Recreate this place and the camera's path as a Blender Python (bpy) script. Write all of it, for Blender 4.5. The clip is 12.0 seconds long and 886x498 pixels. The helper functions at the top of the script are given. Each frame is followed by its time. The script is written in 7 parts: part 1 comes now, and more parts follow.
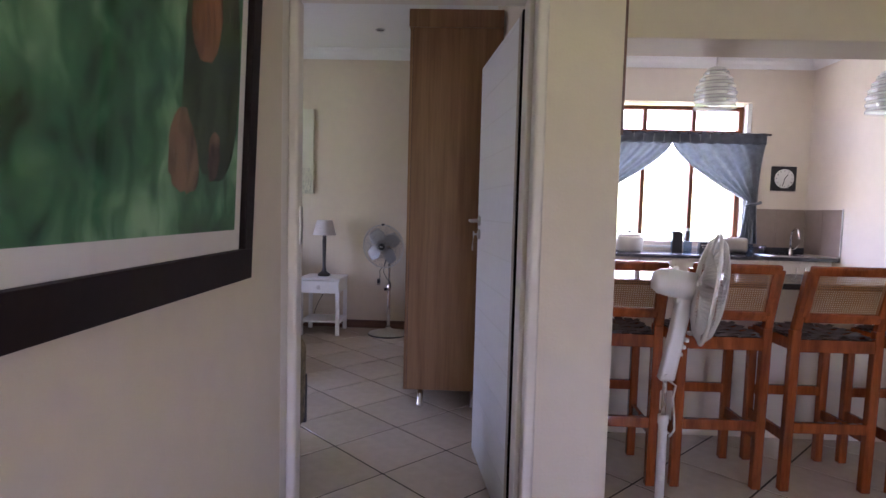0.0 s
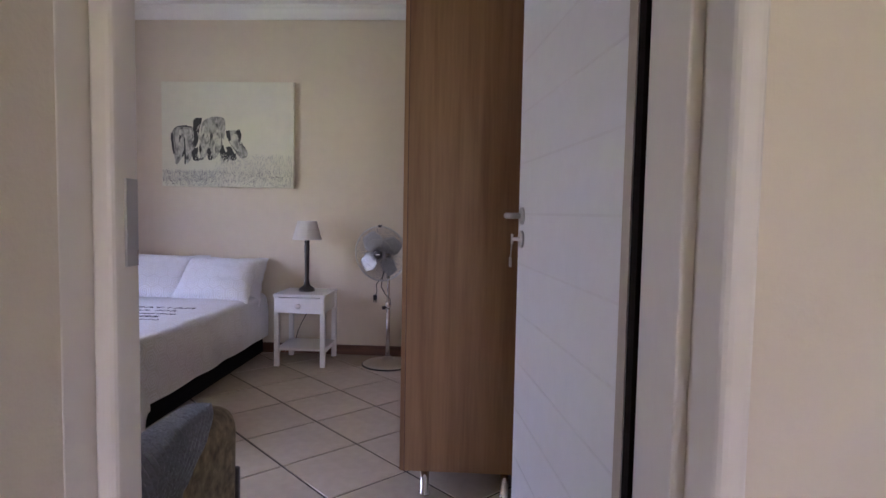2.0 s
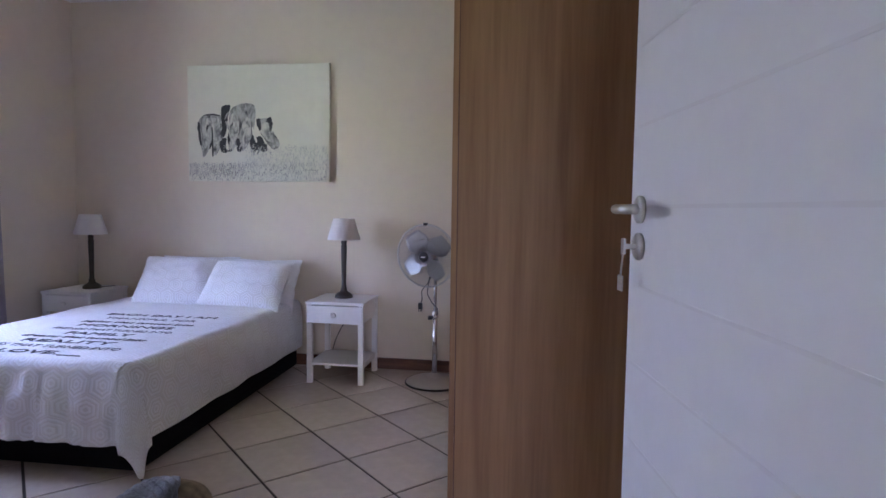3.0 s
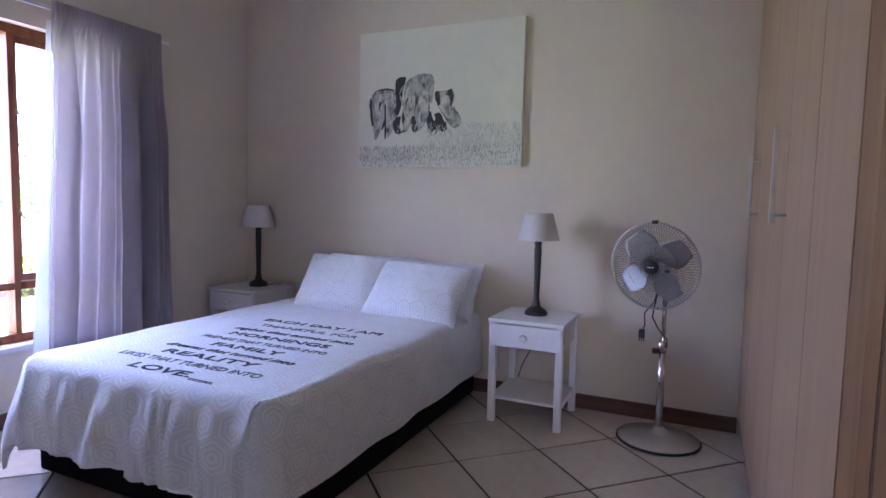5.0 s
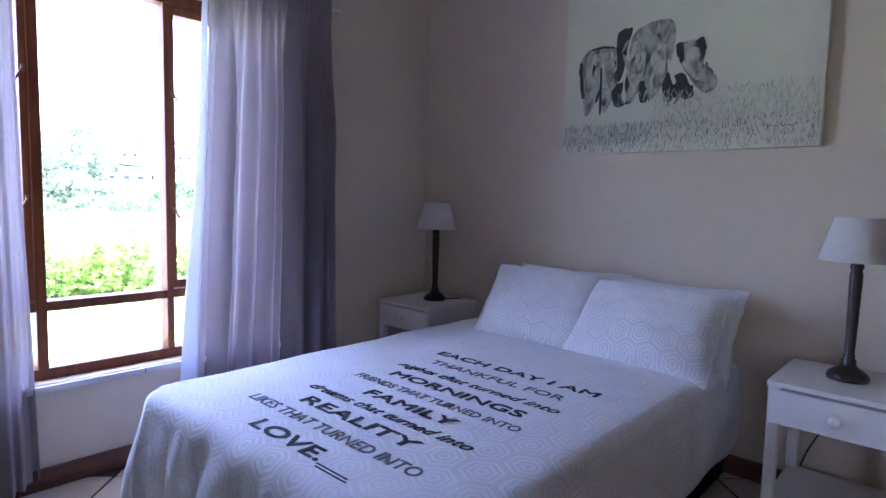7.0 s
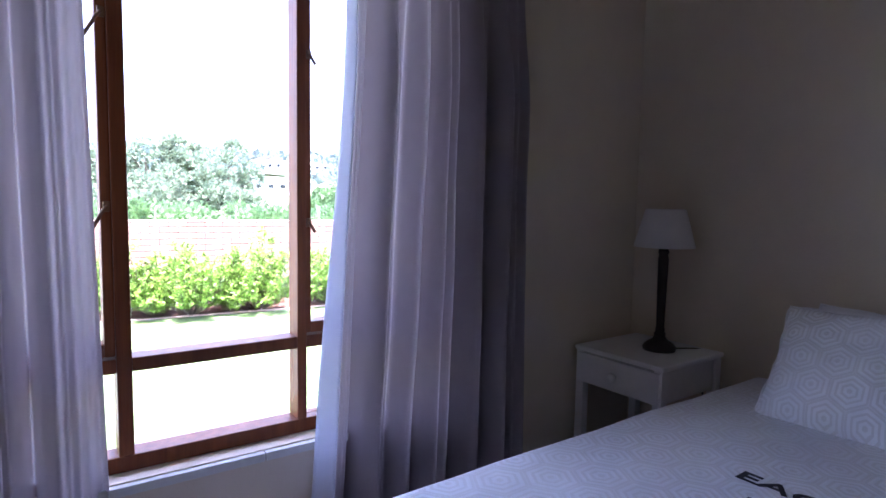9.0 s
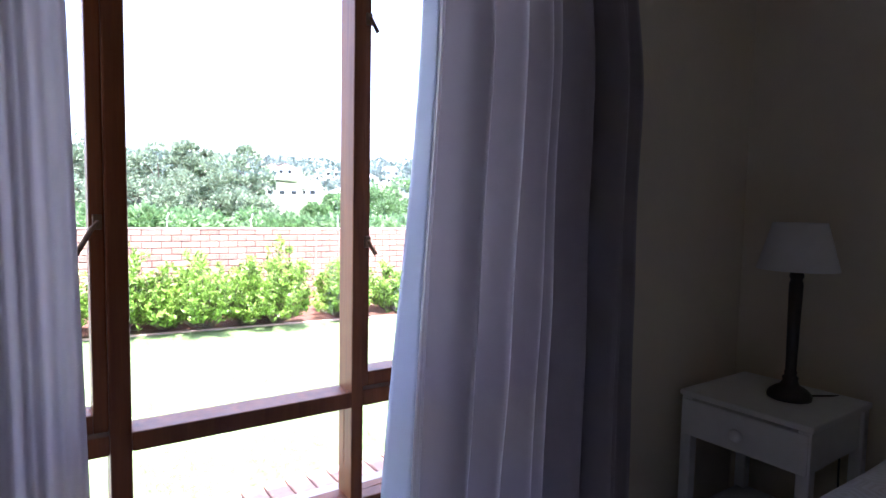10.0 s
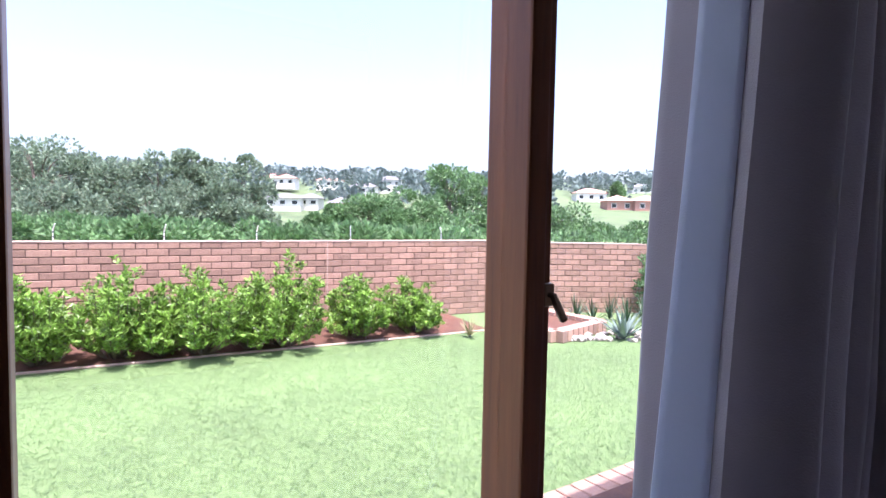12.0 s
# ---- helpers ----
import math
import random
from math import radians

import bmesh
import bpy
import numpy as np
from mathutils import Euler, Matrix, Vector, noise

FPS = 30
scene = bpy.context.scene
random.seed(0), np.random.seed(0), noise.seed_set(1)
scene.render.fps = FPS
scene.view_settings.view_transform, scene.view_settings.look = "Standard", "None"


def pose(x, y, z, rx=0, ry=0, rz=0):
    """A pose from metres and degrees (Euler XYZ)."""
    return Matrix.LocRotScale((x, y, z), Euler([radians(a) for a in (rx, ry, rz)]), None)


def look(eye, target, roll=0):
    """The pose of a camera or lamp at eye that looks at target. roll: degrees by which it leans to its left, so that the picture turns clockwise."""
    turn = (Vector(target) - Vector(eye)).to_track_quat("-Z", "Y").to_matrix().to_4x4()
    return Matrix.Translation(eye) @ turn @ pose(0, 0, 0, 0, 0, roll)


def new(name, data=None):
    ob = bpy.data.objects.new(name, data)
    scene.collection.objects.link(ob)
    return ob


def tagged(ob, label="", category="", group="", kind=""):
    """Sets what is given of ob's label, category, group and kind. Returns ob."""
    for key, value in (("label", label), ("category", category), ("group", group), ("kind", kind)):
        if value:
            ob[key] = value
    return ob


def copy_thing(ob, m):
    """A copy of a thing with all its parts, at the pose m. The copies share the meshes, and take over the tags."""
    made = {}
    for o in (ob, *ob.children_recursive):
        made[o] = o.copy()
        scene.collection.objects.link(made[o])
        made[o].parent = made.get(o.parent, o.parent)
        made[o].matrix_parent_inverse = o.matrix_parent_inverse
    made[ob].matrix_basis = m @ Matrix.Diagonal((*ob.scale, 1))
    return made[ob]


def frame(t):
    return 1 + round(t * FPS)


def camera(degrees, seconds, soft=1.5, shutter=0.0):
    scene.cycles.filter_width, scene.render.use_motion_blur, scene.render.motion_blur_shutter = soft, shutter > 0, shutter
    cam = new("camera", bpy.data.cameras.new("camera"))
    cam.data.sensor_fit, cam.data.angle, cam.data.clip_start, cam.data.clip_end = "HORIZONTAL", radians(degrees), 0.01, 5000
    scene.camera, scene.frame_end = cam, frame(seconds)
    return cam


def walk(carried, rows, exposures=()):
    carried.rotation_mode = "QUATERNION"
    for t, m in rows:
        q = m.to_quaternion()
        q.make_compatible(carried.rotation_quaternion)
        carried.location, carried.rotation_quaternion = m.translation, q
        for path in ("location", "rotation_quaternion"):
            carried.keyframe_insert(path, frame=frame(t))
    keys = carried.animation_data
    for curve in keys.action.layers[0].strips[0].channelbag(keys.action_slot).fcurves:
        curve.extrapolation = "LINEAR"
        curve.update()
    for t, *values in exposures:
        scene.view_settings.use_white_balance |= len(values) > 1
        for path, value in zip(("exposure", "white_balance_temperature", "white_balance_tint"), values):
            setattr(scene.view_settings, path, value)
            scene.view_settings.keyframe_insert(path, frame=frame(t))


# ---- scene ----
cam = camera(75.0, 12.0)
ROWS = [  # seconds, x, y, z, yaw, pitch, roll
    (0, 0.000, 0.000, 1.290, 1.97, -3.84, -1.46),
    (0.5, -0.016, 0.267, 1.277, 1.92, -3.73, -1.41),
    (1, -0.029, 0.593, 1.257, 2.08, -3.63, -1.33),
    (1.5, -0.044, 0.930, 1.244, 2.42, -3.57, -1.29),
    (2, -0.058, 1.249, 1.245, 3.07, -3.59, -1.07),
    (2.5, -0.086, 1.580, 1.251, 4.95, -3.64, -1.05),
    (3, -0.130, 1.868, 1.236, 7.98, -3.96, -0.77),
    (3.2, -0.156, 1.973, 1.235, 9.40, -3.91, -1.10),
    (4.8, -0.529, 2.663, 1.191, 22.92, -4.28, -1.15),
    (5, -0.570, 2.734, 1.196, 24.46, -4.46, -1.30),
    (5.5, -0.659, 2.920, 1.194, 28.65, -4.57, -1.28),
    (6, -0.776, 3.104, 1.209, 33.41, -4.83, -1.48),
    (6.5, -0.958, 3.286, 1.193, 38.10, -4.98, -1.40),
    (7, -1.143, 3.445, 1.191, 42.42, -5.12, -1.47),
    (7.5, -1.358, 3.603, 1.186, 46.57, -5.21, -1.39),
    (9.5, -2.347, 3.895, 1.177, 55.36, -4.58, -1.01),
    (10, -2.592, 3.937, 1.187, 55.48, -4.24, -1.13),
    (10.5, -2.822, 3.987, 1.180, 55.71, -4.01, -1.08),
    (11, -3.028, 4.033, 1.170, 55.84, -3.73, -1.08),
    (11.5, -3.205, 4.058, 1.179, 55.75, -3.49, -1.23),
    (12, -3.350, 4.087, 1.189, 55.46, -3.30, -1.04),
]
EXPOSURES = [(0.0, 5.0, 5850, 37), (1.0, 5.0, 6050, 38), (2.0, 5.25, 6000, 38), (2.5, 5.45, 5550, 34), (5.0, 5.25, 5350, 36), (5.5, 5.2, 5250, 35), (7.5, 4.5, 5150, 35), (9.5, 3.55, 5600, 30), (10.5, 2.97, 5700, 23), (12.0, 1.92, 5700, 27)]
walk(cam, [(t, pose(x, y, z, 90 + pitch, roll, yaw)) for t, x, y, z, yaw, pitch, roll in ROWS], EXPOSURES)

# ---- light ----
world = bpy.data.worlds.new("sky")
scene.world = world
world.use_nodes = True
wn = world.node_tree
sky = wn.nodes.new("ShaderNodeTexSky")
sky.sky_type, sky.sun_disc = "NISHITA", False
sky.sun_elevation, sky.sun_rotation = radians(76), radians(100)
sky.air_density, sky.dust_density = 1.0, 4.0
wn.links.new(sky.outputs[0], wn.nodes["Background"].inputs[0])
wn.nodes["Background"].inputs[1].default_value = 0.15
sun = new("sun", bpy.data.lights.new("sun", "SUN"))
sun.data.energy, sun.data.angle, sun.data.color = 3.6, radians(0.6), (1.0, 0.95, 0.86)
sun.matrix_world = look((3.0, -0.6, 12), (0, 0, 0))

daylight = new("window_daylight", bpy.data.lights.new("window_daylight", "AREA"))
daylight.data.shape, daylight.data.size, daylight.data.size_y, daylight.data.energy = "RECTANGLE", 1.5, 1.55, 1.6
daylight.data.color = (0.86, 0.92, 1.0)
daylight.matrix_world = look((-3.97, 4.29, 1.25), (0, 4.29, 1.15))
# The living room lamp is an added warm fill in an unseen opening.
for name, eye, target, wide, high, watts in (("kitchen_daylight", (2.18, 6.47, 1.75), (2.18, 3.0, 1.4), 1.5, 1.4, 2.8), ("living_fill", (1.1, -2.75, 1.55), (1.1, 2, 1.2), 0.95, 1.05, 0.52)):
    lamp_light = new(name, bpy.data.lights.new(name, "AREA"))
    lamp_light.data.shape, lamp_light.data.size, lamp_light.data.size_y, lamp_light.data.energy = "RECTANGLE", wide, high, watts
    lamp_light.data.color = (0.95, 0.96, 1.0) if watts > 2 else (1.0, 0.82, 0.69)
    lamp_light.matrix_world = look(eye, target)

# ---- materials ----
def paint(name, color, rough=0.6, metal=0.0, vary=0.08, scale=6.0, bump=0.0, bump_scale=60.0, island=0.0, sheen=0.0, coat=0.0):
    """A plain surface: two scales of uneven colour, uneven gloss and fine relief."""
    m = bpy.data.materials.new(name)
    m.use_nodes = True
    nt = m.node_tree
    b = nt.nodes["Principled BSDF"]
    b.inputs["Roughness"].default_value, b.inputs["Metallic"].default_value = rough, metal
    b.inputs["Sheen Weight"].default_value, b.inputs["Coat Weight"].default_value = sheen, coat
    tc = nt.nodes.new("ShaderNodeTexCoord")
    n1, n2 = nt.nodes.new("ShaderNodeTexNoise"), nt.nodes.new("ShaderNodeTexNoise")
    n1.inputs["Scale"].default_value, n2.inputs["Scale"].default_value = scale * 0.35, scale * 4
    n1.inputs["Detail"].default_value = 5
    for n in (n1, n2):
        nt.links.new(tc.outputs["Object"], n.inputs["Vector"])
    add = nt.nodes.new("ShaderNodeMath")
    add.operation = "ADD"
    nt.links.new(n1.outputs[0], add.inputs[0])
    nt.links.new(n2.outputs[0], add.inputs[1])
    ramp = nt.nodes.new("ShaderNodeMapRange")
    ramp.inputs["From Min"].default_value, ramp.inputs["From Max"].default_value = 0.6, 1.4
    ramp.inputs["To Min"].default_value, ramp.inputs["To Max"].default_value = 1 - vary, 1 + vary
    nt.links.new(add.outputs[0], ramp.inputs[0])
    mix = nt.nodes.new("ShaderNodeMix")
    mix.data_type, mix.blend_type = "RGBA", "MULTIPLY"
    mix.inputs[0].default_value = 1.0
    mix.inputs[6].default_value = (*color, 1)
    last = ramp.outputs[0]
    if island:
        info = nt.nodes.new("ShaderNodeObjectInfo")
        geo = nt.nodes.new("ShaderNodeNewGeometry")
        s = nt.nodes.new("ShaderNodeMath")
        s.operation = "ADD"
        nt.links.new(info.outputs["Random"], s.inputs[0])
        nt.links.new(geo.outputs["Random Per Island"], s.inputs[1])
        fr = nt.nodes.new("ShaderNodeMath")
        fr.operation = "FRACT"
        nt.links.new(s.outputs[0], fr.inputs[0])
        mr = nt.nodes.new("ShaderNodeMapRange")
        mr.inputs["To Min"].default_value, mr.inputs["To Max"].default_value = 1 - island, 1 + island
        nt.links.new(fr.outputs[0], mr.inputs[0])
        mul = nt.nodes.new("ShaderNodeMath")
        mul.operation = "MULTIPLY"
        nt.links.new(last, mul.inputs[0])
        nt.links.new(mr.outputs[0], mul.inputs[1])
        last = mul.outputs[0]
    nt.links.new(last, mix.inputs[7])
    nt.links.new(mix.outputs[2], b.inputs["Base Color"])
    rr = nt.nodes.new("ShaderNodeMapRange")
    rr.inputs["To Min"].default_value, rr.inputs["To Max"].default_value = max(rough - 0.08, 0.02), min(rough + 0.08, 1)
    nt.links.new(n1.outputs[0], rr.inputs[0])
    nt.links.new(rr.outputs[0], b.inputs["Roughness"])
    if bump:
        n3 = nt.nodes.new("ShaderNodeTexNoise")
        n3.inputs["Scale"].default_value, n3.inputs["Detail"].default_value = bump_scale, 4
        nt.links.new(tc.outputs["Object"], n3.inputs["Vector"])
        bp = nt.nodes.new("ShaderNodeBump")
        bp.inputs["Strength"].default_value, bp.inputs["Distance"].default_value = bump, 0.004
        nt.links.new(n3.outputs[0], bp.inputs["Height"])
        nt.links.new(bp.outputs[0], b.inputs["Normal"])
    return m


def wood(name, dark, light, rough=0.4, grain=(18, 18, 1.2), coat=0.0):
    """Wood with long grain along the axis whose grain number is lowest."""
    m = bpy.data.materials.new(name)
    m.use_nodes = True
    nt = m.node_tree
    b = nt.nodes["Principled BSDF"]
    b.inputs["Roughness"].default_value, b.inputs["Coat Weight"].default_value = rough, coat
    tc, mp = nt.nodes.new("ShaderNodeTexCoord"), nt.nodes.new("ShaderNodeMapping")
    mp.inputs["Scale"].default_value = grain
    info = nt.nodes.new("ShaderNodeObjectInfo")
    sh = nt.nodes.new("ShaderNodeVectorMath")
    sh.operation = "ADD"
    nt.links.new(tc.outputs["Object"], sh.inputs[0])
    nt.links.new(info.outputs["Random"], sh.inputs[1])
    nt.links.new(sh.outputs[0], mp.inputs["Vector"])
    n1, n2 = nt.nodes.new("ShaderNodeTexNoise"), nt.nodes.new("ShaderNodeTexNoise")
    n1.inputs["Scale"].default_value, n1.inputs["Detail"].default_value, n1.inputs["Distortion"].default_value = 1.0, 6, 0.6
    n2.inputs["Scale"].default_value, n2.inputs["Detail"].default_value = 7.0, 3
    for n in (n1, n2):
        nt.links.new(mp.outputs[0], n.inputs["Vector"])
    av = nt.nodes.new("ShaderNodeMath")
    av.operation = "MULTIPLY_ADD"
    av.inputs[1].default_value = 0.35
    nt.links.new(n2.outputs[0], av.inputs[0])
    nt.links.new(n1.outputs[0], av.inputs[2])
    rp = nt.nodes.new("ShaderNodeValToRGB")
    rp.color_ramp.elements[0].position, rp.color_ramp.elements[1].position = 0.45, 0.9
    rp.color_ramp.elements[0].color, rp.color_ramp.elements[1].color = (*dark, 1), (*light, 1)
    nt.links.new(av.outputs[0], rp.inputs[0])
    nt.links.new(rp.outputs[0], b.inputs["Base Color"])
    bp = nt.nodes.new("ShaderNodeBump")
    bp.inputs["Strength"].default_value, bp.inputs["Distance"].default_value = 0.15, 0.002
    nt.links.new(n2.outputs[0], bp.inputs["Height"])
    nt.links.new(bp.outputs[0], b.inputs["Normal"])
    return m


def clear(name, tint=(1, 1, 1), rough=0.0):
    """Thin window glass: straight-through light with a faint reflection."""
    m = bpy.data.materials.new(name)
    m.use_nodes = True
    nt = m.node_tree
    tr, gl = nt.nodes.new("ShaderNodeBsdfTransparent"), nt.nodes.new("ShaderNodeBsdfGlossy")
    tr.inputs[0].default_value = (*tint, 1)
    gl.inputs["Roughness"].default_value = rough
    mx = nt.nodes.new("ShaderNodeMixShader")
    mx.inputs[0].default_value = 0.05
    nt.links.new(tr.outputs[0], mx.inputs[1])
    nt.links.new(gl.outputs[0], mx.inputs[2])
    nt.links.new(mx.outputs[0], nt.nodes["Material Output"].inputs[0])
    return m


def cloth(name, color, thin=0.0, rough=0.9, weave=900.0, vary=0.06):
    """Woven cloth; thin is the share of light that comes through."""
    m = paint(name, color, rough, 0.0, vary, 5.0, 0.25, weave, sheen=0.25)
    if thin:
        nt = m.node_tree
        b = nt.nodes["Principled BSDF"]
        tl, mx = nt.nodes.new("ShaderNodeBsdfTranslucent"), nt.nodes.new("ShaderNodeMixShader")
        tl.inputs[0].default_value = (*color, 1)
        mx.inputs[0].default_value = thin
        nt.links.new(b.outputs[0], mx.inputs[1])
        nt.links.new(tl.outputs[0], mx.inputs[2])
        nt.links.new(mx.outputs[0], nt.nodes["Material Output"].inputs[0])
    return m


WALL = paint("cream_wall_paint", (0.68, 0.595, 0.475), 0.75, vary=0.03, scale=3, bump=0.25, bump_scale=90)
KITCHEN_WALL = paint("pale_kitchen_paint", (0.74, 0.66, 0.56), 0.75, vary=0.03, scale=3, bump=0.2, bump_scale=90)
CEILING = paint("white_ceiling_paint", (0.82, 0.82, 0.80), 0.8, vary=0.02, bump=0.1)
WHITE = paint("white_enamel", (0.80, 0.79, 0.77), 0.35, vary=0.03, scale=8, bump=0.05, bump_scale=30)
DOOR_WHITE = paint("white_door_paint", (0.78, 0.78, 0.78), 0.45, vary=0.03, scale=5, bump=0.08, bump_scale=40)
FRAME_WHITE = paint("cream_frame_paint", (0.72, 0.665, 0.59), 0.45, vary=0.03)
TILE = paint("beige_floor_tile", (0.55, 0.475, 0.385), 0.2, vary=0.10, scale=4, bump=0.05, bump_scale=14, island=0.06, coat=0.2)
GROUT = paint("dark_grout", (0.035, 0.025, 0.02), 0.9, vary=0.2, scale=20)
SKIRTING = wood("brown_skirting", (0.07, 0.03, 0.018), (0.16, 0.07, 0.04), 0.4, (2, 2, 30))
WARDROBE = wood("brown_oak_foil", (0.21, 0.105, 0.045), (0.36, 0.20, 0.09), 0.45, (14, 14, 0.7))
MERANTI = wood("varnished_red_window_wood", (0.11, 0.032, 0.010), (0.20, 0.064, 0.018), 0.5, (30, 30, 2.0), 0.0)
MERANTI.node_tree.nodes["Principled BSDF"].inputs["Specular IOR Level"].default_value = 0.25
STOOL_WOOD = wood("orange_pine", (0.17, 0.036, 0.009), (0.38, 0.092, 0.022), 0.22, (24, 24, 2.5), 0.3)
CHROME = paint("chrome", (0.75, 0.75, 0.75), 0.15, 1.0, 0.05)
STEEL = paint("brushed_steel", (0.55, 0.54, 0.52), 0.3, 1.0, 0.06)
BRASS = paint("worn_bronze", (0.20, 0.13, 0.08), 0.4, 1.0, 0.15)
BLACK = paint("black_plastic", (0.02, 0.02, 0.022), 0.4, vary=0.1)
LAMP_BLACK = paint("dark_turned_wood", (0.022, 0.016, 0.014), 0.35, vary=0.25, scale=20, bump=0.1)
SHADE = cloth("white_lampshade_cloth", (0.80, 0.78, 0.76), 0.3)
BED_BASE = paint("black_bed_base_cloth", (0.010, 0.010, 0.013), 0.95, vary=0.2, scale=20, bump=0.2, bump_scale=400)
BED_BASE.node_tree.nodes["Principled BSDF"].inputs["Specular IOR Level"].default_value = 0.15
CURTAIN = cloth("grey_lilac_curtain", (0.36, 0.315, 0.33), 0.22, 0.85, 500)
LINING = cloth("pale_curtain_lining", (0.68, 0.70, 0.77), 0.5)
GLASS = clear("window_glass")
PICTURE_GLASS = clear("picture_glass")
[n for n in PICTURE_GLASS.node_tree.nodes if n.type == "MIX_SHADER"][0].inputs[0].default_value = 0.02
WHITE_PLASTIC = paint("white_plastic", (0.78, 0.77, 0.74), 0.35, vary=0.03)
GRANITE = paint("dark_granite", (0.035, 0.038, 0.045), 0.12, vary=0.5, scale=60, coat=0.3)


# ---- mesh tools ----
def part(name, bm, material, parent=None, label="", smooth=False):
    """Links a bmesh (or mesh) as one mesh object under a thing or a part."""
    if isinstance(bm, bpy.types.Mesh):
        me = bm
    else:
        me = bpy.data.meshes.new(name)
        bmesh.ops.recalc_face_normals(bm, faces=bm.faces[:])
        bm.to_mesh(me)
        bm.free()
    if not me.materials:
        me.materials.append(material)
    if smooth:
        for p in me.polygons:
            p.use_smooth = True
    ob = new(name, me)
    if parent:
        ob.parent = parent
    if label:
        tagged(ob, label)
    return ob


def thing(name, x, y, z, label, category, group="", rz=0.0, kind=""):
    ob = new(name)
    ob.matrix_world = pose(x, y, z, 0, 0, rz)
    return tagged(ob, label, category, group, kind)


def box(x0, x1, y0, y1, z0, z1, bevel=0.0, bm=None, segments=2):
    own = bm is None
    b = bmesh.new()
    bmesh.ops.create_cube(b, size=1.0)
    for v in b.verts:
        v.co = Vector(((x0 + x1) / 2 + v.co.x * (x1 - x0), (y0 + y1) / 2 + v.co.y * (y1 - y0), (z0 + z1) / 2 + v.co.z * (z1 - z0)))
    if bevel:
        bmesh.ops.bevel(b, geom=b.edges[:], offset=bevel, segments=segments, affect="EDGES", profile=0.6)
    if own:
        return b
    me = bpy.data.meshes.new("tmp")
    b.to_mesh(me)
    b.free()
    bm.from_mesh(me)
    bpy.data.meshes.remove(me)
    return bm


def lathe(profile, steps=28, bm=None, m=None):
    """A turned shape from (radius, height) pairs round z."""
    bm = bm or bmesh.new()
    rings = []
    for r, z in profile:
        ring = []
        for k in range(steps):
            a = 2 * math.pi * k / steps
            p = Vector((max(r, 1e-4) * math.cos(a), max(r, 1e-4) * math.sin(a), z))
            ring.append(bm.verts.new(m @ p if m else p))
        rings.append(ring)
    for a, b in zip(rings, rings[1:]):
        for k in range(steps):
            bm.faces.new((a[k], a[(k + 1) % steps], b[(k + 1) % steps], b[k]))
    if profile[0][0] > 0:
        bm.faces.new(rings[0][::-1])
    if profile[-1][0] > 0:
        bm.faces.new(rings[-1])
    return bm


def tube(points, r, steps=8, bm=None, closed=False, taper=1.0):
    """A round bar along a line of points."""
    bm = bm or bmesh.new()
    pts = [Vector(p) for p in points]
    n = len(pts)
    rings = []
    side = None
    for i, p in enumerate(pts):
        d = (pts[(i + 1) % n] - pts[i - 1]) if closed else (pts[min(i + 1, n - 1)] - pts[max(i - 1, 0)])
        d.normalize()
        if side is None:
            side = d.cross(Vector((0.03, 0.02, 1)))
            if side.length < 1e-3:
                side = d.cross(Vector((1, 0, 0)))
        side = (side - d * side.dot(d)).normalized()
        up = d.cross(side)
        rr = r * (1 + (taper - 1) * i / max(n - 1, 1))
        rings.append([bm.verts.new(p + (side * math.cos(a) + up * math.sin(a)) * rr) for a in (2 * math.pi * k / steps for k in range(steps))])
    pairs = list(zip(rings, rings[1:])) + ([(rings[-1], rings[0])] if closed else [])
    for a, b in pairs:
        for k in range(steps):
            bm.faces.new((a[k], a[(k + 1) % steps], b[(k + 1) % steps], b[k]))
    if not closed:
        bm.faces.new(rings[0][::-1])
        bm.faces.new(rings[-1])
    return bm


def ring_points(r, n=40, z=0.0):
    return [(r * math.cos(2 * math.pi * k / n), r * math.sin(2 * math.pi * k / n), z) for k in range(n)]


def sheet(nu, nv, f, thick=0.0):
    """A grid of (nu x nv) cells through f(u, v); thick gives it a back."""
    bm = bmesh.new()
    g = [[bm.verts.new(f(i / nu, j / nv)) for j in range(nv + 1)] for i in range(nu + 1)]
    for i in range(nu):
        for j in range(nv):
            bm.faces.new((g[i][j], g[i + 1][j], g[i + 1][j + 1], g[i][j + 1]))
    if thick:
        bmesh.ops.recalc_face_normals(bm, faces=bm.faces[:])
        bmesh.ops.solidify(bm, geom=bm.faces[:], thickness=thick)
    return bm


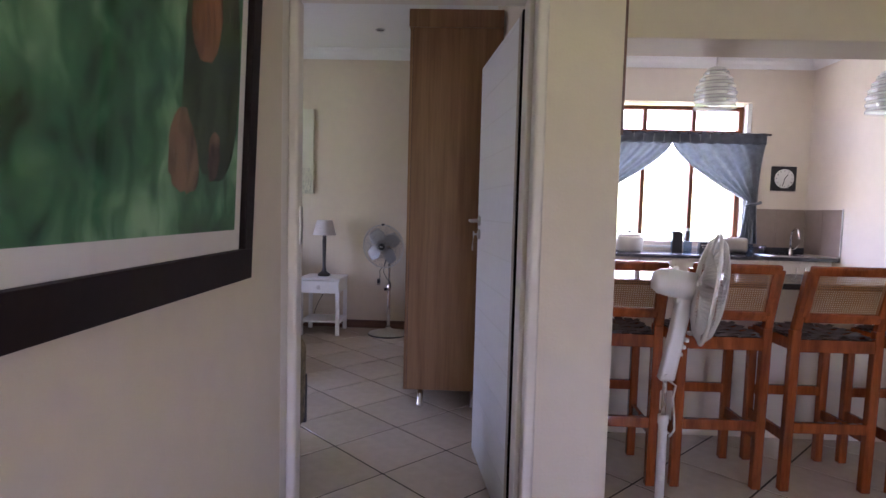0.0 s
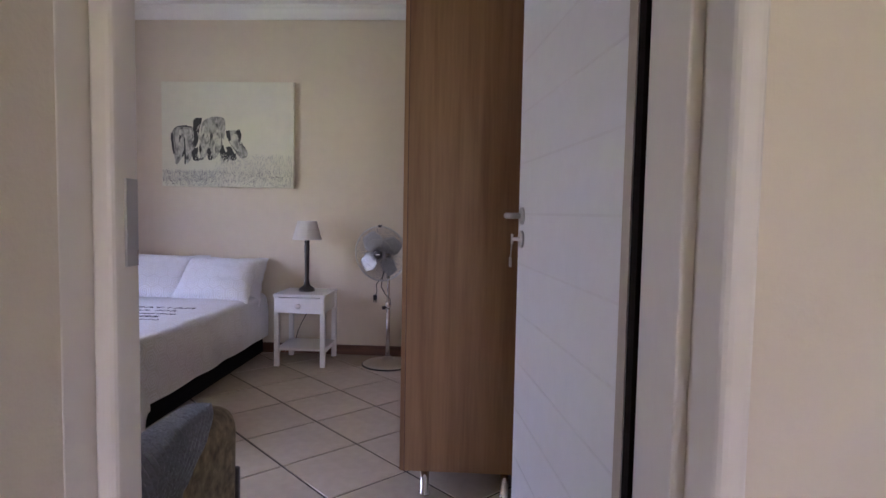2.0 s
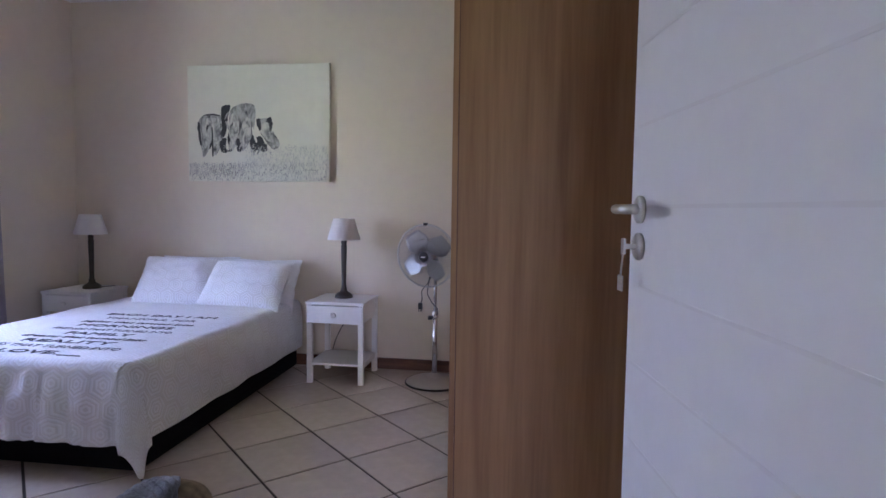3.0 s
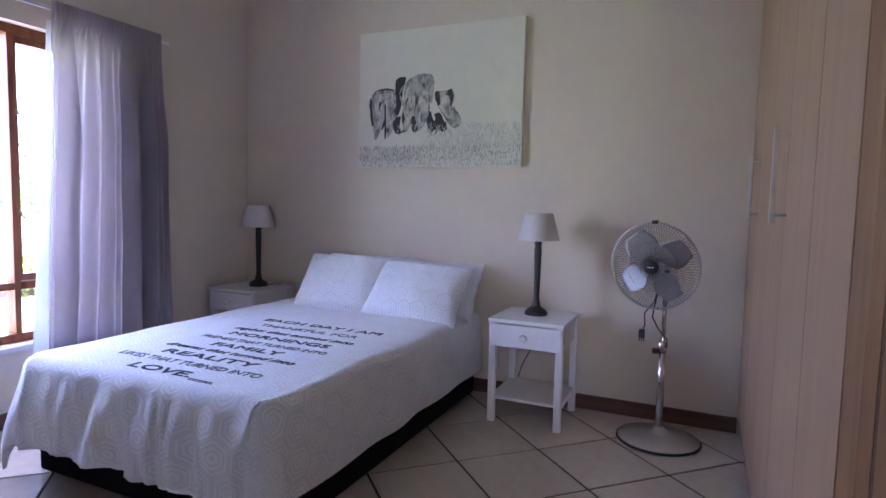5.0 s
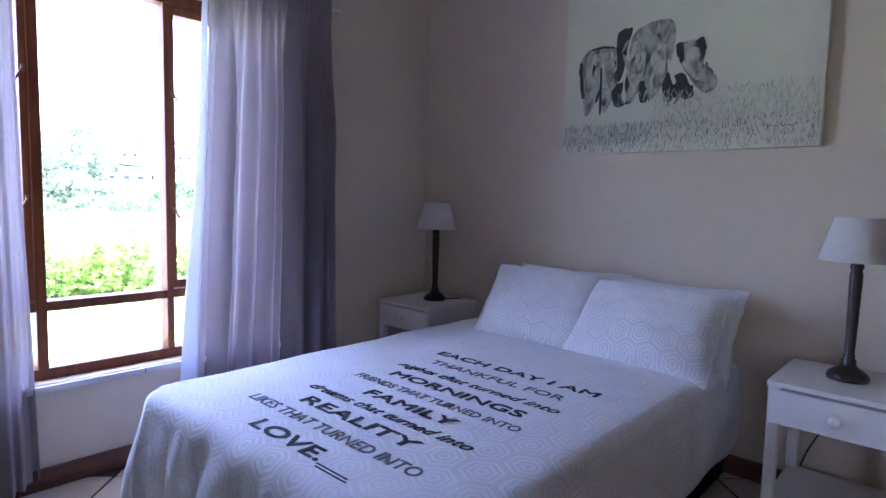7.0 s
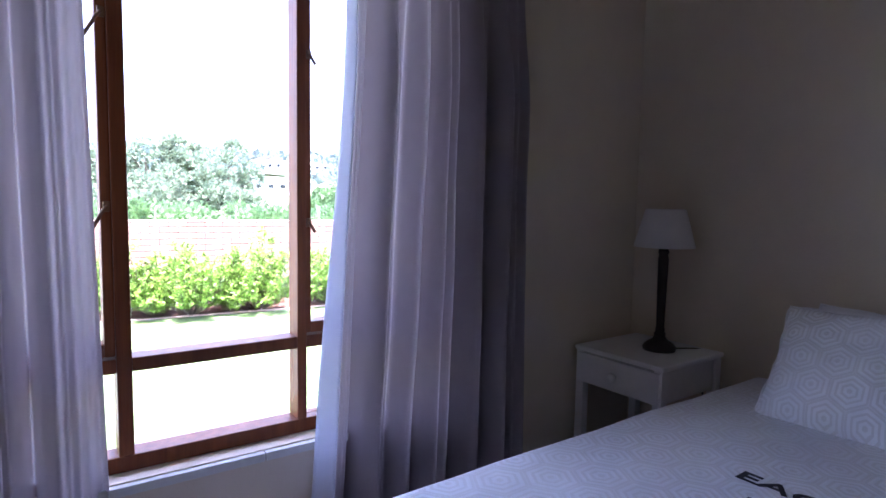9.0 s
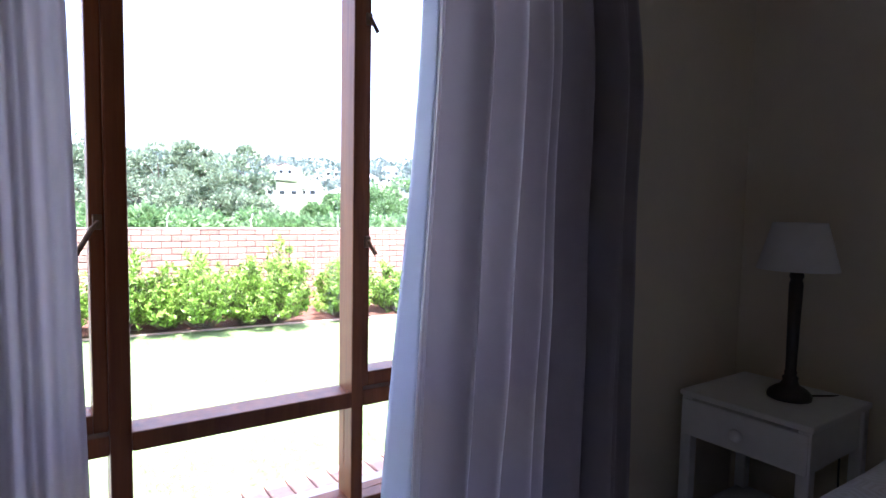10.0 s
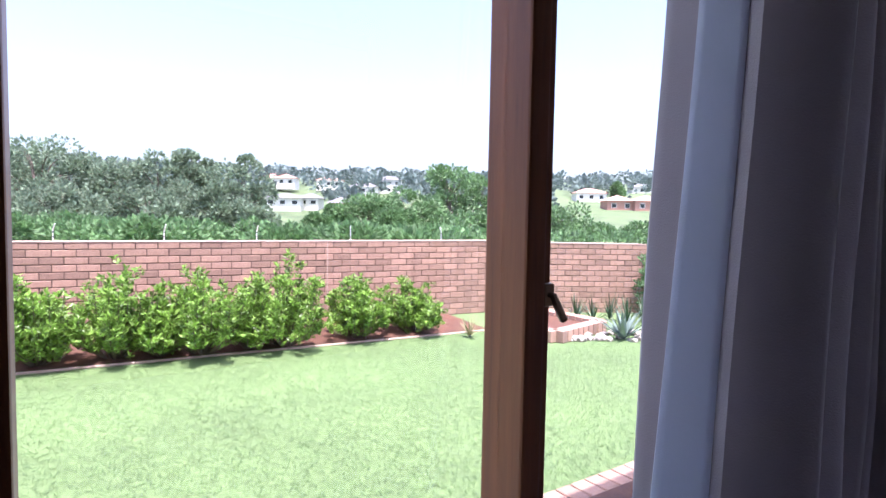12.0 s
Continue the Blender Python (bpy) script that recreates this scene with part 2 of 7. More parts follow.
def words(name, text, size, m, material, parent, shear=0.0, bold=0.0, depth=0.0008, width=None):
    """Text laid on a surface, as a mesh."""
    cu = bpy.data.curves.new(name, "FONT")
    cu.body, cu.size, cu.shear, cu.extrude, cu.align_x = text, size, shear, depth, "CENTER"
    cu.resolution_u = 3
    tmp = new(name, cu)
    bpy.context.view_layer.update()
    me = bpy.data.meshes.new_from_object(tmp.evaluated_get(bpy.context.evaluated_depsgraph_get()))
    bpy.data.objects.remove(tmp)
    bpy.data.curves.remove(cu)
    if width:
        xs = [v.co.x for v in me.vertices]
        k = width / (max(xs) - min(xs))
        for v in me.vertices:
            v.co.x *= k
    me.materials.clear()
    me.materials.append(material)
    me.transform(m)
    bm = bmesh.new()
    bm.from_mesh(me)
    bpy.data.meshes.remove(me)
    bmesh.ops.remove_doubles(bm, verts=bm.verts[:], dist=1e-6)
    bmesh.ops.recalc_face_normals(bm, faces=bm.faces[:])
    push = {}
    for v in bm.verts:
        n = sum((f.normal for f in v.link_faces if abs(f.normal.z) < 0.5), Vector())
        if n.length > 1e-4:
            push[v] = n.normalized() * bold
    for v, d in push.items():
        v.co += d
    left = set(bm.verts)
    glyphs = []
    while left:
        stack, group = [left.pop()], []
        while stack:
            v = stack.pop()
            group.append(v)
            for e in v.link_edges:
                o = e.other_vert(v)
                if o in left:
                    left.remove(o)
                    stack.append(o)
        glyphs.append(group)
    for group in glyphs:
        index = {v: k for k, v in enumerate(group)}
        faces = {f for v in group for f in v.link_faces}
        gm = bpy.data.meshes.new(name)
        gm.from_pydata([tuple(v.co) for v in group], [], [[index[v] for v in f.verts] for f in faces])
        part(name, gm, material, parent)
    bm.free()


def structure(name, bm, material, label, category):
    return tagged(part(name, bm, material), label, category, kind="structure")


# ---- the rooms ----
NORTH, KNORTH, WEST, EAST = 6.16, 6.27, -3.77, 4.6
CEIL = 2.95
WIN_Y0, WIN_Y1, WIN_Z0, WIN_Z1 = 3.50, 5.08, 0.42, 2.06   # bedroom window opening
KW_X0, KW_X1, KW_Z0, KW_Z1 = 1.35, 3.02, 1.02, 2.50       # kitchen window opening


def wall_x(name, y0, y1, x0, x1, z1, holes, material, label):
    """A wall that runs along x, cut by holes (x0, x1, z0, z1)."""
    bm = bmesh.new()
    edge = x0
    for hx0, hx1, hz0, hz1 in sorted(holes):
        box(edge, hx0, y0, y1, 0, z1, bm=bm)
        if hz0 > 0:
            box(hx0, hx1, y0, y1, 0, hz0, bm=bm)
        box(hx0, hx1, y0, y1, hz1, z1, bm=bm)
        edge = hx1
    box(edge, x1, y0, y1, 0, z1, bm=bm)
    return structure(name, bm, material, label, "wall")


def wall_y(name, x0, x1, y0, y1, z1, holes, material, label):
    bm = bmesh.new()
    edge = y0
    for hy0, hy1, hz0, hz1 in sorted(holes):
        box(x0, x1, edge, hy0, 0, z1, bm=bm)
        if hz0 > 0:
            box(x0, x1, hy0, hy1, 0, hz0, bm=bm)
        box(x0, x1, hy0, hy1, hz1, z1, bm=bm)
        edge = hy1
    box(x0, x1, edge, y1, 0, z1, bm=bm)
    return structure(name, bm, material, label, "wall")


wall_x("wall_north", NORTH, NORTH + 0.25, WEST - 0.25, 0.24, CEIL, [], WALL, "cream painted bedroom wall behind the bed")
wall_y("wall_west", WEST - 0.25, WEST, 1.93, NORTH, CEIL, [(WIN_Y0, WIN_Y1, WIN_Z0, WIN_Z1)], WALL, "cream painted bedroom wall with the garden window")
wall_y("wall_bedroom_east", 0.24, 0.47, 2.17, KNORTH + 0.25, CEIL, [], WALL, "cream painted wall between bedroom and kitchen")
wall_x("wall_door", 1.93, 2.17, WEST, 0.51, CEIL, [(-0.645, 0.245, 0, 2.08)], WALL, "cream painted wall with the bedroom doorway")
wall_y("wall_passage", -0.87, -0.645, -2.6, 1.93, CEIL, [], WALL, "cream painted passage wall with a framed picture")
wall_x("wall_kitchen_north", KNORTH, KNORTH + 0.25, 0.47, EAST, CEIL, [(KW_X0, KW_X1, KW_Z0, KW_Z1)], KITCHEN_WALL, "pale kitchen wall with a window and clock")
wall_y("wall_kitchen_east", 3.64, 3.86, 4.9, KNORTH, CEIL, [], KITCHEN_WALL, "pale kitchen side wall with a brown splashback")
wall_y("wall_living_east", EAST, EAST + 0.25, -2.6, KNORTH + 0.25, CEIL, [], WALL, "plain cream painted living room wall")
# The window opening here is added, out of view, to let fill light in.
wall_x("wall_living_south", -2.85, -2.6, -0.85, EAST + 0.25, CEIL, [(0.6, 1.6, 1.0, 2.1)], WALL, "cream painted living room wall with an added, unseen window opening")
structure("ceiling", box(WEST - 0.25, EAST + 0.25, -2.85, KNORTH + 0.25, CEIL, CEIL + 0.15), CEILING, "smooth white painted ceiling", "ceiling")
structure("roof_slab", box(WEST - 0.7, EAST + 0.7, -3.3, KNORTH + 0.7, CEIL + 0.16, CEIL + 0.34), CEILING, "plain white eaves slab over the house", "roof")
# cornices, skirtings
def cornice(name, x0, y0, x1, y1, inward):
    """A coved strip between wall and ceiling, from (x0, y0) to (x1, y1)."""
    bm = bmesh.new()
    d = Vector((x1 - x0, y1 - y0, 0))
    n = Vector((inward[0], inward[1], 0))
    prof = [(0.0, -0.105), (0.012, -0.105), (0.016, -0.09), (0.028, -0.06), (0.05, -0.03), (0.08, -0.014), (0.09, -0.001), (0.0, -0.001)]
    ends = []
    for e in (Vector((x0, y0, CEIL)), Vector((x1, y1, CEIL))):
        ends.append([bm.verts.new(e + n * a + Vector((0, 0, b))) for a, b in prof])
    for k in range(len(prof)):
        bm.faces.new((ends[0][k], ends[0][(k + 1) % len(prof)], ends[1][(k + 1) % len(prof)], ends[1][k]))
    bm.faces.new(ends[0])
    bm.faces.new(ends[1][::-1])
    return structure(name, bm, CEILING, "white coved plaster cornice", "cornice")


cornice("trim_cornice_north", WEST, NORTH, 0.24, NORTH, (0, -1))
cornice("trim_cornice_west", WEST, 2.2, WEST, NORTH, (1, 0))
cornice("trim_cornice_kitchen", 0.47, KNORTH, 3.64, KNORTH, (0, -1))
cornice("trim_cornice_kitchen_side", 3.64, 4.9, 3.64, KNORTH, (-1, 0))
structure("baseboard_north", box(WEST + 0.018, -0.36, NORTH - 0.018, NORTH, 0, 0.085, 0.004), SKIRTING, "dark brown wooden skirting board", "skirting board")
structure("baseboard_west", box(WEST, WEST + 0.018, 2.2, NORTH, 0, 0.085, 0.004), SKIRTING, "dark brown wooden skirting board under the window", "skirting board")
structure("floor_slab", box(WEST - 0.2, EAST + 0.2, -2.8, KNORTH + 0.2, -0.3, -0.004), GROUT, "dark grout bed under the floor tiles", "floor")

# kitchen beam
# Shadow line on the wall corner, put in as a dark brown strip.
tagged(part("corner_strip", box(0.508, 0.516, 1.926, 1.936, 1.55, CEIL - 0.001), SKIRTING), "thin dark brown strip standing in for a shadow line on the wall corner", "trim", kind="structure")
structure("beam", box(0.47, EAST, 2.745, 3.05, 2.105, CEIL), WALL, "cream painted beam over the breakfast bar", "beam")

# door frame
def doorway():
    t = tagged(new("door_frame"), "cream painted door frame with a steel strike plate", "door frame", kind="structure")
    part("jamb", box(-0.68, -0.6435, 2.035, 2.176, 0, 2.08, 0.003), FRAME_WHITE, t)
    part("stop", box(-0.6434, -0.607, 2.10, 2.175, 0, 2.04, 0.014, segments=4), FRAME_WHITE, t)
    part("jamb", box(0.224, 0.262, 1.905, 2.10, 0, 2.08, 0.018, segments=5), FRAME_WHITE, t)
    part("stop", box(0.206, 0.235, 2.0, 2.17, 0, 2.04, 0.004), FRAME_WHITE, t)
    part("head", box(-0.6434, 0.206, 1.985, 2.172, 2.04, 2.08, 0.004), FRAME_WHITE, t)
    # Near-black strip painted in for the shade of the open hinge gap.
    part("gap_shade_strip", box(0.2, 0.224, 2.1715, 2.211, 0.01, 2.03), GAP_SHADE, t, "near-black brown strip standing in for the shade of the hinge gap")
    part("strike_plate", box(-0.6075, -0.603, 2.13, 2.162, 1.15, 1.29, 0.0015), STEEL, t, "brushed steel strike plate")


GAP_SHADE = paint("hinge_gap_shade", (0.010, 0.006, 0.004), 0.95, vary=0.3, scale=20)
GAP_SHADE.node_tree.nodes["Principled BSDF"].inputs["Specular IOR Level"].default_value = 0.1
doorway()


def door():
    """The bedroom door, hinged at its base origin, leaf along -x before it is turned."""
    t = thing("door_1", 0.2, 2.215, 0, "white painted flush door with shallow horizontal grooves, standing open", "door", rz=-82, kind="structure")
    W, H, T = 0.855, 2.03, 0.04
    bm = box(-W, 0, 0, T, 0.008, H, 0.003)
    part("leaf", bm, DOOR_WHITE, t)
    # Hinge edge in shade, put in as a taupe strip on the white leaf.
    part("hinge_edge_strip", box(-0.034, -0.0005, -0.0014, 0.0, 0.01, H - 0.002), SHADED_EDGE, t, "taupe strip painting the shaded hinge edge")

    # A face strip in a slightly darker white, standing in for groove shade.
    def groove(x0, z0, x1, z1):
        d = Vector((x1 - x0, 0, z1 - z0))
        b = box(-d.length / 2, d.length / 2, -0.0008, 0.001, -0.003, 0.003)
        b.transform(Matrix.Translation(((x0 + x1) / 2, 0.0, (z0 + z1) / 2)) @ Matrix.Rotation(-math.atan2(z1 - z0, x1 - x0), 4, "Y"))
        part("groove", b, GROOVE_SHADE, t)

    for k in range(13):
        groove(-W + 0.03, 0.178 + 0.1525 * k, -0.03, 0.178 + 0.1525 * k)
    for z in (1.24, 1.17):
        m = pose(-W + 0.06, 0, z, 90)
        part("rose", lathe([(0.026, 0), (0.026, 0.006), (0.022, 0.009), (0, 0.009)], 24, m=m), STEEL, t, "round steel rose", True)
    lever = tube([(-W + 0.06, -0.004, 1.24), (-W + 0.06, -0.045, 1.24), (-W + 0.07, -0.052, 1.24), (-W + 0.17, -0.05, 1.24)], 0.009, 12)
    part("lever", lever, STEEL, t, "steel lever handle", True)
    lever = tube([(-W + 0.06, T + 0.004, 1.24), (-W + 0.06, T + 0.045, 1.24), (-W + 0.07, T + 0.052, 1.24), (-W + 0.17, T + 0.05, 1.24)], 0.009, 12)
    part("lever", lever, STEEL, t, "steel lever handle", True)
    key = box(-W + 0.058, -W + 0.062, -0.03, 0.0, 1.165, 1.175, 0.001)
    box(-W + 0.052, -W + 0.068, -0.034, -0.029, 1.155, 1.185, 0.001, bm=key)
    part("key", key, STEEL, t)
    tag = tube([(-W + 0.06, -0.032, 1.158), (-W + 0.057, -0.034, 1.12), (-W + 0.06, -0.034, 1.09)], 0.002, 6)
    box(-W + 0.045, -W + 0.072, -0.037, -0.033, 1.085, 1.115, 0.002, bm=tag)
    part("key_tag", tag, STEEL, t)
    return t


SHADED_EDGE = paint("taupe_shaded_edge", (0.46, 0.39, 0.31), 0.5, vary=0.08, scale=8)
GROOVE_SHADE = paint("groove_shade_paint", (0.75, 0.745, 0.74), 0.6, vary=0.05)
door()


# bedroom window
def bedroom_window():
    t = tagged(new("window_1"), "varnished red-brown wooden casement window with clear panes", "window", kind="structure")
    xi, xo = -3.83, -3.905
    y0, y1, z0, z1 = WIN_Y0, WIN_Y1, WIN_Z0, WIN_Z1
    part("window_frame", box(xo, xi, y0, y0 + 0.05, z0, z1, 0.004), MERANTI, t)
    part("window_frame", box(xo, xi, y1 - 0.05, y1, z0, z1, 0.004), MERANTI, t)
    part("window_frame", box(xo, xi, y0 + 0.05, y1 - 0.05, z1 - 0.05, z1, 0.004), MERANTI, t)
    part("window_frame", box(xo, xi, y0 + 0.05, y1 - 0.05, z0, z0 + 0.045, 0.004), MERANTI, t)
    bars = [(4.028, 4.066), (4.533, 4.564)]
    for a, b in bars:
        part("mullion", box(xo, xi, a, b, z0 + 0.045, z1 - 0.05, 0.004), MERANTI, t)
    spans = [(y0 + 0.05, bars[0][0]), (bars[0][1], bars[1][0]), (bars[1][1], y1 - 0.05)]
    for a, b in spans:
        part("transom", box(xo, xi - 0.001, a, b, 0.697, 0.736, 0.004), MERANTI, t)
        pane = part("pane", box(xo + 0.03, xo + 0.036, a, b, z0 + 0.045, 0.697), GLASS, t)
        pane.visible_shadow = False
    a, b = spans[1]
    pane = part("pane", box(xo + 0.03, xo + 0.036, a, b, 0.736, z1 - 0.05), GLASS, t)
    pane.visible_shadow = False
    for (a, b), inner in ((spans[0], 1), (spans[2], 0)):
        w = 0.036
        wa, wb = (w, 0.026) if inner else (0.019, w)
        c = part("casement", box(xo - 0.004, xi - 0.012, a + 0.0003, a + wa, 0.742, z1 - 0.053, 0.003), MERANTI, t)
        part("stile", box(xo - 0.004, xi - 0.012, b - wb, b - 0.0003, 0.742, z1 - 0.053, 0.003), MERANTI, c)
        part("rail", box(xo - 0.004, xi - 0.012, a + wa, b - wb, 0.742, 0.742 + w, 0.003), MERANTI, c)
        part("rail", box(xo - 0.004, xi - 0.012, a + wa, b - wb, z1 - 0.053 - w, z1 - 0.053, 0.003), MERANTI, c)
        pane = part("pane", box(xo + 0.02, xo + 0.026, a + wa, b - wb, 0.742 + w, z1 - 0.053 - w), GLASS, c)
        pane.visible_shadow = False
        y = b - 0.012 if inner else a + 0.011
        s = -1 if inner else 1
        for z in (1.145, 1.64) if inner else (1.098, 1.62):
            h = box(xi - 0.012, xi - 0.004, y - 0.008, y + 0.008, z - 0.014, z + 0.014, 0.003)
            reach = 0.042 if inner else 0.017
            tube([(xi - 0.006, y, z), (xi + 0.002, y, z), (xi + 0.004, y + s * reach * 0.2, z - 0.01), (xi + 0.003, y + s * reach, z - (0.072 if inner else 0.03))], 0.004, 8, bm=h, taper=1.3)
            part("window_handle", h, BRASS, c, "dark bronze lever fastener")
    sill = part("window_sill", box(WEST - 0.06, WEST + 0.02, y0, 4.40, z0 - 0.03, z0 - 0.004, 0.003), SILL, t, "pale grey tiled inner sill")
    part("window_sill", box(WEST - 0.06, WEST + 0.02, 4.404, 4.80, z0 - 0.03, z0 - 0.004, 0.003), SILL, t, "pale grey tiled inner sill")
    part("window_sill", box(WEST - 0.06, WEST + 0.02, 4.804, y1, z0 - 0.03, z0 - 0.004, 0.003), SILL, t, "pale grey tiled inner sill")
    return t


SILL = paint("pale_sill_tile", (0.62, 0.62, 0.60), 0.35, vary=0.06, scale=10)
bedroom_window()
# ---- bedroom things ----
def hex_cloth(name, base, line, pitch, rings, strength, rough=0.9):
    """White cotton with concentric hexagons woven in, on flat cloth coordinates in metres."""
    m = cloth(name, base)
    nt = m.node_tree
    b = nt.nodes["Principled BSDF"]
    L, N = nt.links.new, nt.nodes.new

    def vm(op, a, c=None):
        n = N("ShaderNodeVectorMath")
        n.operation = op
        for k, s in enumerate((a, c)):
            if s is None:
                continue
            if isinstance(s, tuple):
                n.inputs[k].default_value = s
            else:
                L(s, n.inputs[k])
        return n

    def mm(op, a, c=None, d=None):
        n = N("ShaderNodeMath")
        n.operation = op
        for k, s in enumerate((a, c, d)):
            if s is None:
                continue
            if isinstance(s, (int, float)):
                n.inputs[k].default_value = s
            else:
                L(s, n.inputs[k])
        return n.outputs[0]

    uv = N("ShaderNodeUVMap")
    p = vm("MULTIPLY", uv.outputs[0], (1 / pitch, 1 / pitch, 0)).outputs[0]
    r, h = (1.0, 1.7320508, 1.0), (0.5, 0.8660254, 0.5)
    a = vm("SUBTRACT", vm("MODULO", vm("ADD", p, (100.0, 173.20508, 0.0)).outputs[0], r).outputs[0], h).outputs[0]
    c = vm("SUBTRACT", vm("MODULO", vm("ADD", p, (100.5, 174.0711, 0.0)).outputs[0], r).outputs[0], h).outputs[0]
    da = vm("DOT_PRODUCT", vm("MULTIPLY", a, (1, 1, 0)).outputs[0], vm("MULTIPLY", a, (1, 1, 0)).outputs[0]).outputs["Value"]
    dc = vm("DOT_PRODUCT", vm("MULTIPLY", c, (1, 1, 0)).outputs[0], vm("MULTIPLY", c, (1, 1, 0)).outputs[0]).outputs["Value"]
    pick = N("ShaderNodeMix")
    pick.data_type = "VECTOR"
    L(mm("LESS_THAN", dc, da), pick.inputs[0])
    L(a, pick.inputs[4])
    L(c, pick.inputs[5])
    q = N("ShaderNodeSeparateXYZ")
    L(vm("ABSOLUTE", pick.outputs[1]).outputs[0], q.inputs[0])
    dist = mm("MAXIMUM", q.outputs[0], mm("ADD", mm("MULTIPLY", q.outputs[0], 0.5), mm("MULTIPLY", q.outputs[1], 0.8660254)))
    wave = mm("SINE", mm("MULTIPLY", dist, rings * 4 * math.pi))
    mask = mm("GREATER_THAN", wave, 0.25)
    noise_n = N("ShaderNodeTexNoise")
    noise_n.inputs["Scale"].default_value = 3.0
    L(uv.outputs[0], noise_n.inputs["Vector"])
    amount = mm("MULTIPLY", mask, mm("MULTIPLY", noise_n.outputs[0], strength * 2))
    old = b.inputs["Base Color"].links[0].from_socket
    mix = N("ShaderNodeMix")
    mix.data_type = "RGBA"
    L(amount, mix.inputs[0])
    L(old, mix.inputs[6])
    mix.inputs[7].default_value = (*line, 1)
    L(mix.outputs[2], b.inputs["Base Color"])
    bp = N("ShaderNodeBump")
    bp.inputs["Strength"].default_value, bp.inputs["Distance"].default_value = 0.22, 0.002
    L(wave, bp.inputs["Height"])
    L(bp.outputs[0], b.inputs["Normal"])
    return m


COVER = hex_cloth("hexagon_bedspread_cotton", (0.77, 0.785, 0.82), (0.45, 0.41, 0.36), 0.122, 3.5, 0.22)
PILLOW = hex_cloth("hexagon_pillow_cotton", (0.77, 0.785, 0.82), (0.45, 0.42, 0.40), 0.098, 3.5, 0.26)
PRINT_DARK = paint("black_print", (0.025, 0.025, 0.035), 0.8, vary=0.3, scale=40)
PRINT_GREY = paint("grey_print", (0.13, 0.13, 0.155), 0.8, vary=0.3, scale=60)


def smoothstep(x):
    x = min(max(x, 0.0), 1.0)
    return x * x * (3 - 2 * x)


def uv_sheet(name, nu, nv, f, flat, material, parent, thick=0.0, label=""):
    """A grid mesh with cloth coordinates, in metres, as its UV map."""
    bm = bmesh.new()
    lay = bm.loops.layers.uv.new("UVMap")
    g = [[bm.verts.new(f(i / nu, j / nv)) for j in range(nv + 1)] for i in range(nu + 1)]
    for i in range(nu):
        for j in range(nv):
            fc = bm.faces.new((g[i][j], g[i + 1][j], g[i + 1][j + 1], g[i][j + 1]))
            for lp, (a, b) in zip(fc.loops, ((i, j), (i + 1, j), (i + 1, j + 1), (i, j + 1))):
                lp[lay].uv = flat(a / nu, b / nv)
    ob = part(name, bm, material, parent, label, True)
    if thick:
        md = ob.modifiers.new("thick", "SOLIDIFY")
        up = sum(p.normal.z for p in ob.data.polygons) > 0
        md.thickness, md.offset = thick, -1 if up else 1
    return ob


BX0, BX1, BY0, BY1, BZ = -3.13, -1.88, 4.22, 6.10, 0.53


def bed():
    t = thing("bed", (BX0 + BX1) / 2, (BY0 + BY1) / 2, 0, "double bed with a black base, made up against the wall", "bed")
    cx, cy = (BX0 + BX1) / 2, (BY0 + BY1) / 2
    part("base", box(BX0 - 0.01 - cx, BX1 + 0.025 - cx, BY0 + 0.005 - cy, BY1 - cy, 0.012, 0.29, 0.015), BED_BASE, t, "black cloth-covered bed base")
    part("mattress", box(BX0 + 0.03 - cx, BX1 - 0.04 - cx, BY0 + 0.04 - cy, BY1 - cy, 0.29, BZ - 0.015, 0.06, segments=4), WHITE_CLOTH, t, smooth=True)
    for sx in (-1, 1):
        for sy in (-1, 1):
            part("foot", lathe([(0.025, 0), (0.025, 0.012)], 12, m=Matrix.Translation((sx * 0.5, sy * 0.8, 0))), BLACK, t)
    return t


WHITE_CLOTH = cloth("white_cotton", (0.75, 0.75, 0.77))
bed()


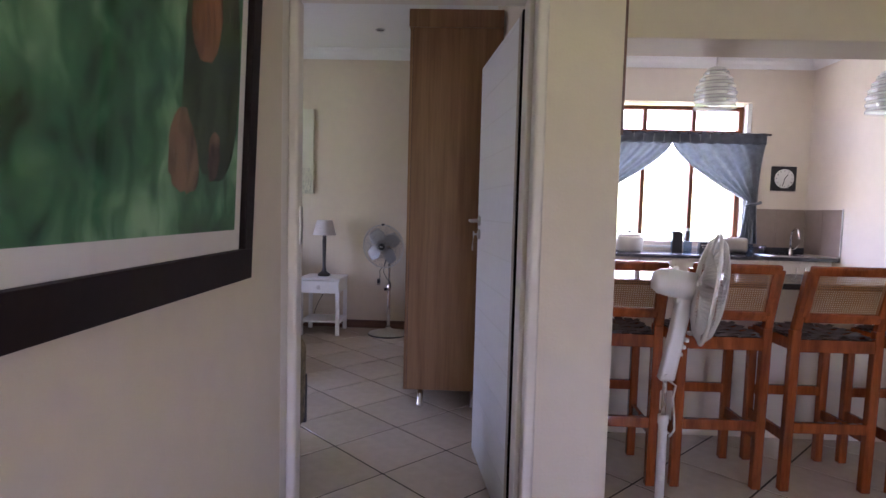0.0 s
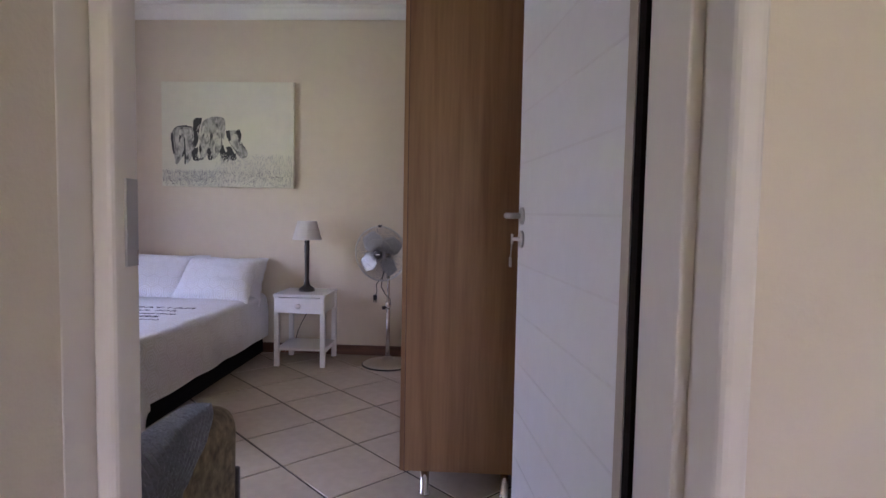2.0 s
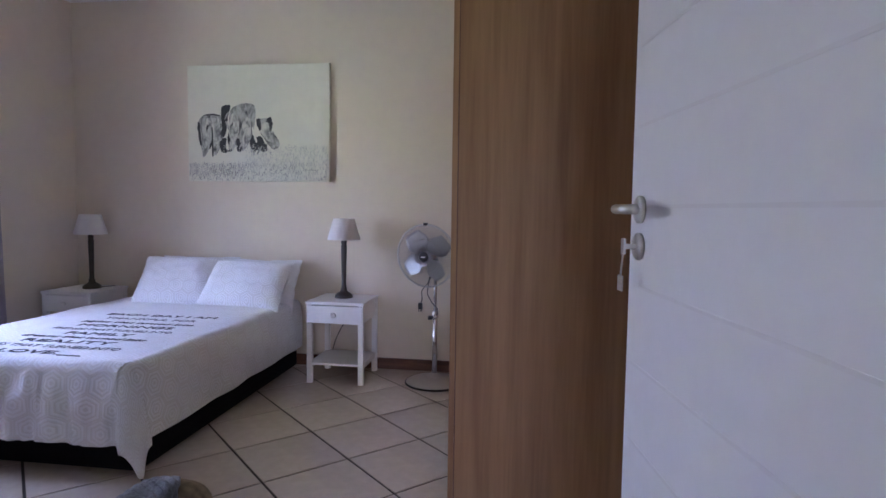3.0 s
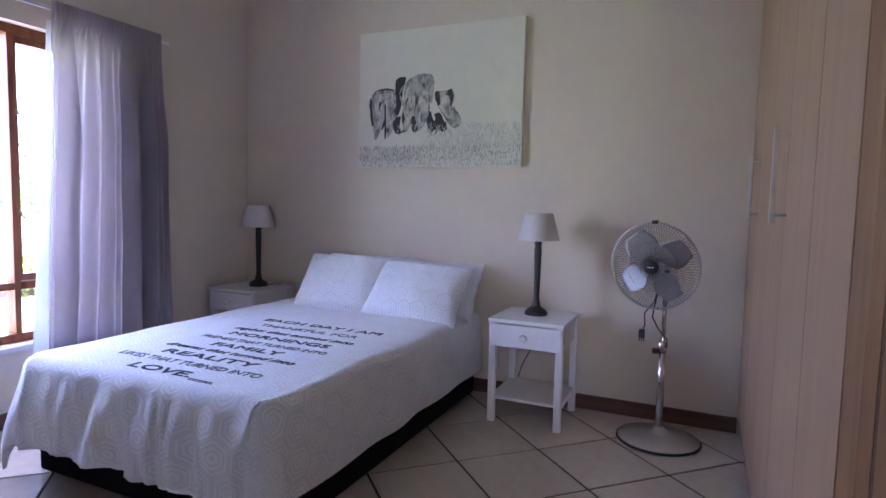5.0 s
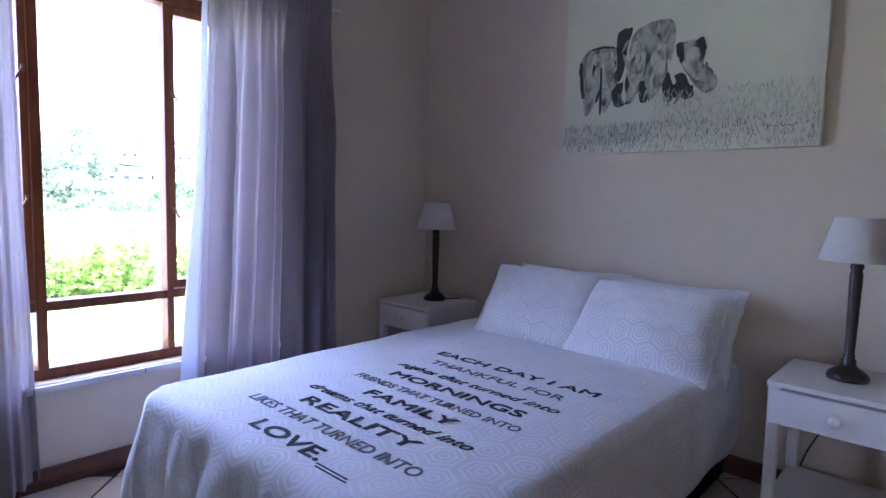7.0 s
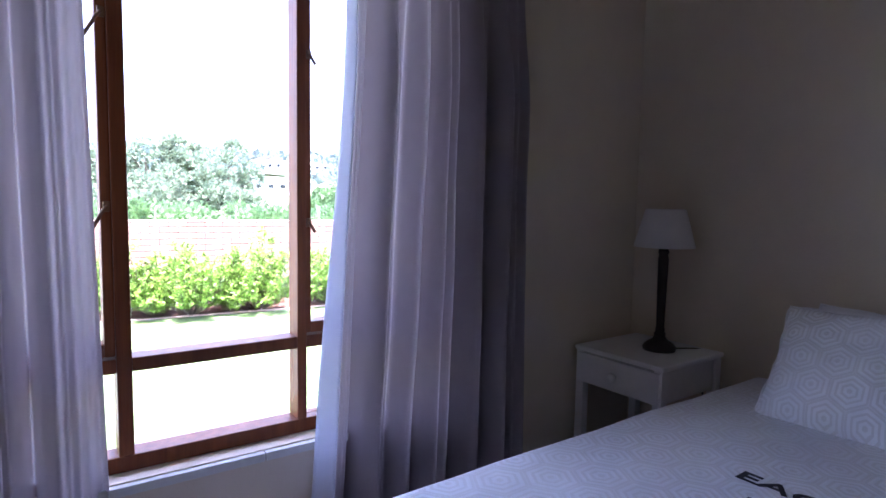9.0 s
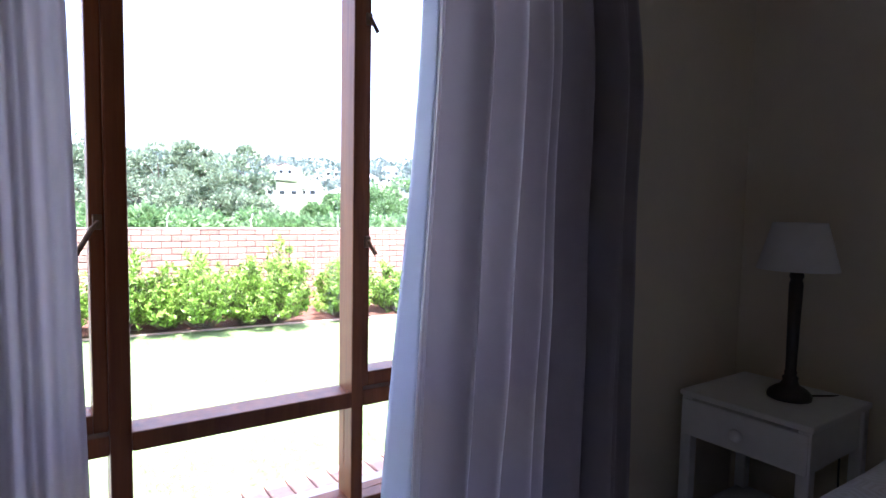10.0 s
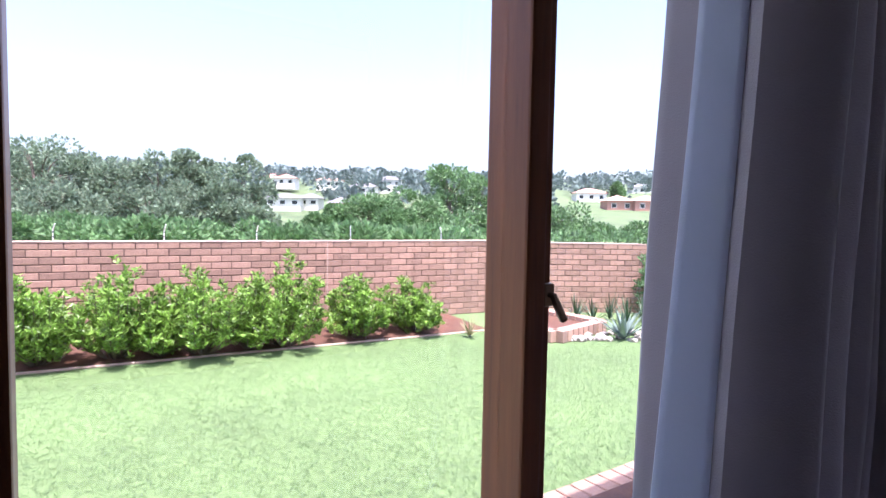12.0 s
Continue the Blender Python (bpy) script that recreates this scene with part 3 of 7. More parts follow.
def bedspread():
    t = thing("bedspread", 0, 0, 0, "white cotton bedspread with tan hexagons and dark printed lettering", "bedspread")
    side, foot, rad = 0.395, 0.395, 0.05
    wx, wy = BX1 - BX0, BY1 - BY0
    A, B = wx + 2 * side, wy + foot

    def drop(d):
        """Beyond an edge by d along the cloth: how far out and how far down."""
        if d <= 0:
            return 0.0, 0.0
        a = min(d / rad, math.pi / 2)
        return rad * math.sin(a), rad * (1 - math.cos(a)) + max(d - rad * math.pi / 2, 0)

    def f(u, v):
        a, b = -side + u * A, v * B            # cloth metres from the left edge; from the head towards the foot
        da = -a if a < 0 else (a - wx if a > wx else 0.0)
        sa = -1 if a < 0 else 1
        db = max(b - wy, 0.0)
        x = BX0 + min(max(a, 0), wx)
        y = BY1 - min(b, wy)
        oa, za = drop(da)
        ob_, zb = drop(db)
        if da > 0 and db > 0:
            d = math.hypot(da, db)
            o, z = drop(d)
            z = min(z * 1.05, BZ - 0.035)
            flare = 0.07 * smoothstep(d / 0.4)
            x += sa * (o + flare) * da / d + sa * 0.02 * math.sin(9 * b)
            y -= (o + flare) * db / d
            z_ = BZ - z
        else:
            z_ = BZ - za - zb
            k = smoothstep((da + db) / 0.25)
            if db > 0:
                y -= ob_ + k * (0.035 + 0.05 * noise.noise(Vector((a * 8 + b * 2, b * 1.5, 9))) + 0.02 * abs(noise.noise(Vector((a * 15 - b * 2, b * 2, 3)))) + 0.010 * noise.noise(Vector((a * 34 - b * 3, b * 4, 7))))
                x += 0.01 * k * math.sin(a * 34)
            if da > 0:
                x += sa * (oa + k * (0.02 + 0.012 * noise.noise(Vector((b * 5, a * 2, 1))) + 0.006 * math.sin(b * 13)))
        top = 1 - smoothstep((da + db) / 0.1)
        n = noise.noise(Vector((a * 2.2, b * 2.2, 0.3))) * 0.010 + noise.noise(Vector((a * 9, b * 5, 2.0))) * 0.0035
        near_foot = smoothstep((b - wy + 0.35) / 0.35)
        n += 0.0025 * near_foot * math.sin(a * 30 + 3 * noise.noise(Vector((a * 3, b * 3, 5))))
        flat = smoothstep((b - 0.68) / 0.15) * smoothstep((1.98 - b) / 0.08) * smoothstep((a - 0.2) / 0.12) * smoothstep((1.24 - a) / 0.1)
        z_ += n * top * (1.0 - flat) - 0.012 * top * (1.0 - flat) * smoothstep(abs(a / wx - 0.5) * 2 - 0.6)
        return Vector((x, y, max(z_, 0.012)))

    uv_sheet("cover", 150, 140, f, lambda u, v: (-side + u * A, v * B), COVER, t, 0.006)
    lines = [("EACH DAY I AM", 0.733, 5.205, 0.068, -2.397, 1, 0), ("THANKFUL FOR", 0.603, 5.088, 0.066, -2.397, 0, 0),
             ("nights that turned into", 0.717, 4.975, 0.062, -2.405, 2, 0.35), ("MORNINGS", 0.586, 4.868, 0.072, -2.402, 1, 0),
             ("FRIENDS THAT TURNED INTO", 0.72, 4.768, 0.056, -2.409, 0, 0), ("FAMILY", 0.387, 4.665, 0.072, -2.41, 1, 0),
             ("dreams that turned into", 0.717, 4.575, 0.062, -2.428, 2, 0.35), ("REALITY", 0.507, 4.475, 0.076, -2.438, 1, 0),
             ("LIKES THAT TURNED INTO", 0.763, 4.375, 0.064, -2.445, 0, 0), ("LOVE.", 0.324, 4.262, 0.08, -2.46, 1, 0)]
    for text, width, y, size, x, style, shear in lines:
        words("letter", text, size, Matrix.Translation((x, y, BZ + 0.0016)), PRINT_GREY if style == 0 else PRINT_DARK, t, shear, 0.0024 if style == 1 else 0.0007, 0.0006, width)
    part("lettering_rule", box(-2.285, -2.165, 4.256, 4.260, BZ + 0.0008, BZ + 0.0022), PRINT_DARK, t)
    part("lettering_rule", box(-2.275, -2.155, 4.244, 4.248, BZ + 0.0008, BZ + 0.0022), PRINT_DARK, t)
    return t


bedspread()


def pillow(x, y, z, rx, rz, w=0.60, h=0.42, d=0.19, seed=0, material=None, label="plump white pillow with woven tan hexagons"):
    t = thing("pillow", x, y, z, label, "pillow", "pillows on the bed")
    t.matrix_world = pose(x, y, z, rx, 0, rz)
    bm = bmesh.new()
    lay = bm.loops.layers.uv.new("UVMap")
    n, mth = 30, 22
    for s in (1, -1):
        g = []
        for i in range(n + 1):
            row = []
            for j in range(mth + 1):
                u, v = i / n * 2 - 1, j / mth * 2 - 1
                bulge = (max(0, 1 - abs(u) ** 2.6) * max(0, 1 - abs(v) ** 2.6)) ** 0.55
                pinch = 1 - 0.07 * (1 - abs(u)) * abs(v) ** 3
                pinch2 = 1 - 0.06 * (1 - abs(v)) * abs(u) ** 3
                wob = noise.noise(Vector((u * 1.6 + seed, v * 1.6, s))) * 0.03 + noise.noise(Vector((u * 5 + seed, v * 5, s))) * 0.008
                row.append(bm.verts.new((u * w / 2 * pinch2, v * h / 2 * pinch, s * (bulge * d / 2 + 0.004) + wob * bulge + 0.012 * noise.noise(Vector((u * 7 + seed, v * 7, s * 2))) * bulge * (abs(u * v)) ** 0.5)))
            g.append(row)
        for i in range(n):
            for j in range(mth):
                vs = (g[i][j], g[i + 1][j], g[i + 1][j + 1], g[i][j + 1])
                fc = bm.faces.new(vs if s > 0 else vs[::-1])
                for lp in fc.loops:
                    lp[lay].uv = (lp.vert.co.x, lp.vert.co.y)
    bmesh.ops.remove_doubles(bm, verts=bm.verts[:], dist=0.0005)
    part("case", bm, material or PILLOW, t, smooth=True)
    rim = []
    for k in range(88):
        q, e = (k % 22) / 11 - 1, k // 22
        u, v = ((q, -1), (1, q), (-q, 1), (-1, -q))[e]
        rim.append((u * w / 2 * (1 - 0.06 * (1 - abs(v)) * abs(u) ** 3), v * h / 2 * (1 - 0.07 * (1 - abs(u)) * abs(v) ** 3), 0.006 * math.sin(k * 1.3 + seed)))
    hem = tube(rim, 0.006, 6, closed=True)
    part("piping", hem, WHITE_CLOTH, t, smooth=True)
    return t


pillow(-2.63, 6.01, 0.645, 66, 2, 0.62, seed=3, material=WHITE_CLOTH, label="plain white pillow propped against the wall")
pillow(-2.12, 6.01, 0.635, 66, -4, 0.62, seed=4, material=WHITE_CLOTH, label="plain white pillow propped against the wall")
pillow(-2.672, 5.83, 0.675, 52, 4, seed=1)
pillow(-2.13, 5.81, 0.665, 48, -3, 0.64, seed=2)


def nightstand(x, y):
    """A small white table with one drawer and a low shelf; base at its middle."""
    t = thing("nightstand", x, y, 0, "white painted wooden nightstand with one drawer and a shelf", "nightstand", "nightstands beside the bed")
    W, D, H = 0.42, 0.42, 0.58
    part("top", box(-W / 2, W / 2, -D / 2, D / 2, H - 0.02, H, 0.006), WHITE, t)
    a = W / 2 - 0.025
    for sx in (-1, 1):
        for sy in (-1, 1):
            part("leg", box(sx * a - 0.019, sx * a + 0.019, sy * a - 0.019, sy * a + 0.019, 0, H - 0.02, 0.004), WHITE, t)
    for s in (-1, 1):
        part("apron", box(s * a - 0.009, s * a + 0.009, -a + 0.02, a - 0.02, H - 0.15, H - 0.02, 0.002), WHITE, t)
        part("shelf_rail", box(s * a - 0.009, s * a + 0.009, -a + 0.02, a - 0.02, 0.105, 0.13, 0.002), WHITE, t)
    part("apron", box(-a + 0.02, a - 0.02, a - 0.009, a + 0.009, H - 0.15, H - 0.02, 0.002), WHITE, t)
    part("shelf", box(-a - 0.012, a + 0.012, -a - 0.012, a + 0.012, 0.13, 0.145, 0.003), WHITE, t, "white shelf with chipped paint")
    d = part("drawer", box(-a - 0.012, a + 0.012, -a - 0.026, -a + 0.1, H - 0.15, H - 0.028, 0.004), WHITE, t)
    part("knob", lathe([(0.008, 0), (0.008, 0.012), (0.019, 0.018), (0.021, 0.026), (0.015, 0.034), (0, 0.036)], 20, m=pose(0, -a - 0.026, H - 0.088, 90)), WHITE, d, "round white knob", True)
    return t


stand = nightstand(-1.418, 5.90)
copy_thing(stand, pose(-3.512, 5.925, 0))


def table_lamp(x, y, z):
    t = thing("table_lamp", x, y, z, "dark turned-wood table lamp with a white cloth shade", "lamp", "table lamps beside the bed")
    prof = [(0.065, 0), (0.066, 0.012), (0.060, 0.022), (0.045, 0.034), (0.030, 0.042), (0.022, 0.056), (0.024, 0.066), (0.017, 0.074), (0.019, 0.084), (0.016, 0.09), (0.018, 0.2), (0.021, 0.36), (0.017, 0.375), (0.022, 0.385), (0.019, 0.396), (0.016, 0.40), (0.018, 0.41), (0.012, 0.415), (0, 0.415)]
    part("stand", lathe([(r, h * 1.045) for r, h in prof], 24), LAMP_BLACK, t, smooth=True)
    part("lamp_holder", lathe([(0.012, 0.415), (0.012, 0.45), (0.016, 0.455), (0.016, 0.48), (0, 0.48)], 16), WHITE_PLASTIC, t)
    part("bulb", lathe([(0.013, 0.48), (0.016, 0.49), (0.024, 0.505), (0.024, 0.52), (0.014, 0.534), (0, 0.537)], 16), WHITE_PLASTIC, t, smooth=True)
    bm = lathe([(0.118, 0.405), (0.1185, 0.408), (0.078, 0.556), (0.077, 0.558), (0.0755, 0.556), (0.116, 0.407)], 40)
    bmesh.ops.delete(bm, geom=[f for f in bm.faces if len(f.verts) > 4], context="FACES")
    sh = part("shade", bm, SHADE, t, "tapered white cloth shade", True)
    part("shade_ring", tube([(0.075 * math.cos(a), 0.075 * math.sin(a), 0.548) for a in (2 * math.pi * k / 30 for k in range(30))], 0.002, 6, closed=True), CHROME, sh)
    for k in range(3):
        a = 2 * math.pi * k / 3
        part("shade_spoke", tube([(0.014 * math.cos(a), 0.014 * math.sin(a), 0.47), (0.075 * math.cos(a), 0.075 * math.sin(a), 0.548)], 0.0015, 5), CHROME, sh)
    for ob in t.children_recursive:
        if not ob.name.startswith("stand"):
            ob.data.transform(Matrix.Translation((0, 0, 0.019)))
    return t


lamp = table_lamp(-1.424, 5.925, 0.58)
copy_thing(lamp, pose(-3.474, 5.944, 0.58, 0, 0, 40))


def cord(name, pts, r, label, cat="cable"):
    return tagged(part(name, tube(pts, r, 6), BLACK, smooth=True), label, cat)


cord("lamp_cable", [(-1.43, 5.99, 0.583), (-1.44, 6.10, 0.583), (-1.45, 6.125, 0.57), (-1.48, 6.13, 0.36), (-1.53, 6.13, 0.27), (-1.56, 6.13, 0.2), (-1.6, 6.13, 0.05)], 0.003, "thin dark lamp cable hanging behind the nightstand")
cord("lamp_cable", [(-3.45, 6.0, 0.583), (-3.40, 6.08, 0.583), (-3.39, 6.143, 0.575), (-3.39, 6.145, 0.3), (-3.38, 6.145, 0.05)], 0.003, "thin dark lamp cable behind the nightstand")


BLADE_STEEL = paint("satin_steel_blade", (0.46, 0.46, 0.46), 0.5, 0.85, 0.08)


GUARD_STEEL = paint("dull_guard_steel", (0.26, 0.26, 0.27), 0.35, 0.9, 0.05)


def chrome_fan():
    """A chrome pedestal fan on a round foot."""
    t = thing("pedestal_fan", -0.736, 5.86, 0, "chrome pedestal fan with steel blades on a round base", "fan")
    part("base", lathe([(0.2, 0), (0.205, 0.004), (0.203, 0.012), (0.19, 0.02), (0.14, 0.032), (0.07, 0.044), (0.045, 0.05), (0.035, 0.062), (0.022, 0.075), (0, 0.075)], 48), STEEL, t, smooth=True)
    part("base_rim", tube(ring_points(0.203, 48, 0.007), 0.007, 8, closed=True), BLACK, t)
    part("pole", lathe([(0.018, 0.07), (0.018, 0.5), (0, 0.5)], 20), CHROME, t, smooth=True)
    part("collar", lathe([(0.024, 0.47), (0.025, 0.48), (0.025, 0.51), (0.02, 0.52), (0, 0.52)], 20), CHROME, t, smooth=True)
    part("inner_pole", lathe([(0.012, 0.5), (0.012, 0.8), (0, 0.8)], 16), CHROME, t, smooth=True)
    part("height_knob", lathe([(0.014, 0), (0.016, 0.01), (0.014, 0.028), (0, 0.03)], 14, m=pose(-0.02, -0.01, 0.47, 0, -90, 20)), BLACK, t)
    part("neck", box(-0.042, 0.016, -0.04, 0.03, 0.79, 0.885, 0.008), BLACK, t)
    head = Matrix.Translation((-0.044, -0.045, 0.915)) @ pose(0, 0, 0, 90, 0, -14) @ pose(0, 0, 0, 4, 0, 0)
    # +z of the head points to the room
    part("motor", lathe([(0.0, -0.1), (0.035, -0.098), (0.05, -0.08), (0.054, -0.02), (0.045, 0.01), (0.02, 0.02), (0.008, 0.02), (0.008, 0.06), (0, 0.06)], 28, m=head), CHROME, t, smooth=True)
    hub = part("hub", lathe([(0.03, 0.02), (0.034, 0.03), (0.034, 0.055), (0.02, 0.062), (0, 0.062)], 24, m=head), STEEL, t, smooth=True)
    for k in range(4):
        def f(u, v, a0=radians(90 * k + 35)):
            r = 0.03 + 0.158 * u
            w = (0.35 + 0.35 * math.sin(math.pi * min(u * 1.15, 1.0))) * (1.0 if u < 0.9 else 0.85)
            a = a0 + (v - 0.5) * 2 * w
            return head @ Vector((r * math.cos(a), r * math.sin(a), 0.04 + 0.028 * (v - 0.5) * 2 * math.sin(math.pi * (0.3 + 0.5 * u))))
        part("blade", sheet(8, 8, f, 0.0015), BLADE_STEEL, t, "polished steel blade", True)
    cage = part("cage_rim", tube([head @ Vector(p) for p in ring_points(0.216, 60, 0.04)], 0.006, 8, closed=True), STEEL, t, smooth=True)
    wires = bmesh.new()
    for k in range(88):
        a = 2 * math.pi * k / 88
        for s, zc in ((1, 0.088), (-1, -0.035)):
            pts = [(0.034, zc), (0.09, zc - s * 0.004), (0.15, zc - s * 0.014), (0.2, zc - s * 0.03), (0.216, 0.04 + s * 0.006)]
            b = [head @ Vector((r * math.cos(a), r * math.sin(a), z)) for r, z in pts]
            tube(b, 0.0011, 4, bm=wires)
    tagged(part("cage_guard", wires, GUARD_STEEL, t, "fine chrome guard wires", True), kind="stuff")
    for r, z in ((0.12, 0.083), (0.06, 0.088)):
        part("cage_ring", tube([head @ Vector(p) for p in ring_points(r, 40, z)], 0.0012, 5, closed=True), CHROME, cage)
    part("badge", lathe([(0.034, 0.086), (0.034, 0.094), (0.028, 0.097), (0, 0.097)], 28, m=head), BLACK, t, "round dark blue badge", True)
    part("badge_mark", box(-0.016, 0.016, -0.003, 0.003, 0.0972, 0.0978), WHITE_PLASTIC, t).data.transform(head)
    part("clip", box(-0.014, 0.014, 0.211, 0.228, 0.03, 0.052, 0.003), BLACK, t).data.transform(head)
    cable = tube([(-0.02, 0.03, 0.87), (-0.05, 0.0, 0.72), (-0.095, -0.02, 0.66), (-0.09, -0.02, 0.6), (-0.1, -0.02, 0.57)], 0.0035, 6)
    part("cable", cable, BLACK, t, smooth=True)
    part("cable", tube([(-0.01, 0.03, 0.86), (-0.05, -0.01, 0.7), (-0.055, -0.02, 0.64), (-0.02, -0.024, 0.58), (0.02, -0.024, 0.54), (0.02, -0.02, 0.5), (0.0, -0.02, 0.485)], 0.0035, 6), BLACK, t, smooth=True)
    plug = box(-0.118, -0.088, -0.035, -0.005, 0.53, 0.575, 0.006)
    for dx in (-0.011, 0, 0.011):
        tube([(-0.103 + dx, -0.02, 0.53), (-0.103 + dx, -0.02, 0.512)], 0.0028, 6, bm=plug)
    part("plug", plug, BLACK, t, "black three-pin plug")
    return t


chrome_fan()

DOOR_FOIL = wood("pale_maple_foil", (0.37, 0.235, 0.14), (0.45, 0.305, 0.19), 0.4, (10, 10, 0.6))
EDGE_BROWN = wood("dark_brown_edge", (0.085, 0.035, 0.018), (0.15, 0.07, 0.035), 0.45, (14, 14, 0.7))


BAR_STEEL = paint("pale_brushed_bar", (0.72, 0.71, 0.70), 0.4, 0.5, 0.04)


def wardrobe():
    t = thing("wardrobe", -0.07, 4.92, 0, "tall built-in wardrobe with pale doors and brown side panel", "wardrobe")
    ox, oy = 0.07, -4.92
    x0, x1, y0, y1, z0, z1 = -0.36, 0.225, 3.695, NORTH - 0.004, 0.118, 2.43

    def bx(*a, bevel=0.0):
        return box(a[0] + ox, a[1] + ox, a[2] + oy, a[3] + oy, a[4], a[5], bevel)

    part("side_panel", bx(x0 + 0.022, x1, y0, y0 + 0.016, z0, z1, bevel=0.001), WARDROBE, t, "brown wood-grain side panel")
    part("edge_strip", bx(x0 + 0.019, x0 + 0.0225, y0 - 0.001, y0 + 0.0, z0, z1), EDGE_BROWN, t)
    part("carcass", bx(x0 + 0.024, x1, y0 + 0.018, y1, z0, z1), WARDROBE, t)
    part("cornice_cap", bx(x0 - 0.006, x1, y0 - 0.012, y1, z1 + 0.001, 2.54, bevel=0.002), WARDROBE, t, "projecting brown top panel")
    part("front_stile", bx(x0 + 0.001, x0 + 0.0185, y0 + 0.001, y0 + 0.113, z0, z1), WARDROBE, t, "brown front stile")
    seams = [y0 + 0.115, 4.21, 4.70, 5.20, 5.70, y1 - 0.01]
    for k, (a, b) in enumerate(zip(seams, seams[1:])):
        d = part("door", bx(x0, x0 + 0.018, a + 0.002, b - 0.002, z0 + 0.004, z1 - 0.006, bevel=0.0012), DOOR_FOIL, t, "pale maple-look door")
        y = {0: b, 1: b - 0.045, 2: a + 0.045, 3: b - 0.045, 4: b}[k]
        if k in (1, 3):
            h = bx(x0 - 0.044, x0 - 0.032, y - 0.009, y + 0.009, 1.16, 1.44, bevel=0.002)
            for z in (1.185, 1.415):
                tube([(x0 + ox, y + oy, z), (x0 - 0.038 + ox, y + oy, z)], 0.005, 8, bm=h)
            part("handle", h, BAR_STEEL, d, "brushed steel bar handle")
    for (x, y) in ((-0.25, y0 + 0.035), (0.1, y0 + 0.035), (-0.25, 4.9), (-0.25, 6.0)):
        part("leg", lathe([(0.024, 0), (0.024, 0.008), (0.019, 0.012), (0.019, z0), (0, z0)], 20, m=Matrix.Translation((x + ox, y + oy, 0))), CHROME, t, "round chrome leg", True)
    return t


wardrobe()

CANVAS = paint("cream_canvas", (0.70, 0.68, 0.56), 0.85, vary=0.05, scale=3, bump=0.2, bump_scale=300)
INK = paint("dark_grey_paint", (0.05, 0.05, 0.05), 0.85, vary=0.5, scale=30)
INK_MID = paint("mid_grey_paint", (0.17, 0.165, 0.16), 0.85, vary=0.85, scale=9)
INK_PALE = paint("pale_grey_paint", (0.42, 0.41, 0.38), 0.85, vary=0.5, scale=12)


def flat_blob(points, y, bm=None, wob=0.006, seed=0):
    """A flat rounded shape in the xz plane through corner points."""
    bm = bm or bmesh.new()
    n, out = len(points), []
    for k in range(n):
        p0, p1, p2, p3 = (Vector((*points[(k + d) % n], 0)) for d in (-1, 0, 1, 2))
        for s in range(5):
            q = s / 5
            p = 0.5 * ((2 * p1) + (p2 - p0) * q + (2 * p0 - 5 * p1 + 4 * p2 - p3) * q * q + (3 * p1 - p0 - 3 * p2 + p3) * q ** 3)
            j = noise.noise(Vector((p.x * 60, p.y * 60, seed))) * wob
            out.append(bm.verts.new((p.x + j, y, p.y + j)))
    bm.faces.new(out)
    return bm


def wash(name, dark, light, scale, lo=0.36, hi=0.62):
    """Thin grey ink wash: streaky brush marks from dark to pale."""
    m = paint(name, light, 0.85)
    nt = m.node_tree
    tc, mp = nt.nodes.new("ShaderNodeTexCoord"), nt.nodes.new("ShaderNodeMapping")
    mp.inputs["Scale"].default_value = (scale, scale, scale * 0.55)
    nz, rp = nt.nodes.new("ShaderNodeTexNoise"), nt.nodes.new("ShaderNodeValToRGB")
    nz.inputs["Scale"].default_value, nz.inputs["Detail"].default_value, nz.inputs["Distortion"].default_value = 1.0, 6, 0.8
    rp.color_ramp.elements[0].position, rp.color_ramp.elements[1].position = lo, hi
    rp.color_ramp.elements[0].color, rp.color_ramp.elements[1].color = (*dark, 1), (*light, 1)
    nt.links.new(tc.outputs["Object"], mp.inputs["Vector"])
    nt.links.new(mp.outputs[0], nz.inputs["Vector"])
    nt.links.new(nz.outputs[0], rp.inputs[0])
    nt.links.new(rp.outputs[0], nt.nodes["Principled BSDF"].inputs["Base Color"])
    return m


WASH = wash("grey_ink_wash", (0.07, 0.07, 0.068), (0.46, 0.45, 0.40), 22)
WASH_PALE = wash("pale_ink_wash", (0.20, 0.195, 0.185), (0.60, 0.585, 0.50), 26, 0.34, 0.6)


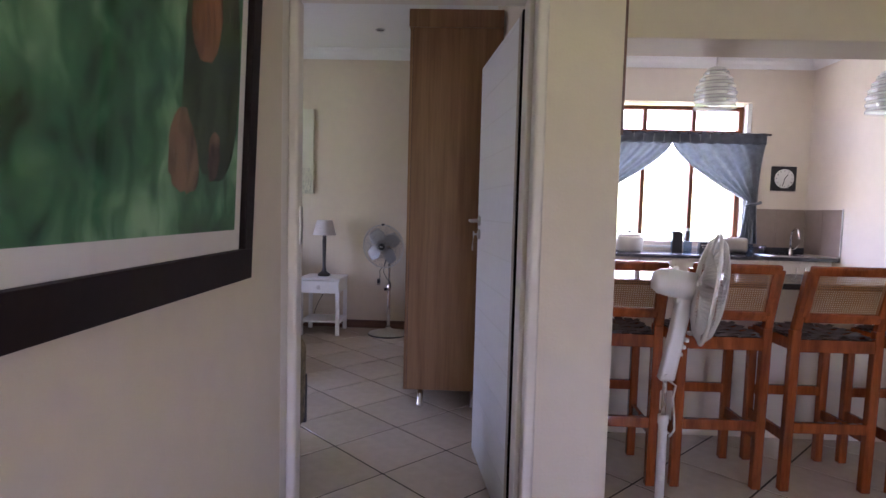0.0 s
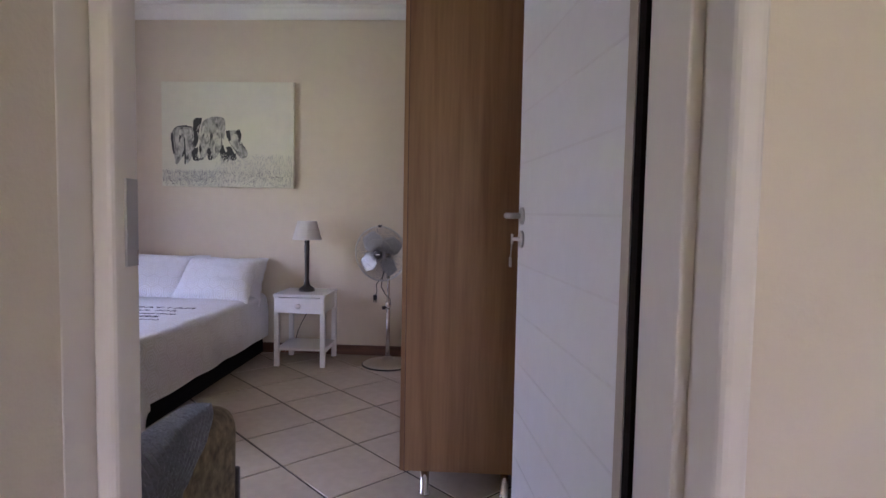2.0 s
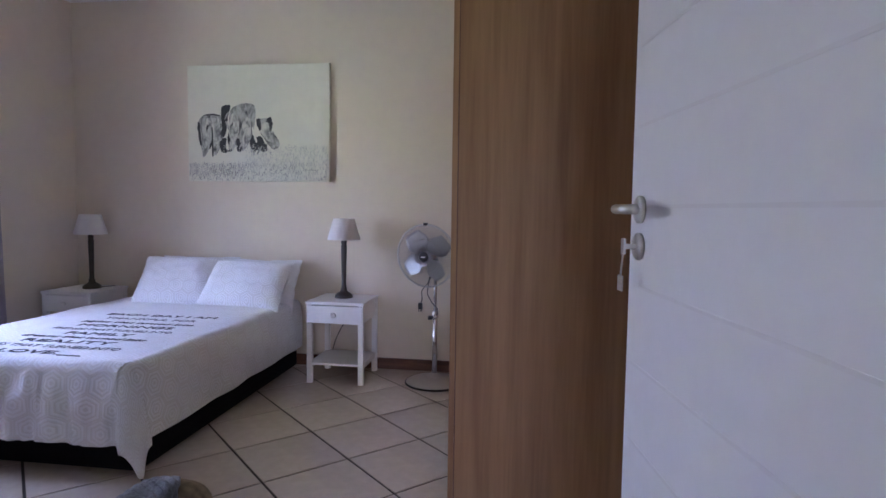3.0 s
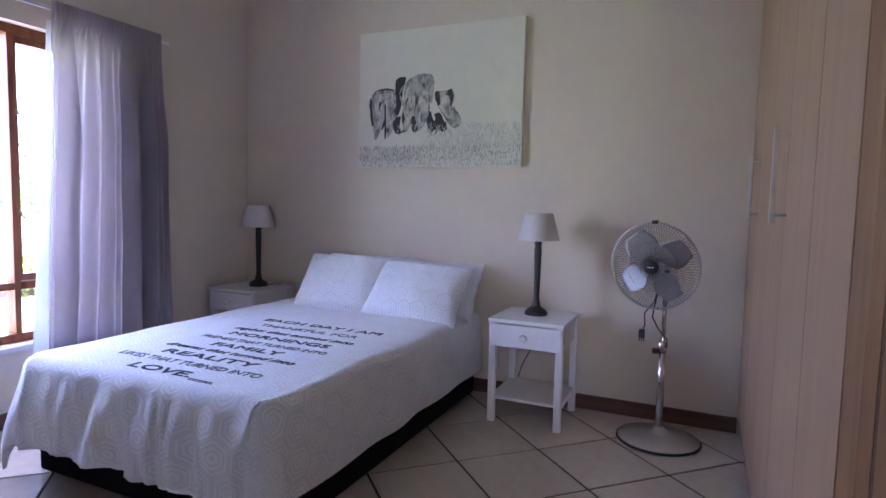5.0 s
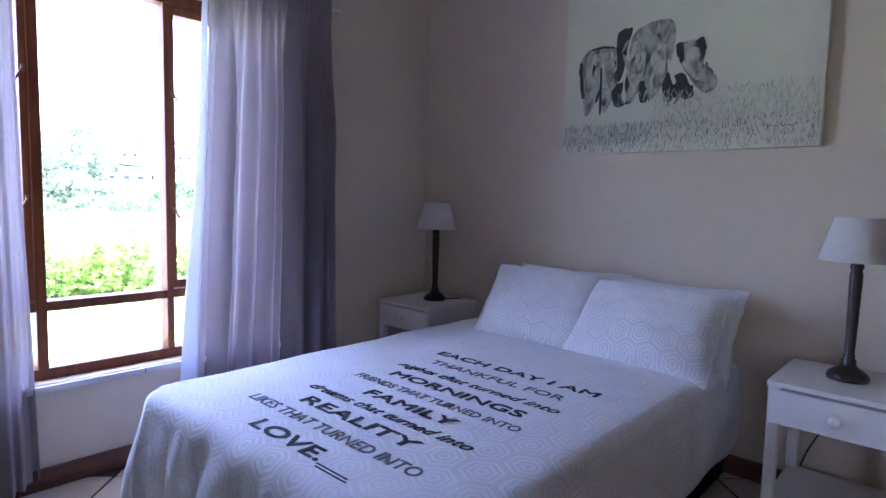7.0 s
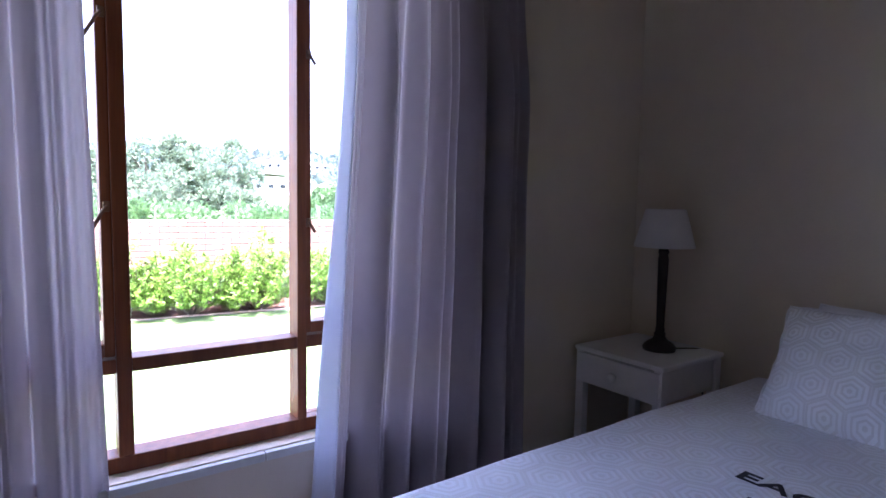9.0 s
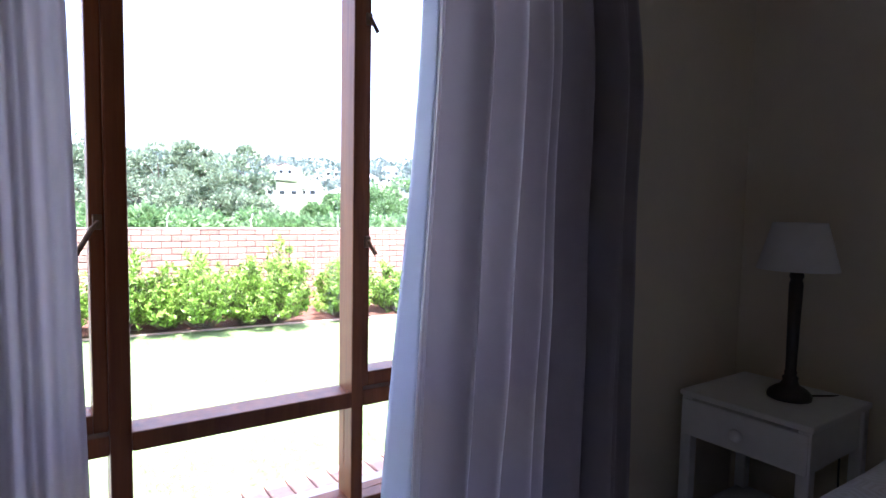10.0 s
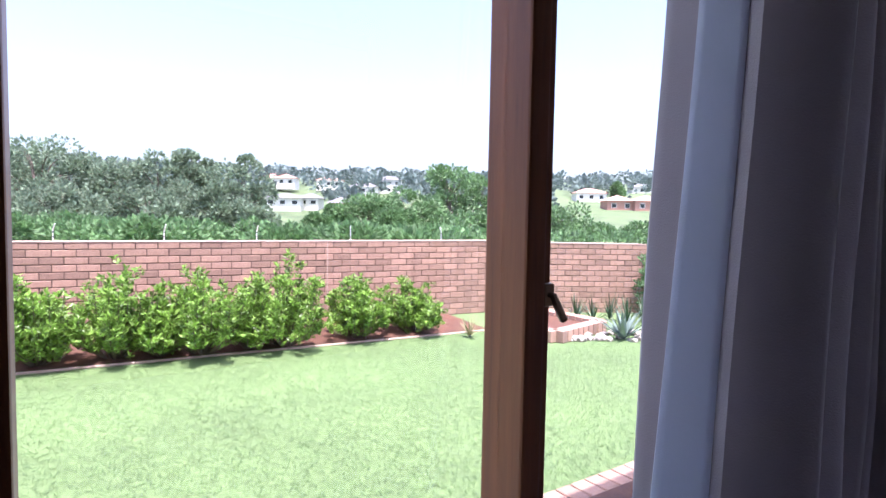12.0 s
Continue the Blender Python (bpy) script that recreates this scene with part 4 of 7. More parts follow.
def canvas_picture():
    """A stretched canvas with grey brush shapes above painted grass."""
    t = thing("wall_picture", -2.175, NORTH - 0.004, 1.43, "unframed cream canvas with grey brush shapes and painted grass", "picture")
    W, H = 1.15, 0.89
    part("canvas", box(-W / 2, W / 2, -0.036, 0, 0, H, 0.004), CANVAS, t)
    f = -0.0375
    shapes = [
        (WASH, [(-0.488, 0.433), (-0.456, 0.499), (-0.369, 0.515), (-0.294, 0.492), (-0.282, 0.386), (-0.289, 0.293), (-0.319, 0.234), (-0.356, 0.20), (-0.374, 0.293), (-0.399, 0.246), (-0.448, 0.187), (-0.468, 0.293)], 0),
        (WASH_PALE, [(-0.445, 0.465), (-0.37, 0.49), (-0.318, 0.47), (-0.307, 0.386), (-0.325, 0.29), (-0.35, 0.30), (-0.385, 0.34), (-0.43, 0.25), (-0.445, 0.34)], 1),
        (INK, [(-0.493, 0.433), (-0.478, 0.448), (-0.463, 0.293), (-0.476, 0.293)], 2),
        (INK, [(-0.379, 0.40), (-0.367, 0.40), (-0.362, 0.21), (-0.372, 0.21)], 2),
        (INK, [(-0.456, 0.503), (-0.369, 0.523), (-0.294, 0.498), (-0.369, 0.509)], 2),
        (INK, [(-0.294, 0.562), (-0.257, 0.585), (-0.22, 0.574), (-0.24, 0.492), (-0.255, 0.386), (-0.282, 0.34), (-0.294, 0.457)], 2),
        (WASH, [(-0.22, 0.539), (-0.133, 0.593), (-0.033, 0.585), (-0.014, 0.515), (-0.026, 0.41), (-0.071, 0.293), (-0.12, 0.234), (-0.158, 0.293), (-0.207, 0.234), (-0.25, 0.246), (-0.232, 0.386)], 3),
        (WASH_PALE, [(-0.22, 0.50), (-0.16, 0.515), (-0.15, 0.39), (-0.19, 0.293), (-0.232, 0.246), (-0.238, 0.363)], 4),
        (WASH_PALE, [(-0.108, 0.47), (-0.058, 0.48), (-0.06, 0.316), (-0.112, 0.25), (-0.133, 0.363)], 4),
        (INK, [(-0.307, 0.316), (-0.25, 0.325), (-0.238, 0.23), (-0.30, 0.228)], 3),
        (INK, [(-0.172, 0.325), (-0.138, 0.316), (-0.133, 0.234), (-0.165, 0.234)], 5),
        (INK, [(-0.058, 0.375), (-0.02, 0.34), (0.03, 0.34), (0.08, 0.26), (0.06, 0.225), (0.0, 0.24), (-0.03, 0.22), (-0.06, 0.26)], 2),
        (WASH, [(-0.009, 0.468), (0.041, 0.48), (0.078, 0.48), (0.123, 0.445), (0.116, 0.375), (0.165, 0.328), (0.178, 0.27), (0.128, 0.246), (0.078, 0.293), (0.016, 0.386)], 3),
        (WASH_PALE, [(0.03, 0.445), (0.095, 0.44), (0.095, 0.36), (0.13, 0.30), (0.085, 0.31), (0.022, 0.385)], 4),
        (INK, [(0.078, 0.475), (0.11, 0.487), (0.125, 0.44), (0.112, 0.40), (0.10, 0.44)], 5),
        (INK, [(-0.009, 0.468), (0.02, 0.475), (0.03, 0.40), (0.008, 0.40)], 5),
        (CANVAS, [(-0.262, 0.335), (-0.25, 0.335), (-0.235, 0.25), (-0.252, 0.25)], 6),
        (CANVAS, [(-0.045, 0.40), (-0.03, 0.40), (0.0, 0.31), (-0.02, 0.31)], 6),
    ]
    for mat, pts, lift in shapes:
        part("brush_shape", flat_blob(pts, f - 0.0004 * (lift + 1)), mat, t)
    rng = random.Random(14)
    for k in range(26):
        x, dark = rng.uniform(-0.47, 0.14), rng.random() < 0.55
        z = rng.uniform(0.22, 0.50 if x < -0.28 else (0.57 if x < 0.0 else 0.42))
        r, a = rng.uniform(0.008, 0.022), rng.uniform(0.9, 2.2)
        q = Vector((math.cos(a), math.sin(a))) * r * 2
        n = Vector((-q.y, q.x)) * 0.22
        part("brush_stroke", flat_blob([(x - q.x, z - q.y), (x + n.x, z + n.y), (x + q.x, z + q.y), (x - n.x, z - n.y)], f - 0.0036 - 0.00002 * k), INK if dark and k % 3 else (WASH if dark else WASH_PALE), t)
    rng = random.Random(4)
    for mat, count, lo, hi in ((INK_PALE, 1500, 0.10, 0.29), (INK_MID, 900, 0.0, 0.16), (CANVAS, 420, 0.08, 0.3)):
        bm = bmesh.new()
        for _ in range(count):
            x = rng.uniform(-W / 2 + 0.01, W / 2 - 0.01)
            z = rng.uniform(lo, hi - 0.03) if x > -0.1 or mat is not INK_PALE else rng.uniform(lo - 0.06, lo + 0.03)
            h, w, s = rng.uniform(0.008, 0.03), rng.uniform(0.0007, 0.0016), rng.uniform(-0.012, 0.012)
            y = f - rng.uniform(0.0058, 0.0066) if mat is CANVAS else f - rng.uniform(0.0026, 0.0033)
            z = max(z, 0.003)
            bm.faces.new([bm.verts.new(p) for p in ((x - w, y, z), (x + w, y, z), (x + s + w * 0.3, y, z + h), (x + s - w * 0.3, y, z + h))])
        tagged(part("painted_grass", bm, mat, t), kind="stuff")
    sig = bmesh.new()
    for k in range(7):
        x = 0.38 + k * 0.018
        tube([(x - 0.008, f - 0.005, 0.083 + 0.004 * (k % 2)), (x, f - 0.005, 0.098 - 0.006 * (k % 3)), (x + 0.008, f - 0.005, 0.085)], 0.0012, 4, bm=sig)
    part("signature_marks", sig, INK, t)
    return t


canvas_picture()


def curtain(name, y_left, y_right, lean_left, lean_right, folds, seed, label, lining_side=0):
    """A hanging curtain on the window wall: gathered heading, deep soft folds, hem near the floor."""
    t = thing(name, -3.70, (y_left + y_right) / 2, 0, label, "curtain", "bedroom curtains")
    yc = (y_left + y_right) / 2
    z1, z0 = 2.20, 0.05

    def f(u, v):
        z = z1 + (z0 - z1) * v
        lo = y_left + lean_left * v
        hi = y_right + lean_right * v
        w = u + 0.018 * math.sin(u * 9 + seed) * v
        y = lo + (hi - lo) * w
        ph = u * folds * 2 * math.pi + 0.9 * math.sin(u * 5.3 + seed) + 0.4 * noise.noise(Vector((u * 4, v * 1.5, seed)))
        amp = 0.012 if v < 0.045 else 0.014 + 0.045 * smoothstep((v - 0.03) / 0.3)
        x = amp * math.sin(ph) + 0.55 * amp * math.sin(1.7 * ph + seed) + 0.25 * amp * math.sin(3.3 * ph) + 0.012 * noise.noise(Vector((u * 6, v * 5, seed + 7)))
        if v < 0.045:
            x = 0.008 * math.sin(u * folds * 8 * math.pi) + 0.008
        return Vector((x, y - yc, z))

    part("cloth", sheet(int(folds * 30), 46, f), CURTAIN, t, smooth=True)
    if lining_side:
        def g(u, v):
            v = 0.05 + 0.94 * v
            p = f(0.004 if lining_side < 0 else 0.996, v)
            width = 0.012 + 0.055 * v ** 1.3 + 0.004 * math.sin(v * 11)
            return Vector((p.x * (1 - 0.5 * u) - 0.006 - 0.006 * u, p.y + lining_side * u * width, p.z))
        part("lining", sheet(6, 30, g, 0.002), LINING, t, "pale lining turned out at the edge", True)
    tape = box(-0.012, 0.0, y_left - yc + 0.01, y_right - yc - 0.01, z1 - 0.07, z1 - 0.055)
    part("heading_tape", tape, CURTAIN, t)
    return t


curtain("curtain", 4.675, 5.335, -0.13, 0.03, 6.5, 1.3, "long grey-lilac curtain with soft folds, drawn aside", -1)
curtain("curtain", 3.38, 3.96, 0.0, 0.035, 6, 4.1, "long grey-lilac curtain hanging beside the window")
rail = tagged(part("curtain_rail", box(-3.735, -3.72, 3.3, 5.42, 2.155, 2.175, 0.002), WHITE_PLASTIC), "white plastic curtain track above the window", "curtain rail")
for y in (3.4, 4.3, 5.3):
    part("bracket", box(-3.77, -3.72, y - 0.01, y + 0.01, 2.175, 2.19, 0.002), WHITE_PLASTIC, rail)

THROW = paint("woven_grey_throw", (0.125, 0.135, 0.155), 0.95, vary=0.5, scale=26, bump=1.0, bump_scale=120, sheen=0.3)
UPHOLSTERY = paint("worn_olive_upholstery", (0.21, 0.16, 0.085), 0.9, vary=0.7, scale=9, bump=0.5, bump_scale=200)


def armchair():
    """A low upholstered chair beside the door, its back to the wall, facing the bed's side of the room."""
    t = thing("armchair", -1.30, 2.75, 0, "low worn olive upholstered armchair with dark trim", "armchair")

    def soft(x0, x1, y0, y1, z0, z1, r=0.05, s=0):
        bm = box(x0, x1, y0, y1, z0, z1, r, segments=6)
        for v in bm.verts:
            v.co += Vector((1, 0.6, 0.8)) * noise.noise(v.co * 6 + Vector((s, 0, 0))) * 0.01
        return bm
    part("seat", soft(-0.27, 0.265, -0.3, 0.42, 0.2, 0.42), UPHOLSTERY, t, smooth=True)
    part("arm", soft(0.27, 0.465, -0.36, 0.395, 0.08, 0.59, 0.085, 3), UPHOLSTERY, t, smooth=True)
    part("arm", soft(-0.47, -0.275, -0.36, 0.395, 0.08, 0.59, 0.085, 5), UPHOLSTERY, t, smooth=True)
    part("backrest", soft(-0.47, 0.42, -0.5, -0.35, 0.1, 0.6, 0.07, 8), UPHOLSTERY, t, smooth=True)
    part("arm_trim", box(0.30, 0.455, 0.385, 0.41, 0.08, 0.36, 0.01), LAMP_BLACK, t, "dark wooden arm front")
    part("arm_trim", box(-0.455, -0.30, 0.385, 0.41, 0.08, 0.36, 0.01), LAMP_BLACK, t, "dark wooden arm front")
    for sx in (-0.38, 0.38):
        for sy in (-0.42, 0.33):
            part("foot", lathe([(0.022, 0), (0.028, 0.09), (0, 0.09)], 12, m=Matrix.Translation((sx, sy, 0))), LAMP_BLACK, t)
    return t


armchair()


def throw():
    t = thing("throw_blanket", -0.935, 2.75, 0, "dark grey ribbed throw with fringe draped over the armchair", "blanket")

    def f(u, v):
        s = -0.34 + u * 0.76
        front = 0.36 - 0.40 * smoothstep((s + 0.02) / 0.22)
        y = -0.33 + v * (front + 0.33)
        r, hw = 0.09, 0.015
        top = 0.602 + 0.008 * noise.noise(Vector((s * 5, y * 5, 1))) - 0.03 * smoothstep((y - 0.30) / 0.1)
        d = abs(s) - hw
        a = min(max(d, 0) / r, math.pi / 2)
        x = (1 if s > 0 else -1) * (min(abs(s), hw) + r * math.sin(a))
        z = top - r * (1 - math.cos(a)) - max(d - r * math.pi / 2, 0)
        if s < 0:
            z = max(z, 0.44)
            x -= 0.6 * max(-s - 0.27, 0)
        else:
            x += 0.012 * math.sin(y * 19 + s * 3) * smoothstep((s - 0.1) / 0.2) + 0.008
        q = 0.0045 * math.sin((s * 0.5 + y + 0.02 * math.sin(s * 20)) * 240)
        return Vector((x + (q if s > 0.1 else 0), y, max(z + (q if s <= 0.1 else 0), 0.03)))
    ob = part("cloth", sheet(60, 130, f), THROW, t, smooth=True)
    md = ob.modifiers.new("thick", "SOLIDIFY")
    md.thickness, md.offset = 0.005, 1
    fr = bmesh.new()
    rng = random.Random(9)
    for k in range(46):
        p = f(1.0, k / 45)
        tube([p, p + Vector((rng.uniform(-0.008, 0.008), rng.uniform(-0.01, 0.01), -0.022))], 0.0022, 4, bm=fr)
    tagged(part("fringe", fr, THROW, t), kind="stuff")
    return t


throw()
spot = thing("downlight", -0.815, 5.47, CEIL, "small round recessed steel downlight in the ceiling", "downlight")
part("ring", tube(ring_points(0.04, 28, -0.003), 0.006, 8, closed=True), STEEL, spot)
part("lens", lathe([(0.036, -0.003), (0.02, -0.001), (0, -0.001)], 20), BLACK, spot)
# ---- passage picture ----
def grass_picture():
    m = bpy.data.materials.new("green_meadow_print")
    m.use_nodes = True
    nt = m.node_tree
    b = nt.nodes["Principled BSDF"]
    b.inputs["Roughness"].default_value = 0.5
    b.inputs["Specular IOR Level"].default_value = 0.2
    tc, mp = nt.nodes.new("ShaderNodeTexCoord"), nt.nodes.new("ShaderNodeMapping")
    mp.inputs["Scale"].default_value = (1, 5, 3.2)
    n1, n2 = nt.nodes.new("ShaderNodeTexNoise"), nt.nodes.new("ShaderNodeTexNoise")
    n1.inputs["Scale"].default_value, n1.inputs["Detail"].default_value, n1.inputs["Distortion"].default_value = 2.6, 7, 0.7
    n2.inputs["Scale"].default_value = 4.5
    nt.links.new(tc.outputs["Object"], mp.inputs["Vector"])
    nt.links.new(mp.outputs[0], n1.inputs["Vector"])
    nt.links.new(tc.outputs["Object"], n2.inputs["Vector"])
    rp = nt.nodes.new("ShaderNodeValToRGB")
    e = rp.color_ramp.elements
    e[0].position, e[0].color = 0.34, (0.012, 0.032, 0.018, 1)
    e[1].position, e[1].color = 0.70, (0.26, 0.46, 0.26, 1)
    k = e.new(0.52)
    k.color = (0.055, 0.18, 0.088, 1)
    ad = nt.nodes.new("ShaderNodeMath")
    ad.operation = "MULTIPLY_ADD"
    ad.inputs[1].default_value = 0.6
    nt.links.new(n1.outputs[0], ad.inputs[0])
    sc = nt.nodes.new("ShaderNodeMath")
    sc.operation = "MULTIPLY"
    sc.inputs[1].default_value = 0.45
    nt.links.new(n2.outputs[0], sc.inputs[0])
    nt.links.new(sc.outputs[0], ad.inputs[2])
    nt.links.new(ad.outputs[0], rp.inputs[0])
    nt.links.new(rp.outputs[0], b.inputs["Base Color"])
    t = thing("framed_picture", -0.645, 0.825, 1.085, "green meadow print in a wide dark wooden frame", "picture")
    t.matrix_world = pose(-0.643, 0.825, 1.085, 0, 2.2, 0)   # hangs leaning out at the top
    Y, Z = 1.6, 0.95            # width along the wall, height; origin at the lower middle
    y0, y1, w = -Y / 2, Y / 2, 0.085
    dark = paint("near_black_frame", (0.016, 0.010, 0.010), 0.55, vary=0.2, scale=12)
    dark.node_tree.nodes["Principled BSDF"].inputs["Specular IOR Level"].default_value = 0.2
    part("frame", box(0, 0.044, y0, y1, 0, w, 0.003), dark, t)
    part("frame", box(0, 0.044, y0, y1, Z - w, Z, 0.003), dark, t)
    part("frame", box(0, 0.0435, y0, y0 + w, w, Z - w, 0.003), dark, t)
    part("frame", box(0, 0.0435, y1 - 0.06, y1, w, Z - w, 0.003), dark, t)
    part("mount", box(0.004, 0.026, y0 + w, y1 - 0.06, w, Z - w), paint("white_mount_card", (0.72, 0.68, 0.66), 0.8, vary=0.02), t, "white card mount")
    p = w + 0.045
    part("print", box(0.0265, 0.028, y0 + p, y1 - 0.10, p + 0.01, Z - p), m, t, "blurred green meadow print")
    brown = wash("soft_brown_print", (0.035, 0.02, 0.012), (0.30, 0.13, 0.055), 9)
    tan = wash("soft_tan_print", (0.055, 0.035, 0.022), (0.26, 0.155, 0.095), 12)
    murk = wash("dark_olive_print", (0.014, 0.026, 0.014), (0.05, 0.085, 0.042), 8)

    def patch(pts, x, mat):
        bm = flat_blob([(0.685 - (0.33 - a) * 1.45, c) for a, c in pts], 0, wob=0.01)
        bm.transform(Matrix.Translation((x, 0, 0)) @ Matrix.Rotation(radians(90), 4, "Z"))
        part("print_shape", bm, mat, t)
    patch([(0.14, 0.32), (0.13, 0.55), (0.16, 0.75), (0.27, 0.79), (0.325, 0.7), (0.33, 0.4), (0.28, 0.27), (0.2, 0.28)], 0.0286, murk)
    patch([(0.15, 0.57), (0.16, 0.72), (0.21, 0.79), (0.25, 0.72), (0.25, 0.6), (0.21, 0.53)], 0.0292, brown)
    patch([(0.10, 0.26), (0.095, 0.36), (0.13, 0.41), (0.17, 0.36), (0.185, 0.25), (0.14, 0.23)], 0.0292, tan)
    patch([(0.225, 0.27), (0.22, 0.35), (0.245, 0.38), (0.265, 0.33), (0.25, 0.27)], 0.0292, tan)
    part("glass", box(0.031, 0.033, y0 + w, y1 - 0.06, w, Z - w), PICTURE_GLASS, t).visible_shadow = False
    return t


grass_picture()


# ---- kitchen ----
CUPBOARD = paint("cream_cupboard", (0.66, 0.60, 0.50), 0.45, vary=0.04)
SPLASH = paint("taupe_splashback_tile", (0.30, 0.235, 0.195), 0.3, vary=0.08, scale=5, island=0.05)
K_CLOTH = cloth("blue_grey_slub_curtain", (0.25, 0.27, 0.29), 0.5, 0.9, 260, 0.6)
K_HEADING = cloth("doubled_heading_cloth", (0.12, 0.135, 0.16), 0.2, 0.9, 260, 0.4)
OPAL = paint("opal_ribbed_glass", (0.80, 0.80, 0.78), 0.2, vary=0.03, coat=0.5)


def kitchen_window():
    t = tagged(new("window_2"), "varnished red-brown wooden kitchen window with top lights", "window", kind="structure")
    y0, y1 = KNORTH + 0.08, KNORTH + 0.15
    x0, x1, z0, z1 = KW_X0, KW_X1 - 0.05, 0.98, 2.47

    def bar(*a):
        part("window_frame", box(*a, 0.004), MERANTI, t)
    bar(x0, x0 + 0.05, y0, y1, z0, z1)
    bar(x1 - 0.05, x1, y0, y1, z0, z1)
    bar(x0 + 0.05, x1 - 0.05, y0, y1, z1 - 0.045, z1)
    bar(x0 + 0.05, x1 - 0.05, y0, y1, z0, z0 + 0.045)
    bar(x0 + 0.05, x1 - 0.05, y0, y1 + 0.002, 2.16, 2.215)
    for xm in (1.93, 2.45):
        part("mullion", box(xm - 0.022, xm + 0.022, y0, y1 - 0.002, z0 + 0.045, 2.16, 0.004), MERANTI, t)
        part("mullion", box(xm - 0.022, xm + 0.022, y0, y1 - 0.002, 2.215, z1 - 0.045, 0.004), MERANTI, t)
    xs = [x0 + 0.05, 1.908, 1.952, 2.428, 2.472, x1 - 0.05]
    for a, b in zip(xs[::2], xs[1::2]):
        for za, zb in ((z0 + 0.045, 2.16), (2.215, z1 - 0.045)):
            part("pane", box(a, b, y0 + 0.03, y0 + 0.036, za, zb), GLASS, t).visible_shadow = False
    part("window_sill", box(KW_X0, KW_X1, KNORTH - 0.02, y0, z0 - 0.03, z0 - 0.004, 0.003), SILL, t)
    part("reveal", box(KW_X1 - 0.048, KW_X1 - 0.002, KNORTH + 0.004, y1, z0, z1 + 0.02), WHITE, t)
    return t


kitchen_window()


def kitchen_curtain(side):
    """One half of a tied-back cafe curtain; side -1 hangs to the left."""
    xo = 3.165 if side > 0 else 1.16
    xi = 2.17
    t = thing("kitchen_curtain", (xo + xi) / 2, KNORTH - 0.07, 0, "sheer blue-grey tied-back kitchen curtain", "curtain", "kitchen curtains")
    xc = (xo + xi) / 2
    zt, ztie, zb = 2.17, 1.42, 1.02

    def f(u, v):
        # u from the outer edge to the middle, v down
        ox, mx = xo - side * 0.02, xi + side * 0.001
        if v < 0.12:
            x, z = ox + (mx - ox) * u, zt - (v / 0.12) * 0.11
            yy = 0.012 * math.sin(u * 60)
        elif v < 0.75:
            q = (v - 0.12) / 0.63
            gather = xo - side * 0.19 + side * 0.11 * (1 - u)
            bow = q ** (0.75 + 0.9 * u)
            x = (ox + (mx - ox) * u) * (1 - bow) + gather * bow
            z = (zt - 0.11) + (ztie + 0.05 * u - zt + 0.11) * (q ** (1.0 + 0.15 * u))
            yy = 0.02 * math.sin(u * 36 + q * 3)
        else:
            q = (v - 0.75) / 0.25
            gather = xo - side * 0.19 + side * 0.11 * (1 - u)
            x = gather - side * (u - 0.35) * 0.10 * q
            z = ztie + 0.05 * u * (1 - q) + (zb - ztie) * q
            yy = 0.025 * math.sin(u * 30 + q)
        return Vector((x - xc, yy, z))
    part("cloth", sheet(60, 60, f, 0.002), K_CLOTH, t, smooth=True)
    def band(u, v):
        p = f(u, 0.0)
        return Vector((p.x, -0.014 + 0.006 * math.sin(u * 55 + v * 2), zt - v * 0.115 + 0.004 * math.sin(u * 40)))
    part("heading", sheet(50, 4, band, 0.002), K_HEADING, t, "darker gathered heading band", True)
    part("tie", tube([(xo - side * 0.21 - xc, -0.03, ztie), (xo - side * 0.13 - xc, -0.05, ztie + 0.015), (xo - side * 0.05 - xc, -0.02, ztie + 0.03), (xo - side * 0.02 - xc, 0.05, ztie + 0.04)], 0.014, 8), K_CLOTH, t, smooth=True)
    return t


kitchen_curtain(1)
kitchen_curtain(-1)
tagged(part("curtain_rod", tube([(1.1, KNORTH - 0.075, 2.16), (3.19, KNORTH - 0.075, 2.16)], 0.01, 10), BLACK, smooth=True), "dark metal curtain rod over the kitchen window", "curtain rod")


def clock():
    t = thing("wall_clock", 3.374, KNORTH, 1.713, "square black wall clock with a round white dial", "clock")
    part("case", box(-0.126, 0.126, -0.03, 0, -0.128, 0.128, 0.004), BLACK, t)
    part("dial", lathe([(0.1, 0.03), (0.1, 0.034), (0.097, 0.036), (0, 0.036)], 48, m=pose(0, 0, 0, 90)), WHITE_PLASTIC, t, smooth=True)
    for k in range(12):
        a = 2 * math.pi * k / 12
        part("hour_mark", box(-0.002, 0.002, -0.0385, -0.037, 0.075, 0.09), BLACK, t).data.transform(Matrix.Rotation(a, 4, "Y"))
    part("pointer", box(-0.004, 0.004, -0.041, -0.039, -0.01, 0.055), BLACK, t, "black hour pointer").data.transform(Matrix.Rotation(radians(38), 4, "Y"))
    part("pointer", box(-0.003, 0.003, -0.043, -0.0415, -0.01, 0.08), BLACK, t, "black minute pointer").data.transform(Matrix.Rotation(radians(195), 4, "Y"))
    return t


clock()


def splashback():
    t = tagged(new("splashback"), "glossy taupe tiled splashback above the worktop", "splashback", kind="structure")
    x, n = 3.03, 0
    while x < 3.62:
        part("tile", box(x, min(x + 0.297, 3.635), KNORTH - 0.01, KNORTH - 0.001, 0.93, 1.39, 0.0015), SPLASH, t)
        x += 0.3
    for y in (5.67, 5.97):
        part("tile", box(3.63, 3.639, y, y + 0.295, 0.93, 1.39, 0.0015), SPLASH, t)
    part("edge_strip", box(3.628, 3.639, 5.655, 5.668, 0.93, 1.395), SILL, t)


splashback()


